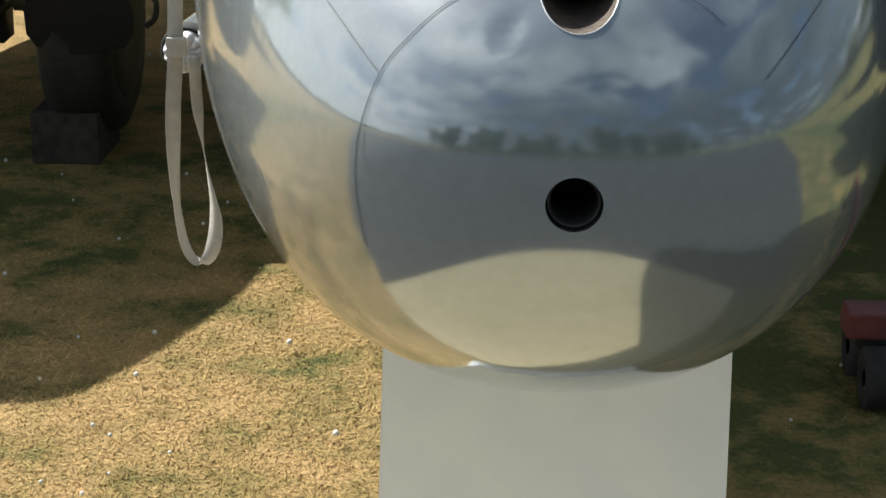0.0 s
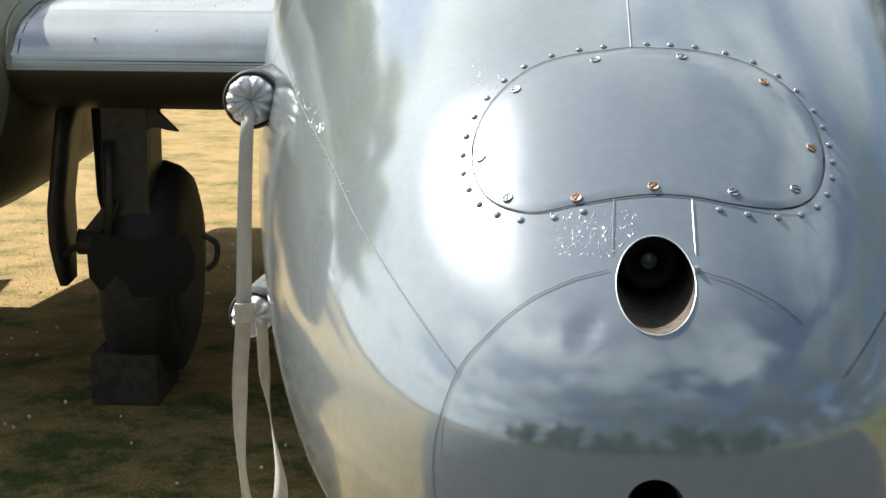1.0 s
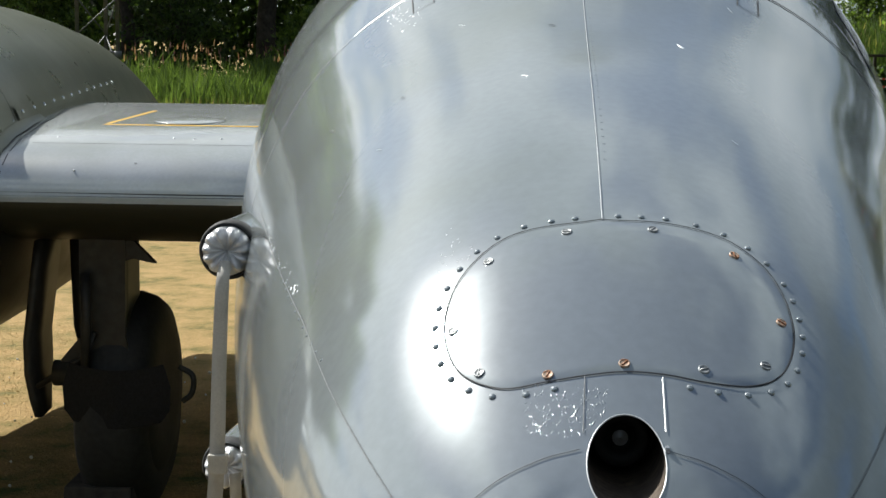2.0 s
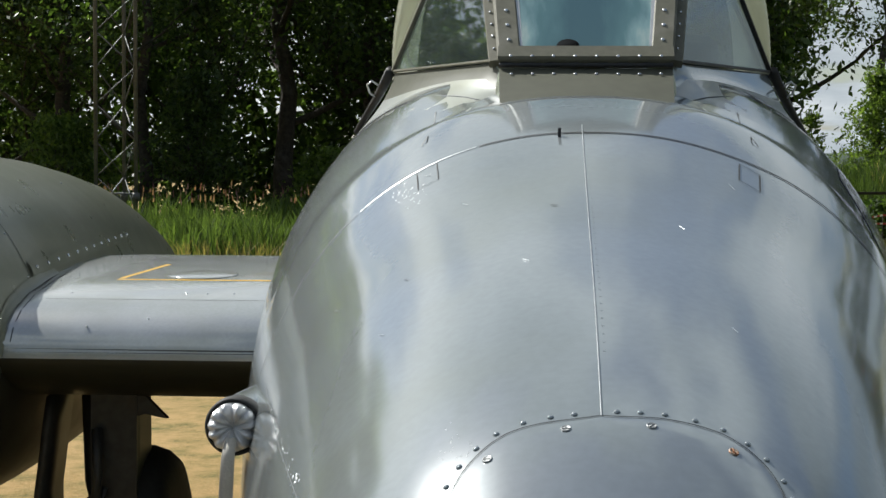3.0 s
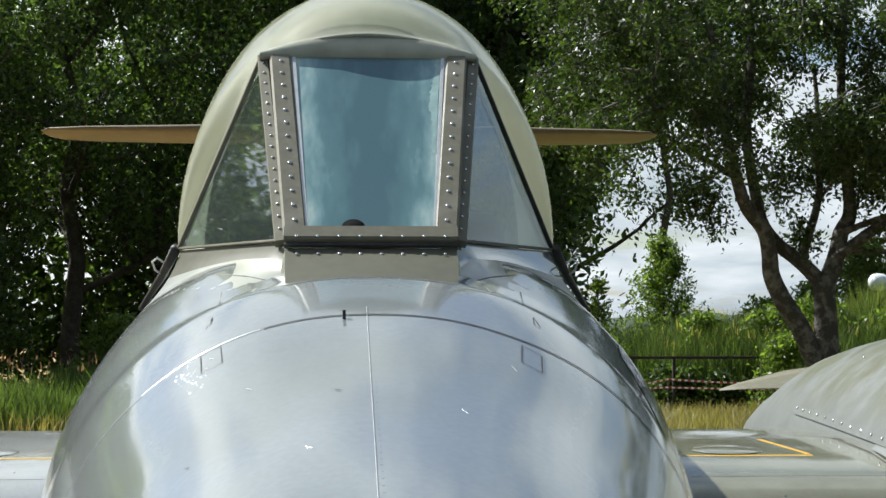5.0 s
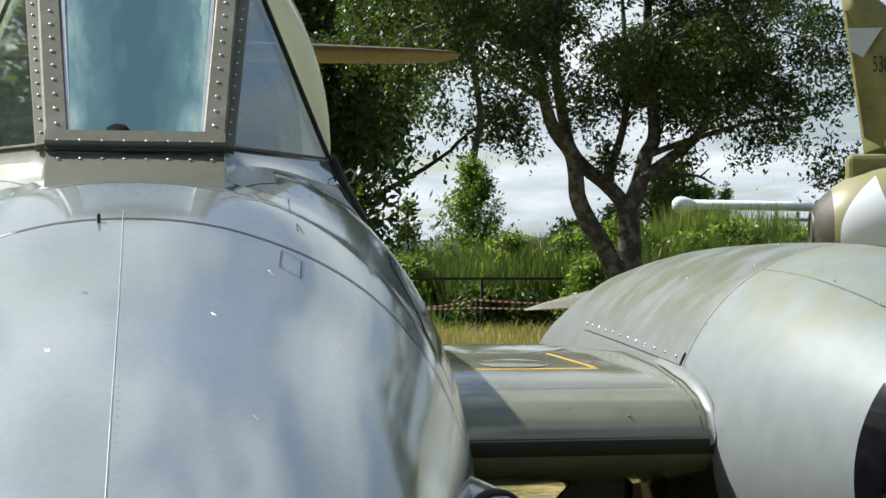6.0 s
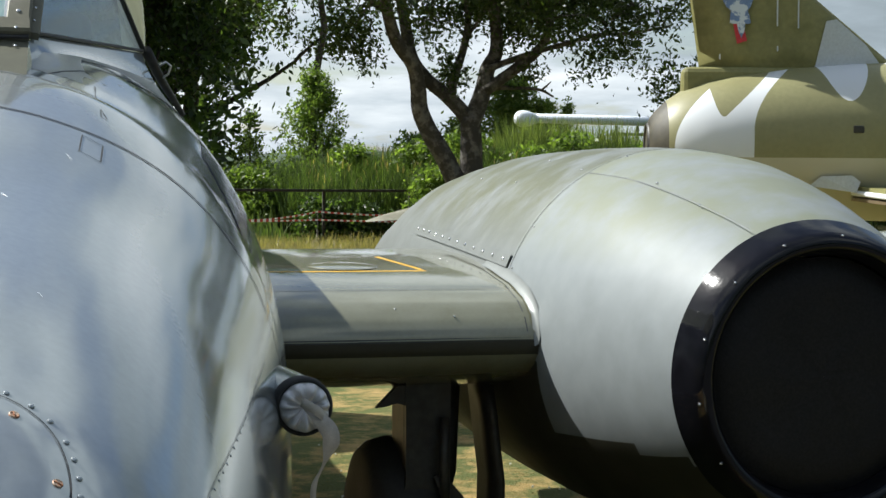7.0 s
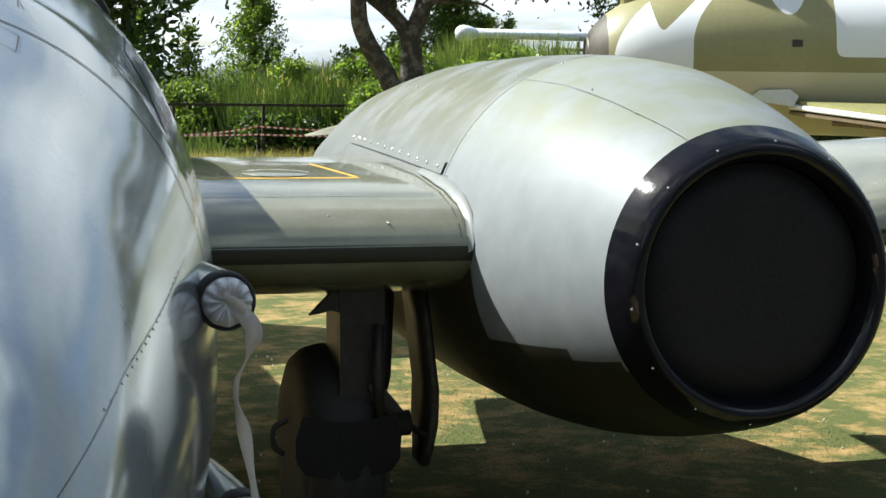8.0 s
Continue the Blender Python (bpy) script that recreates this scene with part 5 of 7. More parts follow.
for s in (-1, 1):
    wing(s)
    nacelle(s)
    tail_rings = [[Vector((s * x, 11.4 + le + c * ch, 3.385 + t * th)) for c, t in ((0, 0), (0.06, 0.5), (0.3, 1.0), (0.65, 0.7), (1, 0), (0.65, -0.7), (0.3, -1.0), (0.06, -0.5))] for x, le, ch, th in ((0.02, -0.05, 1.25, 0.066), (1.1, 0.0, 1.1, 0.062), (2.0, 0.06, 0.92, 0.038), (2.28, 0.12, 0.75, 0.022), (2.36, 0.25, 0.4, 0.008))]
    piece("tailplane", *loft(tail_rings, caps=True), TAIL_BROWN, jet, "slim tapered tailplane")
fin_rings = [[Vector((t * th, y0 + c * ch, z)) for c, t in ((0, 0), (0.1, 0.6), (0.35, 1), (1, 0), (0.35, -1), (0.1, -0.6))] for z, y0, ch, th in ((2.2, 10.2, 2.4, 0.10), (2.9, 10.8, 2.0, 0.09), (3.5, 11.2, 1.6, 0.07), (4.1, 11.55, 1.2, 0.05), (4.3, 11.85, 0.7, 0.02))]
piece("fin", *loft(fin_rings, caps=True), WING_SILVER, jet)


# ------------------------------------------------------------------ undercarriage
def main_gear(s):
    leg = part("undercarriage_leg", box((s * 1.53 - 0.075, 4.36, 0.42), (s * 1.53 + 0.075, 4.58, 1.06), 0.03, 3), DARK_METAL, jet, "dark metal main undercarriage leg")
    shy = 0.05 if s < 0 else 0.02
    piece("leg_fairing", *slab([(s * 1.447, 4.33, 1.06), (s * 1.605, 4.33, 1.06), (s * 1.605, 4.33, 0.70), (s * 1.672, 4.33, 0.62), (s * 1.665, 4.34, 0.48), (s * 1.43, 4.34, 0.48), (s * 1.432, 4.33, 0.62), (s * 1.450, 4.33, 0.70)], 0.02), DARK_METAL, leg, smooth=False)
    piece("oleo_strut", *tube([(s * 1.665, 4.56, 1.06), (s * 1.655, 4.56, 0.70), (s * 1.60, 4.55, 0.45)], [0.040, 0.038, 0.030], 12), DARK_METAL, leg)
    piece("axle", *tube([(s * 1.70, 4.34, 0.57), (s * 1.42, 4.34, 0.57)], 0.045, 14), DARK_METAL, leg)
    piece("brace", *tube([(s * 1.76, 4.34, 0.52), (s * 1.58, 4.30, 0.64), (s * 1.55, 4.30, 0.72)], 0.011, 8), DARK_METAL, leg)
    piece("torque_link", *tube([(s * 1.58, 4.30, 0.92), (s * 1.57, 4.27, 0.78), (s * 1.58, 4.28, 0.58)], 0.018, 8), DARK_METAL, leg)
    piece("brake_pipe", *tube(smooth_path([(s * 1.52, 4.31, 0.60), (s * 1.46, 4.28, 0.50), (s * 1.38, 4.30, 0.47), (s * 1.30, 4.34, 0.47)], 5), 0.007, 6), RUBBER, leg)
    # curved outer door
    rows = []
    for z, y, bow in ((1.02, 4.36, 0.0), (0.92, 4.34, 0.008), (0.80, 4.33, 0.020), (0.68, 4.33, 0.036), (0.56, 4.33, 0.034), (0.47, 4.34, 0.020), (0.41, 4.35, 0.006)):
        d = 0.30 if z > 0.55 else 0.30 - (0.55 - z) * 1.0
        rows.append([Vector((s * (1.745 + bow), y, z)), Vector((s * (1.770 + bow), y, z)), Vector((s * (1.775 + bow), y + d, z)), Vector((s * (1.755 + bow), y + d, z))])
    piece("undercarriage_door", *loft(rows, caps=True), DARK_METAL, jet, "curved grey undercarriage door")
    # mudguard-like inner wheel cover
    disc = [[Vector((s * x, 4.60 + r * math.cos(a), 0.47 + r * math.sin(a))) for a in [2 * math.pi * k / 40 for k in range(40)]] for x, r in ((1.328 + shy, 0.05), (1.316 + shy, 0.18), (1.318 + shy, 0.25), (1.335 + shy, 0.30), (1.37 + shy, 0.33), (1.44 + shy / 2, 0.345), (1.52, 0.345), (1.60, 0.325), (1.63, 0.28))]
    wheel = piece("wheel", *loft(disc, caps=True), RUBBER, jet, "black covered main wheel")
    tyre = lathe([(-0.12, 0.20), (-0.13, 0.27), (-0.105, 0.33), (-0.05, 0.355), (0.05, 0.355), (0.105, 0.33), (0.13, 0.27), (0.12, 0.20)], (s * (1.457 + shy), 4.60, 0.395), (1, 0, 0), 48)
    piece("tyre", *tyre, RUBBER, wheel, "black rubber tyre")
    piece("hub", *lathe([(-0.13, 0.001), (-0.13, 0.2), (0.13, 0.2), (0.13, 0.001)], (s * (1.475 + shy), 4.60, 0.395), (1, 0, 0), 32), DARK_METAL, wheel)
    skirt = [[Vector((s * (1.47 + w * dx), 4.24 + abs(dx) * 0.03, z + 0.02 * dx * dx)) for dx in [-1 + 2 * k / 10 for k in range(11)]] for z, w in ((0.60, 0.16), (0.52, 0.185), (0.44, 0.18), (0.40, 0.15))]
    piece("wheel_skirt", *loft(skirt, closed=False), BLACK_CLOTH, wheel, "black cloth hanging over the tyre")
    piece("handle", *tube(smooth_path([(s * 1.272, 4.34, 0.60), (s * 1.225, 4.34, 0.57), (s * 1.228, 4.34, 0.51), (s * 1.26, 4.34, 0.48)], 5), 0.010, 8), DARK_METAL, wheel)
    piece("jacking_hook", *slab([(s * 1.48, 4.34, 1.03), (s * 1.42, 4.34, 1.03), (s * 1.345, 4.34, 0.955), (s * 1.38, 4.34, 0.960), (s * 1.42, 4.34, 0.970), (s * 1.48, 4.34, 0.95)], 0.03), DARK_METAL, jet, smooth=False)


for s in (-1, 1):
    main_gear(s)
    block = part("wheel_block", box((s * 1.55 - 0.118, 4.30, 0.0), (s * 1.55 + 0.118, 4.62, 0.18), 0.008), TIMBER)
    tagged(block, "dark timber block under the main wheel", "block", "blocks under the wheels")
tail_prop = thing("tail_trestle", "steel trestle under the rear fuselage", "trestle")
for sx in (-0.3, 0.3):
    piece("trestle_leg", *tube([(sx * 2, 9.0, 0.0), (sx * 0.4, 9.0, 1.27)], 0.03, 8), DARK_METAL, tail_prop)

# ------------------------------------------------------------------ support under the nose
def pedestal():
    """A box of painted plates, their upper edges cut to the nose."""
    top = thing("nose_pedestal", "white painted pedestal cradling the aircraft's nose", "pedestal")
    def under(x, y):
        a, zt, zb, zm = section(y)
        return zm - (zm - zb) * max(1 - abs(x / a) ** SQUARE, 0) ** (1 / SQUARE) + 0.004
    def plate(name, points, thick, label=""):
        """An upright plate: points along its outer foot line, thick towards its inside."""
        rings = []
        for (x, y), (ix, iy) in points:
            out, inn = Vector((x, y, 0)), Vector((ix, iy, 0))
            d = (inn - out).normalized() * thick
            zo = under(x, y)
            foot = Vector((0.055 * x * 1.8, 0, 0))
            rings.append([out + foot, Vector((x, y, zo - 0.003)), Vector((x, y, zo)) + d * 0.25, Vector((x, y, zo)) + d, out + foot + d])
        return piece(name, *loft(rings, caps=True), PEDESTAL_PAINT, top, label, smooth=False)
    xs = [-0.207 + 0.472 * k / 24 for k in range(25)]
    plate("front_plate", [((x, 0.90), (x, 1.0)) for x in xs], 0.012, "bluish-white painted front plate")
    plate("back_plate", [((x, 1.30), (x, 1.2)) for x in xs], 0.012)
    for x in (-0.2075, 0.2655):
        plate("side_plate", [((x, 0.913 + 0.374 * k / 8), (x * 0.5, 0.913 + 0.374 * k / 8)) for k in range(9)], 0.012)
    part("foot_plate", box((-0.25, 0.86, 0.0), (0.31, 1.34, 0.016), 0.004), PEDESTAL_PAINT, top)


pedestal()


# ------------------------------------------------------------------ gun ports and their covers
def ribbon(points, sides, width, thick=0.0016):
    """A strap along points; sides give the way across it at each point."""
    rings = []
    for i, p in enumerate(points):
        d = (points[min(i + 1, len(points) - 1)] - points[max(i - 1, 0)]).normalized()
        w = (sides[i] - d * sides[i].dot(d)).normalized()
        n = d.cross(w).normalized() * thick / 2
        w = w * (width[i] if hasattr(width, "__len__") else width) / 2
        rings.append([p - w - n, p + w - n, p + w + n, p - w + n])
    return loft(rings, caps=True)


def gun_port(s, x, z, r, length, lower):
    c = Vector((s * x, 1.235, z))
    rings = []
    for k in range(14):
        t = k / 13
        y = 1.225 + length * t
        rr = r * (1 - t ** 1.5 * 0.6)
        inn = t * 0.012
        rings.append(circle((s * (x - inn), y, z + 0.02 * t), (1, 0, 0), (0, 0, 1), rr * 0.90, rr * (0.98 - 0.2 * t), n=28))
    fair = piece("gun_fairing", *loft(rings), SILVER, jet, "bulged silver fairing round a gun port")
    piece("port_ring", *lathe([(0.03, r * 0.80), (-0.006, r * 0.83), (-0.012, r * 0.92), (-0.006, r * 1.02), (0.012, r * 1.035), (0.03, r * 1.0)], c, (0, 1, 0), 36), RUBBER, fair, "black sealing ring of the gun port")
    cover_ob = thing("gun_port_cover", "wrinkled silver cloth plug in a gun port with cream webbing strap", "cover", "covers in the gun ports")
    rng = random.Random(5 + (s > 0) * 3 + lower)
    pl = []
    folds = 11
    for rr, dy in ((0.001, -0.012), (0.22, -0.018), (0.45, -0.026), (0.68, -0.028), (0.84, -0.018), (0.90, 0.004), (0.86, 0.04)):
        pl.append([c + Vector((math.cos(a) * r * rr, dy * (1 + 0.35 * math.sin(folds * a + 1.2 * math.sin(2 * a)) * min(rr * 1.5, 1)) + rng.uniform(-0.001, 0.001), math.sin(a) * r * rr)) for a in [2 * math.pi * k / 48 for k in range(48)]])
    piece("plug", *loft(pl), BUNG, cover_ob, "gathered silver cloth plug")
    return c, cover_ob


for s in (-1, 1):
    c, ob = gun_port(s, 0.530 if s < 0 else 0.541, 1.407 if s < 0 else 1.402, 0.043, 0.36, 0)
    gun_port(s, 0.534 if s < 0 else 0.566, 1.078, 0.037, 0.30, 1)
    across = Vector((1, 0.15, 0))
    if s < 0:
        down = smooth_path([(-0.548, 1.198, 1.395), (-0.549, 1.175, 1.36), (-0.553, 1.17, 1.25), (-0.557, 1.165, 1.09), (-0.565, 1.17, 0.99), (-0.566, 1.175, 0.87), (-0.556, 1.18, 0.785), (-0.535, 1.18, 0.757), (-0.515, 1.18, 0.775), (-0.508, 1.185, 0.83), (-0.522, 1.19, 0.92), (-0.532, 1.195, 1.0), (-0.535, 1.195, 1.075)], 5)
        turn = [float(np.interp(k / 5, (0, 4, 5.2, 7, 8.5, 10, 11, 12), (0.15, 0.15, 0.9, 0.3, -0.3, -1.3, -2.3, -2.6))) for k in range(len(down))]
        twist = [Vector((math.cos(a), math.sin(a), 0.05)) for a in turn]
        widths = [float(np.interp(k / 5, (0, 1, 3, 4.2, 5.2, 6, 7, 8.2, 9, 10, 10.8, 12), (0.016, 0.020, 0.023, 0.023, 0.013, 0.015, 0.014, 0.024, 0.025, 0.007, 0.021, 0.018))) for k in range(len(down))]
        piece("strap", *ribbon([p + Vector((0.020, 0, 0)) for p in down], twist, widths), WEBBING, ob, "cream webbing strap hanging in a loop")
        part("strap_buckle", box((-0.549, 1.155, 1.083), (-0.521, 1.172, 1.112), 0.002), WEBBING, ob)
    else:
        down = smooth_path([(0.538, 1.196, 1.408), (0.554, 1.172, 1.392), (0.570, 1.166, 1.368), (0.566, 1.170, 1.340), (0.558, 1.175, 1.318), (0.548, 1.178, 1.296), (0.546, 1.180, 1.272), (0.549, 1.180, 1.252), (0.557, 1.178, 1.222), (0.566, 1.176, 1.170), (0.574, 1.176, 1.115), (0.578, 1.18, 1.04), (0.566, 1.18, 0.96), (0.552, 1.185, 0.93), (0.545, 1.19, 0.98), (0.545, 1.195, 1.05)], 5)
        twist = [Vector((1, 0.1, 0.35)) if k < 12 else Vector((math.cos(1.1 * math.sin((k - 12) * 0.22)), math.sin(1.1 * math.sin((k - 12) * 0.22)), 0.0)) for k in range(len(down))]
        widths = [float(np.interp(k / 5, (0, 1.5, 2.5, 3.5, 4.5, 6.5, 8, 9.5, 15), (0.012, 0.026, 0.025, 0.016, 0.008, 0.009, 0.020, 0.026, 0.024))) for k in range(len(down))]
        piece("strap", *ribbon(down, twist, widths), WEBBING, ob, "twisted cream webbing strap")
        knot = smooth_path([(0.53, 1.185, 1.415), (0.548, 1.165, 1.405), (0.566, 1.180, 1.39)], 5)
        piece("strap_tie", *ribbon(knot, [Vector((0, 0, 1))] * len(knot), 0.014), WEBBING, ob)


# ------------------------------------------------------------------ red trolley beside the nose
trolley = thing("ground_trolley", "low faded red steel trolley on black wheels", "trolley")
part("beam", box((0.775, 2.48, 0.145), (2.2, 2.58, 0.212), 0.008), RED_PAINT, trolley, "faded red steel beam")
part("under_frame", box((0.80, 2.49, 0.118), (2.15, 2.57, 0.145), 0.005), DARK_METAL, trolley)
for x, y in ((0.86, 2.42), (2.05, 2.42), (0.86, 2.62), (2.05, 2.62)):
    w = piece("trolley_wheel", *lathe([(-0.05, 0.02), (-0.055, 0.05), (-0.05, 0.075), (0.05, 0.075), (0.055, 0.05), (0.05, 0.02)], (x, y, 0.075), (1, 0, 0), 28), RUBBER, trolley)


# ------------------------------------------------------------------ second jet, side on behind the lawn
def camouflaged_jet():
    top = thing("delta_jet", "grey and green camouflaged delta-winged jet parked side on", "aircraft")
    y0 = 14.0
    # along x: centre height, half height, half width
    st = ((5.955, 2.07, 0.22, 0.22), (5.975, 2.07, 0.27, 0.27), (6.02, 2.07, 0.33, 0.33), (6.12, 2.07, 0.43, 0.42), (6.27, 2.07, 0.53, 0.50), (6.5, 2.08, 0.61, 0.57), (6.78, 2.09, 0.66, 0.61), (7.3, 2.11, 0.71, 0.66), (7.9, 2.12, 0.75, 0.70), (9.0, 2.13, 0.78, 0.74), (10.5, 2.15, 0.78, 0.78), (13.0, 2.15, 0.75, 0.80), (15.5, 2.15, 0.64, 0.60), (18.0, 2.05, 0.42, 0.42), (20.0, 1.98, 0.16, 0.16), (20.6, 1.97, 0.02, 0.02))
    rings = [circle((x, y0, z), (0, 1, 0), (0, 0, 1), w, h, n=40) for x, z, h, w in st]
    hull = piece("fuselage", *loft(rings, caps=True), CAMO, top, "camouflaged fuselage in grey and green")
    for pl in hull.data.polygons:
        if pl.center.x < 6.10:
            pl.material_index = 1
    hull.data.materials.append(material("scorched_paint", (0.05, 0.045, 0.028), 0.6, 0.1, vary=0.4, grain=9))
    piece("jet_pipe", *lathe([(0.3, 0.15), (0.0, 0.19), (-0.02, 0.20), (-0.025, 0.215), (0.01, 0.225)], (5.96, y0, 2.07), (1, 0, 0), 36), DARK_METAL, top, "dark scorched jet pipe")
    # fin with a swept leading edge
    def fin_at(z):
        return 6.446 - 0.144 * (z - 2.78), 8.10 - 1.2 * (z - 3.025)
    rows = []
    for z in (2.60, 3.0, 3.4, 3.8, 4.2, 4.55):
        te, le = fin_at(z)
        th = 0.085 - 0.025 * (z - 2.6)
        rows.append([Vector((te + (le - te) * c, y0 + th * q, z)) for c, q in ((0, 0), (0.3, 0.7), (0.7, 1), (0.95, 0.5), (1, 0), (0.95, -0.5), (0.7, -1), (0.3, -0.7))])
    fin = piece("fin", *loft(rows, caps=True), PLAIN_GREEN, top, "green swept fin")
    te, le = fin_at(3.1)
    patch = [Vector((7.52, y0 - 0.093, 2.78)), Vector((8.20, y0 - 0.070, 2.80)), Vector((8.02, y0 - 0.058, 3.05)), Vector((7.74, y0 - 0.058, 3.29)), Vector((7.64, y0 - 0.072, 3.27))]
    piece("fin_patch", *slab(patch, 0.006), PALE_GREY, fin, smooth=False)
    part("rudder_housing", box((6.27, y0 - 0.12, 2.50), (7.7, y0 + 0.12, 2.83), 0.09, 4), PLAIN_GREEN, top)
    top_patch = [Vector((6.315, y0 - 0.05, 3.80)), Vector((6.42, y0 - 0.068, 3.74)), Vector((6.60, y0 - 0.068, 4.02)), Vector((6.285, y0 - 0.045, 4.02))]
    piece("fin_patch", *slab(top_patch, 0.006), PALE_GREY, fin, smooth=False)
    # emblem: plain coloured shapes only
    def on_fin(x, z, lift=0.0):
        return Vector((x, y0 - 0.092 + 0.03 * (z - 2.6) * 0.8 - lift, z))
    piece("emblem_bar", *slab([on_fin(6.655, 3.73), on_fin(6.735, 3.71), on_fin(6.885, 3.08), on_fin(6.79, 3.05)], 0.004), material("emblem_red", (0.55, 0.04, 0.05), 0.5), fin, "slanted red bar", smooth=False)
    blob = []
    for k in range(28):
        a = 2 * math.pi * k / 28
        r = 1 + 0.22 * math.sin(7 * a) + 0.12 * math.sin(3 * a)
        blob.append(on_fin(6.80 + 0.115 * r * math.cos(a) - 0.1 * math.sin(a) * 0.3, 3.40 + 0.22 * r * math.sin(a), 0.008))
    piece("emblem_shape", *slab(blob, 0.004), material("emblem_blue", (0.16, 0.24, 0.42), 0.5, stain=(0.6, 0.66, 0.72), stain_scale=9, stain_at=(0.48, 0.52)), fin, "ragged blue and white shape", smooth=False)
    txt = bpy.data.curves.new("number", "FONT")
    txt.body, txt.size, txt.extrude = "538", 0.26, 0.002
    tob = new("fin_number", txt)
    tob.matrix_world = pose(6.72, y0 - 0.075, 3.62, 90, 0, 0)
    got = bpy.data.meshes.new_from_object(tob.evaluated_get(bpy.context.evaluated_depsgraph_get()))
    bpy.data.objects.remove(tob)
    got.materials.clear()
    got.materials.append(material("black_stencil", (0.02, 0.02, 0.02), 0.6))
    lettering = adopt(new("fin_number", got), fin, "black stencilled number")
    lettering.matrix_world = pose(6.505, y0 - 0.070, 3.60, 90, 0, 0)
    lettering.scale = (0.42, 0.86, 1.0)
    for x, z, h in ((7.165, 3.22, 0.34), (7.365, 3.20, 0.30), (6.62, 2.90, 0.05), (7.17, 2.98, 0.05)):
        piece("static_mark", *slab([on_fin(x, z, 0.004), on_fin(x + 0.014, z, 0.004), on_fin(x + 0.014, z + h, 0.004), on_fin(x, z + h, 0.004)], 0.003), PALE_GREY, fin, smooth=False)
    # delta wing, thin, with a pale edge; bare metal below has its shade painted in brown
    for sy in (-1, 1):
        tip, root = y0 + sy * 4.1, y0 + sy * 0.35
        upper = [(7.82, root, 1.66), (15.0, root, 1.60), (9.3, tip, 1.52), (8.4, tip, 1.52)]
        piece("wing", *slab([Vector(p) for p in (upper if sy > 0 else upper[::-1])], 0.09), PLAIN_GREEN, top, "thin green delta wing", smooth=False)
        under = [(7.80, root, 1.585), (15.0, root, 1.525), (9.3, tip, 1.455), (8.36, tip, 1.455)]
        piece("wing_underside", *slab([Vector(p) for p in (under if sy > 0 else under[::-1])], 0.03), UNDERSIDE, top, "bare metal underside of the wing", smooth=False)
        piece("wing_edge", *tube([(7.80, root, 1.645), (8.36, tip, 1.505)], 0.026, 8), WHITE_PAINT, top)
        for k in range(3):
            yy = y0 + sy * (1.0 + 1.1 * k)
            piece("elevon_fairing", *tube([(8.1, yy, 1.50), (9.1, yy, 1.47), (9.8, yy, 1.50)], [0.03, 0.06, 0.02], 10), UNDERSIDE, top)
    piece("wing_root_fairing", *slab([(7.40, y0 - 0.60, 1.70), (7.82, y0 - 0.66, 1.64), (7.86, y0 - 0.66, 1.74), (7.78, y0 - 0.66, 1.80), (7.50, y0 - 0.63, 1.79)], 0.03), PALE_GREY, top, smooth=False)
    part("vent", box((7.78, y0 - 0.70, 2.19), (7.88, y0 - 0.66, 2.26), 0.012), DARK_METAL, top)
    for x, y in ((10.8, 12.8), (10.8, 15.2), (16.5, 14.0)):
        piece("gear_leg", *tube([(x, y, 1.6), (x, y, 0.32)], 0.06, 10), DARK_METAL, top)
        piece("wheel", *lathe([(-0.1, 0.1), (-0.11, 0.28), (0, 0.33), (0.11, 0.28), (0.1, 0.1)], (x, y, 0.33), (0, 1, 0), 28), RUBBER, top)
    top.matrix_world = pose(6.27, 14.0, -0.03, 0, 0, -16) @ pose(-6.05, -14.0, 0)
    return top


camouflaged_jet()


def parked_wing():
    """The low grey wing of one more aircraft, its tip showing past the engine."""
    top = thing("grey_wing", "pale grey swept wing tip resting on a low stand", "aircraft wing")
    rings = []
    for x, le, ch, z, th in ((5.56, 23.9, 0.10, 1.02, 0.004), (5.9, 23.7, 0.50, 1.045, 0.012), (6.3, 23.5, 0.95, 1.055, 0.02), (6.8, 23.3, 1.5, 1.06, 0.03), (7.6, 23.0, 2.0, 1.07, 0.04), (8.6, 22.7, 2.4, 1.08, 0.05)):
        rings.append([Vector((x, le + c * ch, z + q * th + 0.165 * c * ch)) for c, q in ((0, 0), (0.06, 0.6), (0.3, 1.0), (0.7, 0.6), (1, 0), (0.7, -0.6), (0.3, -1.0), (0.06, -0.6))])
    piece("wing_panel", *loft(rings, caps=True), OLIVE, top, "pale grey wing skin")
    piece("stand", *tube([(8.2, 23.9, 0.0), (8.2, 23.9, 1.24)], 0.05, 10), DARK_METAL, top, "dark steel stand")


parked_wing()


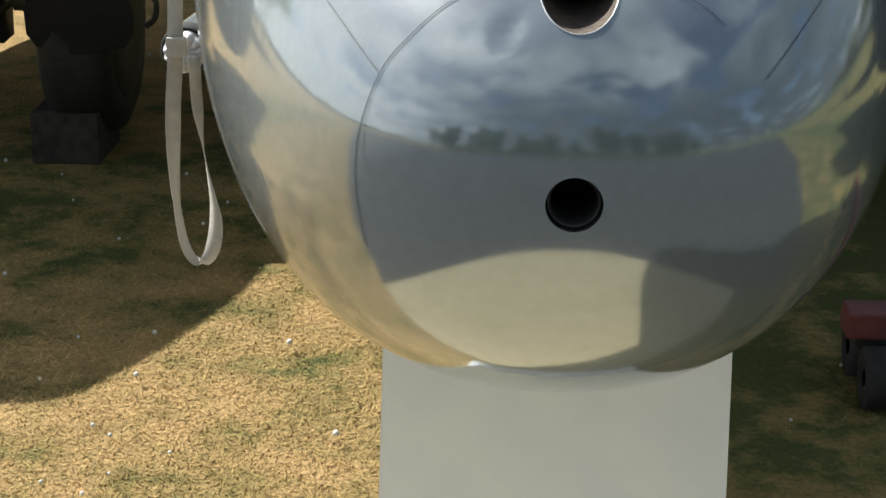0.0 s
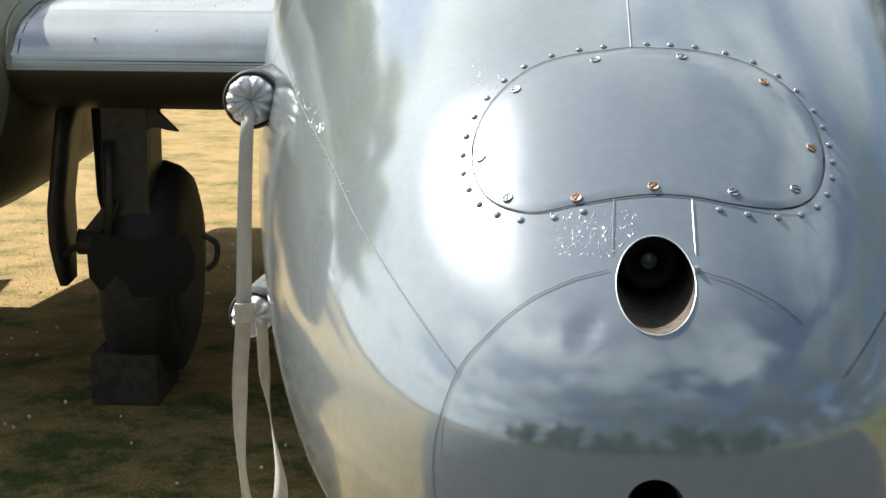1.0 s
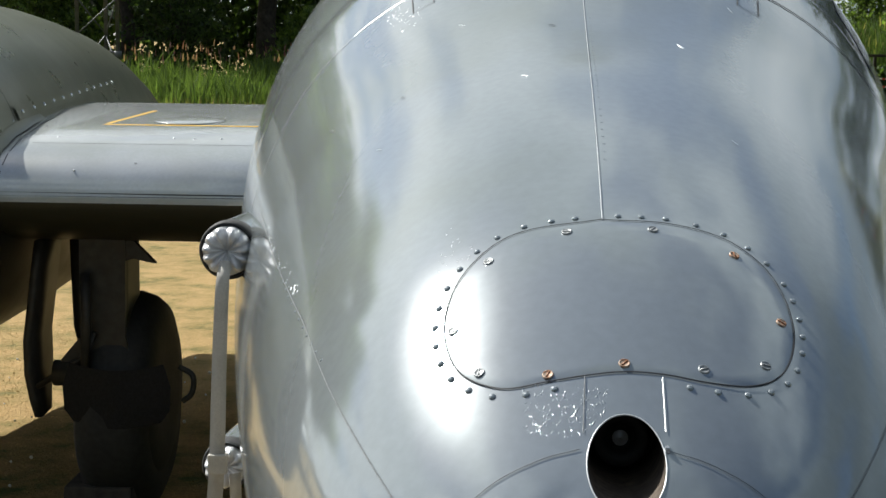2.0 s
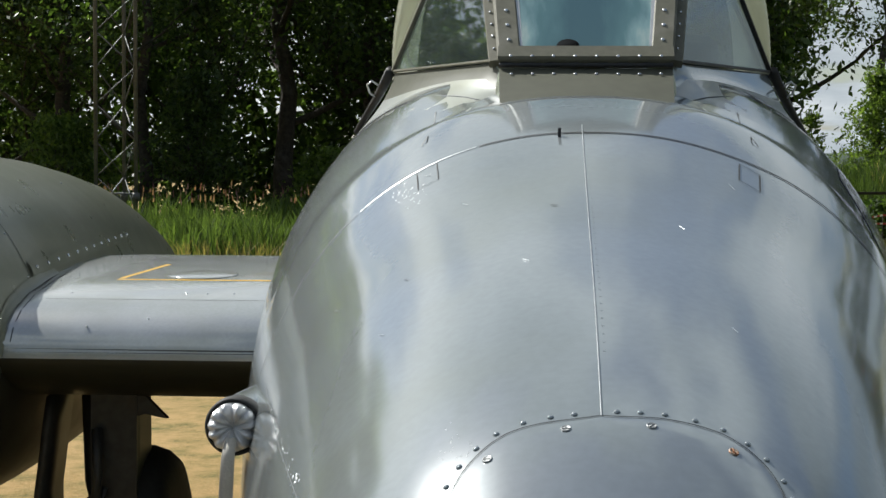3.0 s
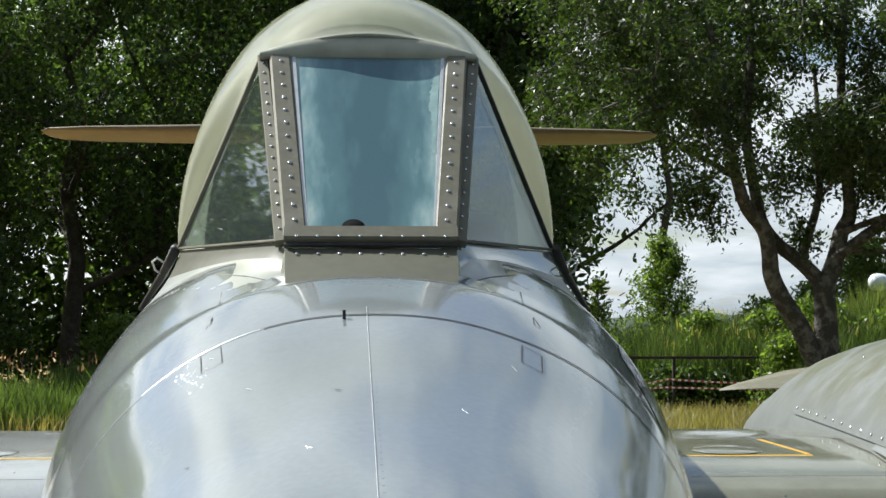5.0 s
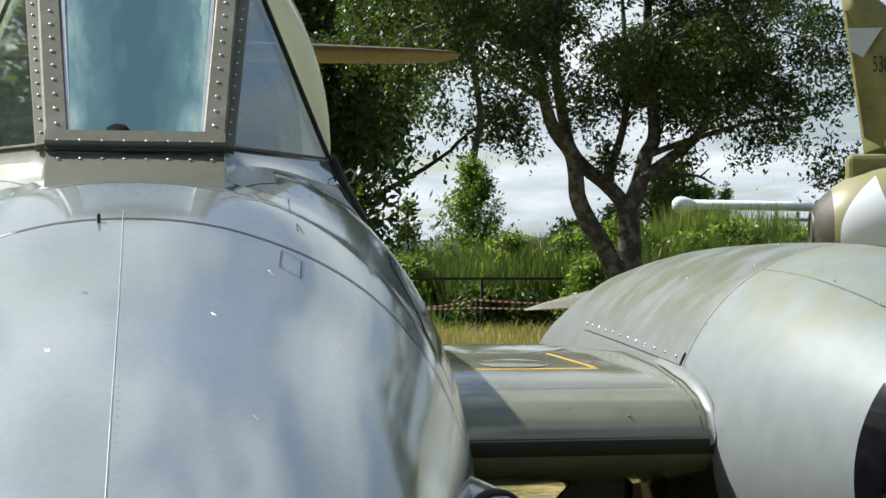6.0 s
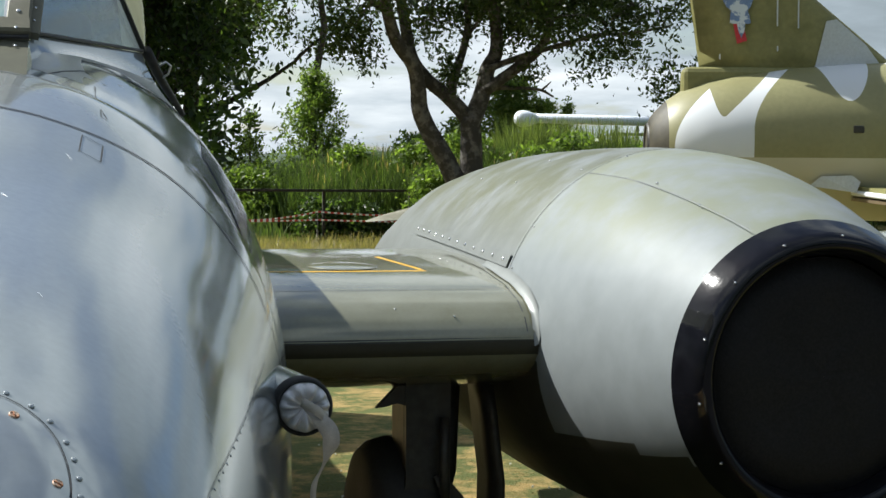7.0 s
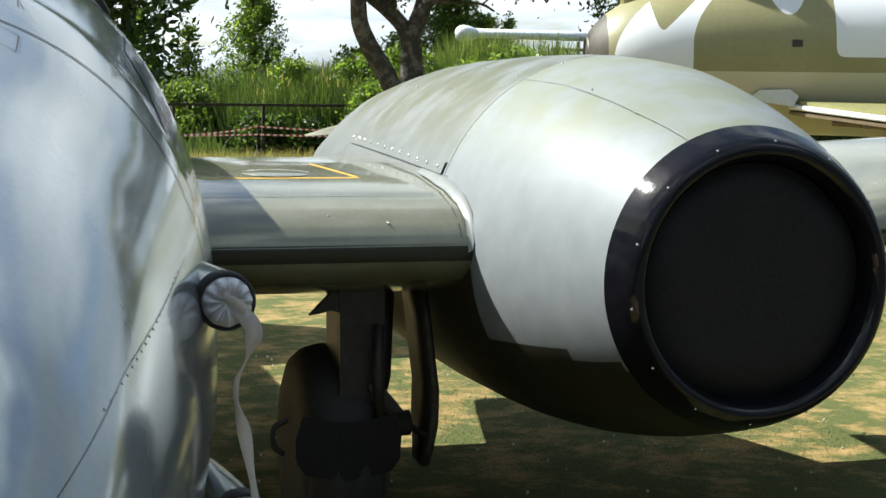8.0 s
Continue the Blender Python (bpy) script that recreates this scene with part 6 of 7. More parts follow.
# ------------------------------------------------------------------ trees and shrubs
def leaf_cloud(name, centres, spread, per, size, mat, seed, hang=0.0):
    """Many small leaves round the ends of twigs."""
    rng = np.random.default_rng(seed)
    c = np.repeat(np.asarray(centres, float), per, 0)
    n = len(c)
    p = c + rng.normal(0, 1, (n, 3)) * np.array([spread, spread, spread * 0.8])
    p[:, 2] -= np.abs(rng.normal(0, 1, n)) * hang
    a = rng.normal(0, 1, (n, 3)); a /= np.linalg.norm(a, axis=1, keepdims=True)
    b = rng.normal(0, 1, (n, 3)); b -= (a * b).sum(1, keepdims=True) * a; b /= np.linalg.norm(b, axis=1, keepdims=True)
    s = (rng.uniform(0.6, 1.25, n) * size)[:, None]
    v = np.stack([p - a * s, p + b * s * 0.45, p + a * s, p - b * s * 0.45], 1).reshape(-1, 3)
    me = bpy.data.meshes.new(name)
    me.vertices.add(len(v)); me.vertices.foreach_set("co", v.ravel())
    me.loops.add(4 * n); me.loops.foreach_set("vertex_index", np.arange(4 * n))
    me.polygons.add(n); me.polygons.foreach_set("loop_start", np.arange(n) * 4); me.polygons.foreach_set("loop_total", np.full(n, 4))
    me.update(calc_edges=True)
    me.materials.append(mat)
    return me


def grow(rng, start, way, length, radius, depth, tubes, ends, bend=0.25, up=0.15):
    """Limbs that fork, taper and curve; twig ends are kept for leaves."""
    pts, rad, p, d = [Vector(start)], [radius], Vector(start), Vector(way).normalized()
    for k in range(5):
        d = (d + Vector((rng.gauss(0, bend), rng.gauss(0, bend), rng.gauss(0, bend) + up)) * 0.5).normalized()
        p = p + d * length / 5
        pts.append(p.copy()); rad.append(radius * (1 - 0.13 * (k + 1)))
        if depth <= 1:
            ends.append(p.copy())
    tubes.append(tube(pts, rad, 7 if depth > 1 else 4, caps=False))
    if depth > 0:
        for k in range(3 if depth > 1 else 4):
            at = pts[2 + (k * 2) % 4]
            side = Vector((rng.gauss(0, 1), rng.gauss(0, 1), rng.uniform(-0.1, 0.8))).normalized()
            grow(rng, at, (d * 0.5 + side).normalized(), length * rng.uniform(0.5, 0.72), radius * 0.5, depth - 1, tubes, ends, bend, up)


def tree(name, label, height, trunk, seed, leaf, per, size, spread, mat=None, crown_from=0.22, hang=0.0, limbs=9, category="tree", slim=1.0):
    rng = random.Random(seed)
    tubes, ends = [], []
    lean = [Vector((0, 0, -0.1))]
    for k in range(1, 8):
        lean.append(Vector((rng.gauss(0, 0.06) * k, rng.gauss(0, 0.06) * k, height * 0.92 * k / 7)))
    tubes.append(tube(lean, [trunk * 1.25] + [trunk * (1 - 0.12 * k) for k in range(1, 8)], 10))
    for k in range(limbs):
        t = crown_from + (0.95 - crown_from) * k / (limbs - 1)
        i = min(int(t * 7), 6)
        at = lean[i].lerp(lean[i + 1], t * 7 - i)
        a = k * 2.4 + rng.uniform(-0.4, 0.4)
        reach = slim * height * (0.30 * (1 - 0.55 * t) + 0.04)
        grow(rng, at, (math.cos(a), math.sin(a), 0.35), reach, trunk * 0.42 * (1 - 0.5 * t), 2, tubes, ends)
    top = thing(name, label, category)
    piece("trunk", *joined(*tubes), mat or BARK, top)
    adopt(new("crown", leaf_cloud("crown", ends, spread, per, size, leaf, seed, hang)), top)
    return top


wood_a = tree("tree", "tall dark broadleaf tree in a row behind the lawn", 15.0, 0.30, 11, LEAF_DARK, 42, 0.098, 0.44)
wood_b = tree("tree", "tall dark broadleaf tree with lower boughs", 13.5, 0.26, 23, LEAF_DARK, 42, 0.098, 0.44, crown_from=0.12)
wood_c = tree("tree", "slender dark tree among others", 14.0, 0.20, 37, LEAF_DARK, 30, 0.092, 0.40, crown_from=0.10, limbs=10)
wood_d = tree("tree", "tall dark tree with a bare lower trunk", 15.0, 0.16, 91, LEAF_DARK, 42, 0.098, 0.44, crown_from=0.52, limbs=10)
wood_d.location, wood_d.scale = (9.9, 52.0, 0), (1.08, 1.08, 1.08)
tagged(wood_d, group="trees behind the lawn")
wood_far = tree("tree", "broad dark tree added behind the camera for reflections", 14.0, 0.28, 47, LEAF_DARK, 9, 0.26, 0.50)
wood_far.location = (-66, -46, 0)
rng = random.Random(4)
wood_a.location, wood_b.location, wood_c.location = (-7.5, 45.5, 0), (-16.5, 46.0, 0), (-10.8, 43.0, 0)
for w in (wood_a, wood_b, wood_c):
    tagged(w, group="trees behind the lawn")
for k, (x, y) in enumerate([(-24, 47), (-20.5, 45), (-13.5, 44.5), (-5.2, 47.5), (-2.0, 50.5), (0.8, 60), (4.2, 60.5), (7.2, 63.0), (-18, 52), (-11.8, 53), (-6, 54), (-1.0, 53), (4.4, 70), (5.2, 58.5), (2.0, 59.0)]):
    src = wood_b if y in (58.5, 59.0) else (wood_a, wood_b, wood_a, wood_c, wood_b)[k % 5]
    copy_thing(src, Matrix.LocRotScale((x, y, 0), Euler((0, 0, rng.uniform(0, 6.3))), None)).scale = Vector((1, 1, 1)) * rng.uniform(0.9, 1.15) * (1.3 if y > 58 else 1.0)
# unseen trees, added at the side and behind the camera to be mirrored in the nose
# lighter leaf colour stands in for sunlight on these trees
wood_side = tree("tree", "light-leaved broadleaf tree added out of view for reflections", 12.5, 0.25, 49, LEAF_LIGHT, 22, 0.15, 0.46)
wood_side.location = (-17.5, 30, 0)
for x, y in ((-18.5, 25), (-21.5, 27.5), (-24.5, 26), (-23.0, 22)):
    copy_thing(wood_side, Matrix.LocRotScale((x, y, 0), Euler((0, 0, rng.uniform(0, 6.3))), None))
for k in range(1, 22):
    copy_thing(wood_far, Matrix.LocRotScale((-66 + 6.2 * k + rng.uniform(-2, 2), -40 - rng.uniform(0, 12), 0), Euler((0, 0, rng.uniform(0, 6.3))), None)).scale = Vector((1, 1, 1)) * rng.uniform(0.7, 1.1)


def thicket():
    """Dense shaded growth that closes the foot of the wood."""
    rngt = np.random.default_rng(61)
    n = 1500
    c = np.stack([rngt.uniform(-30, 7.6, n), rngt.uniform(49, 57, n), rngt.uniform(0.1, 1, n) ** 0.8 * 6.5], -1)
    c[:, 2] *= 0.7 + 0.3 * np.sin(c[:, 0] * 0.9)
    tagged(new("thicket", leaf_cloud("thicket", c, 0.5, 14, 0.20, LEAF_DARK, 62)), "dense shaded thicket at the foot of the wood", "thicket", kind="stuff")
    c = np.stack([rngt.uniform(-34, 8.0, n), rngt.uniform(57, 66, n), rngt.uniform(0.05, 1, n) * 17], -1)
    tagged(new("far_thicket", leaf_cloud("far_thicket", c, 0.8, 11, 0.36, LEAF_DARK, 63)), "dark mass of the wood further back", "thicket", kind="stuff")

    # unseen hedge, added to close a pale gap in the nose's reflection
    n = 1300
    c = np.stack([rngt.uniform(-75, 75, n), rngt.uniform(-70, -62, n), rngt.uniform(0.05, 1, n) * 6], -1)
    tagged(new("far_hedge", leaf_cloud("far_hedge", c, 0.9, 10, 0.5, LEAF_DARK, 64)), "dark hedge added behind the camera for reflections", "hedge", kind="stuff")


thicket()


def birch():
    """An old birch that forks low, with two leaning stems and hanging foliage."""
    top = thing("birch_tree", "old forked birch with rough pale trunk and hanging leaves", "tree")
    ox, oy = 9.35, 31.0
    k = 31.0 / 30.0
    tubes, ends = [], []
    def stem(pts, r0, r1, dy=0.0):
        path = smooth_path([(ox + x * k, oy + dy * i, z) for i, (x, z) in enumerate(pts)], 5)
        n = len(path)
        tubes.append(tube(path, [r0 + (r1 - r0) * i / (n - 1) for i in range(n)], 10))
        return path
    stem([(-0.05, -0.1), (-0.12, 0.7), (-0.35, 1.35), (-0.65, 2.02), (-0.99, 2.57), (-1.19, 3.01), (-1.24, 3.45), (-1.35, 3.87), (-1.68, 4.31), (-1.87, 4.88), (-1.98, 5.38), (-2.11, 5.87), (-2.21, 6.54), (-2.4, 7.8)], 0.23, 0.07, -0.04)
    stem([(-1.95, 5.27), (-1.7, 5.71), (-1.87, 6.21), (-1.98, 6.76), (-2.04, 7.6)], 0.055, 0.03, 0.03)
    stem([(0.05, -0.1), (-0.04, 0.6), (-0.09, 1.24), (-0.12, 1.91), (-0.13, 2.46), (-0.16, 2.9)], 0.30, 0.20)
    stem([(-0.15, 2.75), (-0.34, 3.04), (-0.64, 3.34), (-0.98, 3.62), (-1.25, 4.0), (-1.37, 4.55), (-1.48, 5.27), (-1.53, 5.88), (-1.47, 6.66), (-1.4, 7.33), (-1.45, 8.6)], 0.16, 0.07, 0.04)
    stem([(-0.15, 2.75), (0.04, 3.18), (0.15, 3.51), (0.23, 3.85), (0.4, 4.15), (0.44, 4.46), (0.41, 4.9), (0.39, 5.46), (0.35, 6.35), (0.37, 7.36), (0.5, 8.8)], 0.19, 0.07, 0.05)
    stem([(0.13, 3.4), (0.61, 3.77), (1.11, 4.18), (1.33, 4.58), (1.39, 5.25), (1.44, 5.87), (1.61, 6.6), (1.9, 7.6)], 0.12, 0.04, -0.07)
    stem([(0.22, 3.85), (0.67, 4.04), (1.19, 4.22), (1.71, 4.38), (2.28, 4.55), (2.86, 4.59), (3.7, 4.75)], 0.07, 0.025, -0.10)
    stem([(-0.54, 3.24), (-0.47, 3.62), (-0.31, 4.06), (-0.17, 4.56), (-0.13, 4.99), (-0.22, 5.43), (-0.12, 6.24), (-0.16, 7.2)], 0.10, 0.04, 0.07)
    stem([(-0.17, 4.54), (0.08, 4.9), (0.22, 5.13)], 0.035, 0.02, 0.05)
    stem([(0.09, 3.37), (0.44, 3.48), (0.95, 3.49), (1.35, 3.47), (1.65, 3.34)], 0.055, 0.02, 0.1)
    stem([(1.30, 3.47), (1.47, 3.62)], 0.022, 0.012, 0.0)
    stem([(-1.9, 4.98), (-2.27, 5.21), (-2.66, 5.45), (-3.16, 5.77), (-3.66, 6.07), (-4.3, 6.34)], 0.07, 0.03, 0.06)
    stem([(-1.95, 5.1), (-2.2, 4.95), (-2.42, 4.6), (-2.5, 4.32)], 0.03, 0.012, -0.05)
    rngb = random.Random(9)
    # how low the foliage hangs across the crown
    def hem(x):
        return float(np.interp(x, (-5.2, -2.4, -2.0, -1.0, -0.7, 0.5, 1.2, 1.7, 2.3, 3.4, 4.2, 5.4), (5.3, 5.5, 6.5, 6.3, 5.6, 5.5, 5.0, 4.7, 4.5, 4.1, 3.5, 3.9)))
    clumps = []
    while len(clumps) < 70:
        x, y = rngb.uniform(-5.0, 5.4), rngb.gauss(0, 1.5)
        z = hem(x) + 0.45 + 4.2 * rngb.random() ** 1.15
        if (x < -0.6 and rngb.random() < 0.30) or (x > 1.6 and (rngb.random() < 0.45 or z < 5.0)):
            continue
        clumps.append(Vector((ox + x, oy + y, z)))
    for c in clumps:
        for _ in range(4):
            p = c + Vector((rngb.gauss(0, 0.45), rngb.gauss(0, 0.5), rngb.gauss(0, 0.35)))
            d = Vector((rngb.gauss(0, 1), rngb.gauss(0, 1), rngb.uniform(-0.7, 0.2))).normalized()
            grow(rngb, p, d, rngb.uniform(0.7, 1.4), 0.022, 1, tubes, ends, 0.3, -0.25)
    # sprays that hang clear of the crown
    for x, z, drop in ((-2.55, 4.75, 0.5), (-2.85, 4.65, 0.4), (-2.25, 4.5, 0.45), (-2.4, 5.0, 0.4), (2.35, 4.5, 0.6), (2.75, 4.6, 0.4), (3.2, 4.7, 0.5), (1.9, 4.9, 0.4), (3.8, 4.2, 0.7), (4.2, 3.9, 0.8), (4.5, 4.1, 0.8), (-0.62, 4.2, 0.3), (-0.5, 3.9, 0.25), (-0.75, 5.2, 0.35), (-1.05, 4.9, 0.35), (1.0, 4.1, 0.2), (-0.95, 5.35, 0.3)):
        for k in range(5):
            ends += [Vector((ox + x + rngb.gauss(0, 0.13), oy + rngb.gauss(0, 0.3), z - drop * q)) for q in (0.0, 0.3, 0.6, 1.0)]
    piece("trunk", *joined(*tubes), BIRCH, top)
    adopt(new("crown", leaf_cloud("crown", ends, 0.13, 15, 0.060, LEAF_BIRCH, 77, 0.20)), top)


birch()


def young_tree(height, radius, seed, x, y, z, label, twigs=150, per=26):
    """A slim pyramid of upright twigs set all over with small leaves."""
    rngy = random.Random(seed)
    top = thing("young_poplar", label, "tree", "young trees on the bank")
    tubes, ends = [tube([(0, 0, -0.1), (0.03, 0.02, height * 0.5), (0.0, 0.0, height * 0.97)], [0.05, 0.03, 0.008], 6)], []
    for k in range(twigs):
        h = rngy.uniform(0.06, 0.92)
        a, reach = rngy.uniform(0, 6.283), radius * (1 - h) ** 0.75 * rngy.uniform(0.55, 1.12)
        p0 = Vector((0, 0, h * height))
        p1 = p0 + Vector((math.cos(a) * reach * 0.6, math.sin(a) * reach * 0.6, 0.22 * reach))
        p2 = p0 + Vector((math.cos(a) * reach, math.sin(a) * reach, 0.75 * reach))
        tubes.append(tube([p0, p1, p2], [0.010, 0.006, 0.002], 4, caps=False))
        ends += [p0.lerp(p1, 0.6), p1, p1.lerp(p2, 0.5), p2]
    ends += [Vector((0, 0, height * (0.9 + 0.02 * q))) for q in range(6)]
    piece("trunk", *joined(*tubes), BARK, top)
    adopt(new("crown", leaf_cloud("crown", ends, 0.075, per // 2, 0.055, LEAF_LIGHT, seed)), top)
    top.location = (x, y, z)
    return top


young_tree(4.3, 1.45, 51, 7.75, 40.0, 0.15, "slim young tree with fresh green leaves", 210, 30)
young_tree(3.4, 0.8, 52, 6.35, 41.5, 0.1, "thin pale young tree beside a taller one", 70, 14)
young_tree(3.6, 0.9, 53, 17.6, 49.5, 0.6, "small pointed tree behind the bank", 90, 20)


def shrub(name, label, x, y, z, r, h, leaf, count, seed, size=0.06):
    rngs = np.random.default_rng(seed)
    top = thing(name, label, "shrub", "shrubs on the bank")
    a = rngs.uniform(0, 2 * np.pi, count)
    e = rngs.uniform(0, 1, count) ** 0.5
    hh = rngs.uniform(0.08, 1.0, count)
    k = (1 - 0.55 * hh ** 2) * (0.75 + 0.25 * np.sin(3 * a + seed))
    c = np.stack([r * e * k * np.cos(a), r * e * k * np.sin(a), h * hh], -1)
    stems = [tube([(0, 0, -0.1), (p[0] * 0.4, p[1] * 0.4, p[2] * 0.6), tuple(p)], [0.02, 0.012, 0.004], 4, caps=False) for p in c[:24]]
    piece("stem", *joined(*stems), BARK, top)
    adopt(new("crown", leaf_cloud("crown", c, 0.12, 16, size, leaf, seed)), top)
    top.location = (x, y, z)


shrub("leafy_shrub", "bushy green shrub in front of the bank", 9.15, 33.6, 0.1, 0.75, 1.75, LEAF_LIGHT, 260, 5)
shrub("leafy_shrub", "broad green shrub below the trees", 5.6, 36.5, 0.1, 1.2, 1.7, LEAF_LIGHT, 420, 6)
shrub("leafy_shrub", "dark undergrowth shrub on the bank", 7.2, 38.5, 0.3, 1.3, 1.4, LEAF_DARK, 420, 7)
for x, r, h, count in ((15.6, 1.6, 4.0, 800), (14.1, 1.3, 2.7, 460), (16.6, 1.0, 3.3, 320), (12.6, 1.2, 2.2, 360)):
    shrub("leafy_shrub", "rounded light green shrub behind the bank", x, 49.0, 0.7, r, h, LEAF_LIGHT, count, int(8 * x), 0.08)
for k, (x, y, r, h) in enumerate(((9.6, 36.9, 0.9, 1.5), (11.0, 37.6, 1.1, 1.6), (12.4, 37.0, 1.0, 1.3), (13.8, 37.8, 1.2, 1.5), (8.2, 37.4, 0.9, 1.5), (15.6, 37.5, 1.1, 1.3))):
    shrub("leafy_shrub", "rank green growth on the bank", x, y, float(rise(x, y)) - 0.1, r, h, LEAF_LIGHT, 200, 60 + k, 0.08)
for k, (x, y, r, h) in enumerate(((-12.5, 41, 1.8, 3.0), (-9.2, 41.5, 1.6, 4.2), (-5.6, 42, 1.7, 2.2), (-3.0, 41, 1.5, 2.6), (-15.5, 41, 2.0, 3.0), (1.5, 42, 2.0, 3.2))):
    shrub("leafy_shrub", "shaded undergrowth shrub beneath the trees", x, y, 0.1, r, h, LEAF_DARK if k % 2 else LEAF_LIGHT, 420, 20 + k, 0.08)

for k, (x, r, h) in enumerate(((6.9, 0.9, 1.15), (8.0, 0.7, 1.0), (10.3, 0.8, 1.1), (11.4, 0.9, 1.2), (12.6, 0.8, 1.0))):
    shrub("leafy_shrub", "dark low shrub behind the fence", x, 35.0, 0.0, r, h, LEAF_DARK, 170, 90 + k, 0.07)

# tall growth
def clumped(spots, seed, low=0.45):
    """Height factors that rise and fall in clumps."""
    rng = np.random.default_rng(seed)
    c = rng.uniform(0, 1, (90, 2)) * (np.ptp(spots[:, 0]), np.ptp(spots[:, 1])) + spots[:, :2].min(0)
    d = np.min(np.linalg.norm((spots[:, None, :2] - c[None]) / (0.55, 1.1), axis=2), axis=1)
    return np.clip(1.15 - 0.55 * d, low, 1.1)


weeds = np.concatenate([strewn(-14.0, 0.0, 30.4, 39.5, 24000, 31), strewn(0.0, 6.0, 33.5, 40, 5000, 32)])
blades("tall_weeds", "tall green weeds at the lawn's far edge", "weeds", weeds, 1.20 * clumped(weeds, 61), 0.035, WEED, 0.30, 33)
blades("bank_weeds", "dense tall weeds covering a bank", "weeds", np.concatenate([strewn(6.2, 22, 35.2, 40.5, 42000, 34), strewn(9.0, 20, 34.2, 36.0, 6000, 36)]), 1.5, 0.028, BANK, 0.26, 35)
tall = np.concatenate([strewn(12.4, 16.6, 38.6, 40.8, 9000, 37), strewn(16.4, 19.0, 38.6, 40.8, 3000, 38)])
blades("reed_stand", "tall light green reeds in front of a white boom", "reeds", tall, np.interp(tall[:, 0], (12.4, 15.6, 17.2), (2.3, 2.15, 1.2)), 0.035, REED, 0.16, 39)
blades("meadow_grass", "dry uncut meadow grass", "grass", np.concatenate([strewn(3.0, 12.5, 27.5, 33.2, 15000, 41), strewn(-14.0, 3.0, 29.6, 33.0, 4000, 42)]), 0.55, 0.022, STRAW, 0.35, 43)
heads = strewn(-14.0, 0.0, 34.0, 39.0, 330, 44)
heads[:, 2] += np.random.default_rng(2).uniform(0.75, 1.15, len(heads))
blades("seed_heads", "pinkish seed heads above the weeds", "weeds", heads, 0.20, 0.042, SEED, 0.15, 45)
heads = strewn(7.0, 12.0, 35.8, 39.0, 260, 46)
heads[:, 2] += np.random.default_rng(3).uniform(0.8, 1.2, len(heads))
blades("reed_heads", "dry feathery heads above the bank", "weeds", heads, 0.26, 0.045, STRAW, 0.25, 47)


def clover():
    rngc = np.random.default_rng(8)
    spots = np.concatenate([strewn(-3.2, -0.4, 1.6, 7.5, 170, 51), strewn(0.4, 4.6, 1.8, 9.5, 240, 52)])
    verts, faces = [], []
    for p in spots:
        r = rngc.uniform(0.004, 0.009)
        v, f = loft([circle((p[0], p[1], 0.03 + r * z), (1, 0, 0), (0, 1, 0), r * q, n=6) for z, q in ((-0.8, 0.4), (0, 1.0), (0.8, 0.55))], caps=True)
        b = len(verts)
        verts += v
        faces += [tuple(i + b for i in q) for q in f]
    tagged(piece("clover_flowers", verts, faces, CLOVER), "small white clover flowers in the lawn", "flowers", kind="stuff")


clover()


# ------------------------------------------------------------------ lattice mast
def mast():
    top = thing("lattice_mast", "tall grey triangular lattice mast", "mast")
    feet = [Vector((-9.50, 33.2, 0)), Vector((-8.66, 33.2, 0)), Vector((-9.08, 33.9, 0))]
    for p in feet:
        piece("mast_leg", *tube([p, p + Vector((0, 0, 14))], 0.042, 8), GALVANISED, top)
        piece("leg_flange", *lathe([(1.15, 0.05), (1.15, 0.085), (1.32, 0.085), (1.32, 0.05)], p, (0, 0, 1), 12), GALVANISED, top)
    z, k = 0.9, 0
    while z < 13.2:
        for a, b in ((0, 1), (1, 2), (2, 0)):
            p, q = (feet[a], feet[b]) if (k + a) % 2 else (feet[b], feet[a])
            piece("brace", *tube([p + Vector((0, 0, z)), q + Vector((0, 0, z + 0.75))], 0.014, 5), GALVANISED, top)
        z += 0.75
        k += 1
    for z in (0.95, 1.3):
        for a, b in ((0, 1), (1, 2), (2, 0)):
            piece("girt", *tube([feet[a] + Vector((0, 0, z)), feet[b] + Vector((0, 0, z))], 0.018, 5), GALVANISED, top)


mast()


# ------------------------------------------------------------------ barrier tape, fence, white boom
def tape_run(a, b, sag, parent):
    pts = [Vector(a).lerp(Vector(b), k / 56) - Vector((0, 0, sag * 4 * (k / 56) * (1 - k / 56))) for k in range(57)]
    for mat, off in ((TAPE_RED, 0), (TAPE_WHITE, 1)):
        verts, faces = [], []
        for k in range(off, 56, 2):
            v, f = slab([pts[k] + Vector((0, 0, -0.018)), pts[k + 1] + Vector((0, 0, -0.018)), pts[k + 1] + Vector((0, 0, 0.018)), pts[k] + Vector((0, 0, 0.018))], 0.003)
            b0 = len(verts)
            verts += v
            faces += [tuple(i + b0 for i in q) for q in f]
        tagged(piece("red_stripes" if off == 0 else "white_stripes", verts, faces, mat, parent, smooth=False), kind="stuff")


barrier = thing("barrier_tape", "red and white striped barrier tape on thin posts", "barrier")
posts = [(3.2, 33.2), (6.52, 33.0), (10.2, 32.8), (14.5, 32.6)]
for (x, y) in posts:
    piece("post", *tube([(x, y, 0), (x, y, 0.99)], 0.009, 8), FENCE_WOOD, barrier)
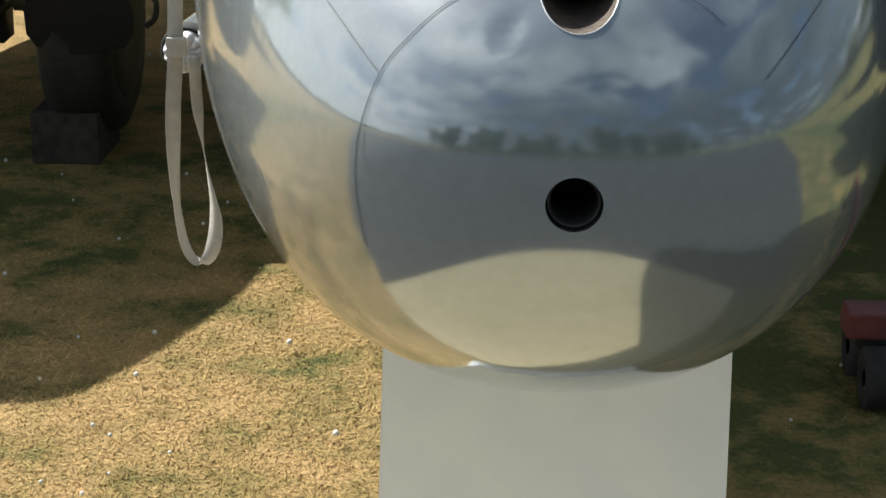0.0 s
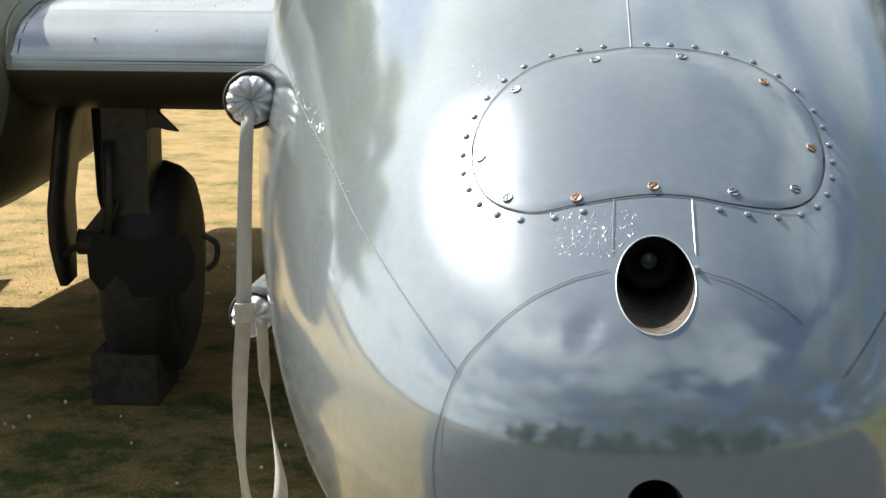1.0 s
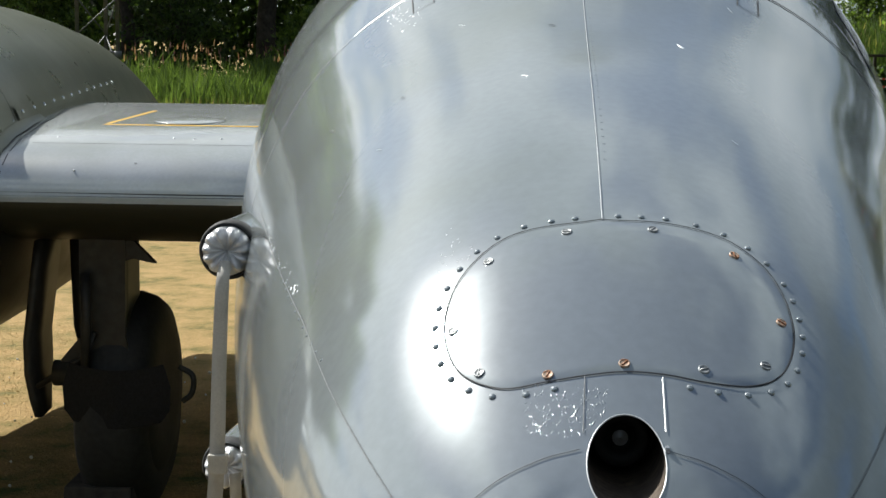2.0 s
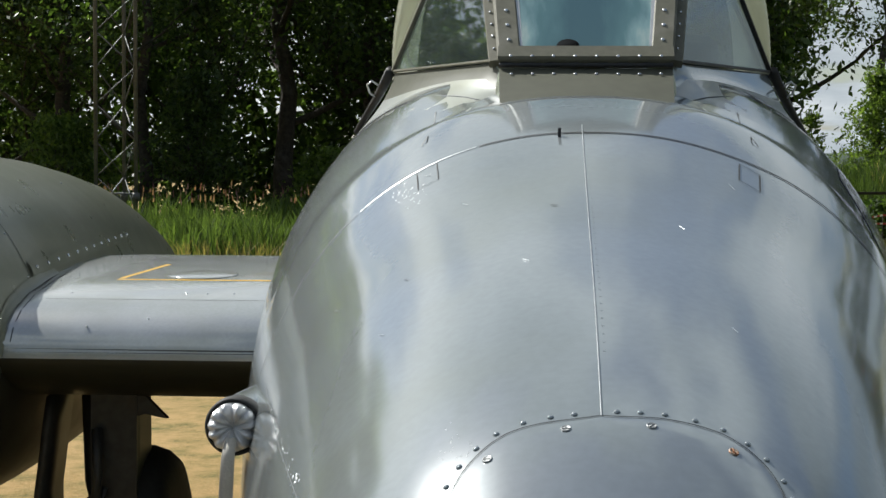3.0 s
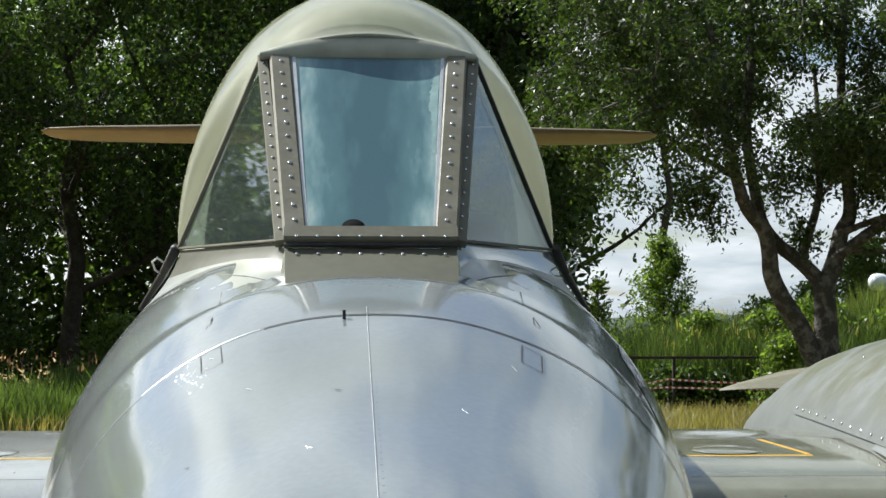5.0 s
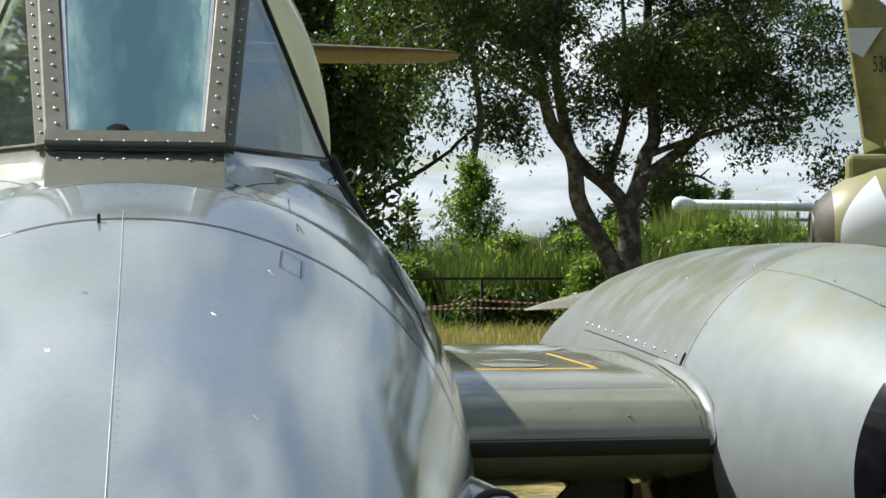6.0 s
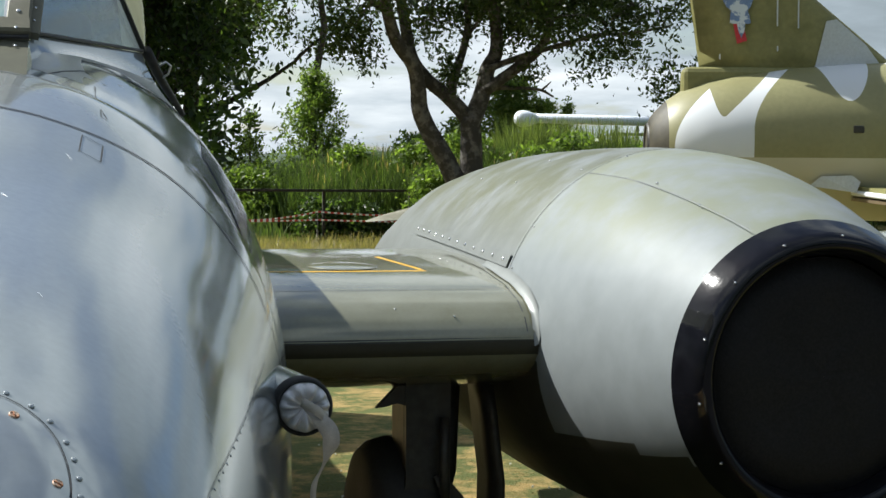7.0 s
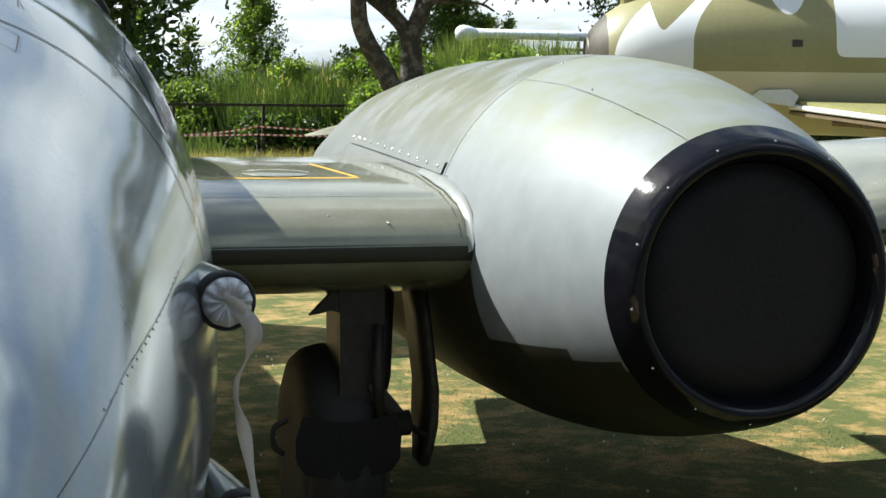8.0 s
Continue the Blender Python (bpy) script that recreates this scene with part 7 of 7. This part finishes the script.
for (xa, ya), (xb, yb) in zip(posts, posts[1:]):
    tape_run((xa, ya - 0.03, 0.97), (xb, yb - 0.03, 0.97), 0.19 if xa < 5 else 0.08, barrier)
    tape_run((xa, ya - 0.03, 0.80), (xb, yb - 0.03, 0.80), 0.03, barrier)

fence = thing("wooden_fence", "dark weathered post and rail fence", "fence")
for k in range(5):
    x = 5.0 + 1.9 * k
    part("fence_post", box((x - 0.03, 34.3, 0), (x + 0.03, 34.38, 1.42), 0.01), FENCE_WOOD, fence)
for z in (1.42,):
    part("fence_rail", box((4.2, 34.24, z - 0.06), (13.5, 34.3, z), 0.01), FENCE_WOOD, fence)

boom = thing("white_boom", "long white tubular boom with a rounded end on a steel stand", "boom")
bx, by = 13.42, 41.2
piece("boom_tube", *tube([(bx, by, 3.25), (bx + 7.4, by, 3.18)], 0.13, 16), WHITE_PAINT, boom, "white painted tube")
piece("boom_cap", *lathe([(-0.15, 0.001), (-0.12, 0.12), (-0.04, 0.20), (0.07, 0.225), (0.20, 0.215), (0.36, 0.165), (0.46, 0.135)], (bx, by, 3.23), (1, 0, 0.0), 24), WHITE_PAINT, boom, "rounded white end cap")
for x in (bx + 2.7, bx + 3.3, bx + 4.0, bx + 6.0):
    piece("stand_leg", *tube([(x, by, 0.0), (x, by, 3.08)], 0.045, 8), GALVANISED, boom)
piece("stand_rail", *tube([(bx + 2.5, by - 0.1, 2.86), (bx + 4.2, by - 0.1, 2.86)], 0.045, 8), GALVANISED, boom)


def far_woods():
    """A low wooded skyline all round, far away."""
    rngw = np.random.default_rng(12)
    n = 360
    verts, faces = [], []
    h = np.convolve(rngw.uniform(3, 9, n + 8), np.ones(4) / 4, "same")[4:n + 4] + rngw.uniform(-0.8, 0.8, n)
    for k in range(n):
        a = 2 * math.pi * k / n
        for r, z in ((300, -0.5), (302, h[k] * 0.6), (308, h[k]), (320, h[k] * 0.5)):
            verts.append((r * math.sin(a), r * math.cos(a), z))
    for k in range(n):
        m = (k + 1) % n
        for j in range(3):
            faces.append((4 * k + j, 4 * m + j, 4 * m + j + 1, 4 * k + j + 1))
    tagged(piece("backdrop", verts, faces, material("distant_foliage", (0.05, 0.075, 0.045), 0.9, vary=0.4, grain=0.15)), "low wooded skyline far away", "woods", kind="structure")


far_woods()
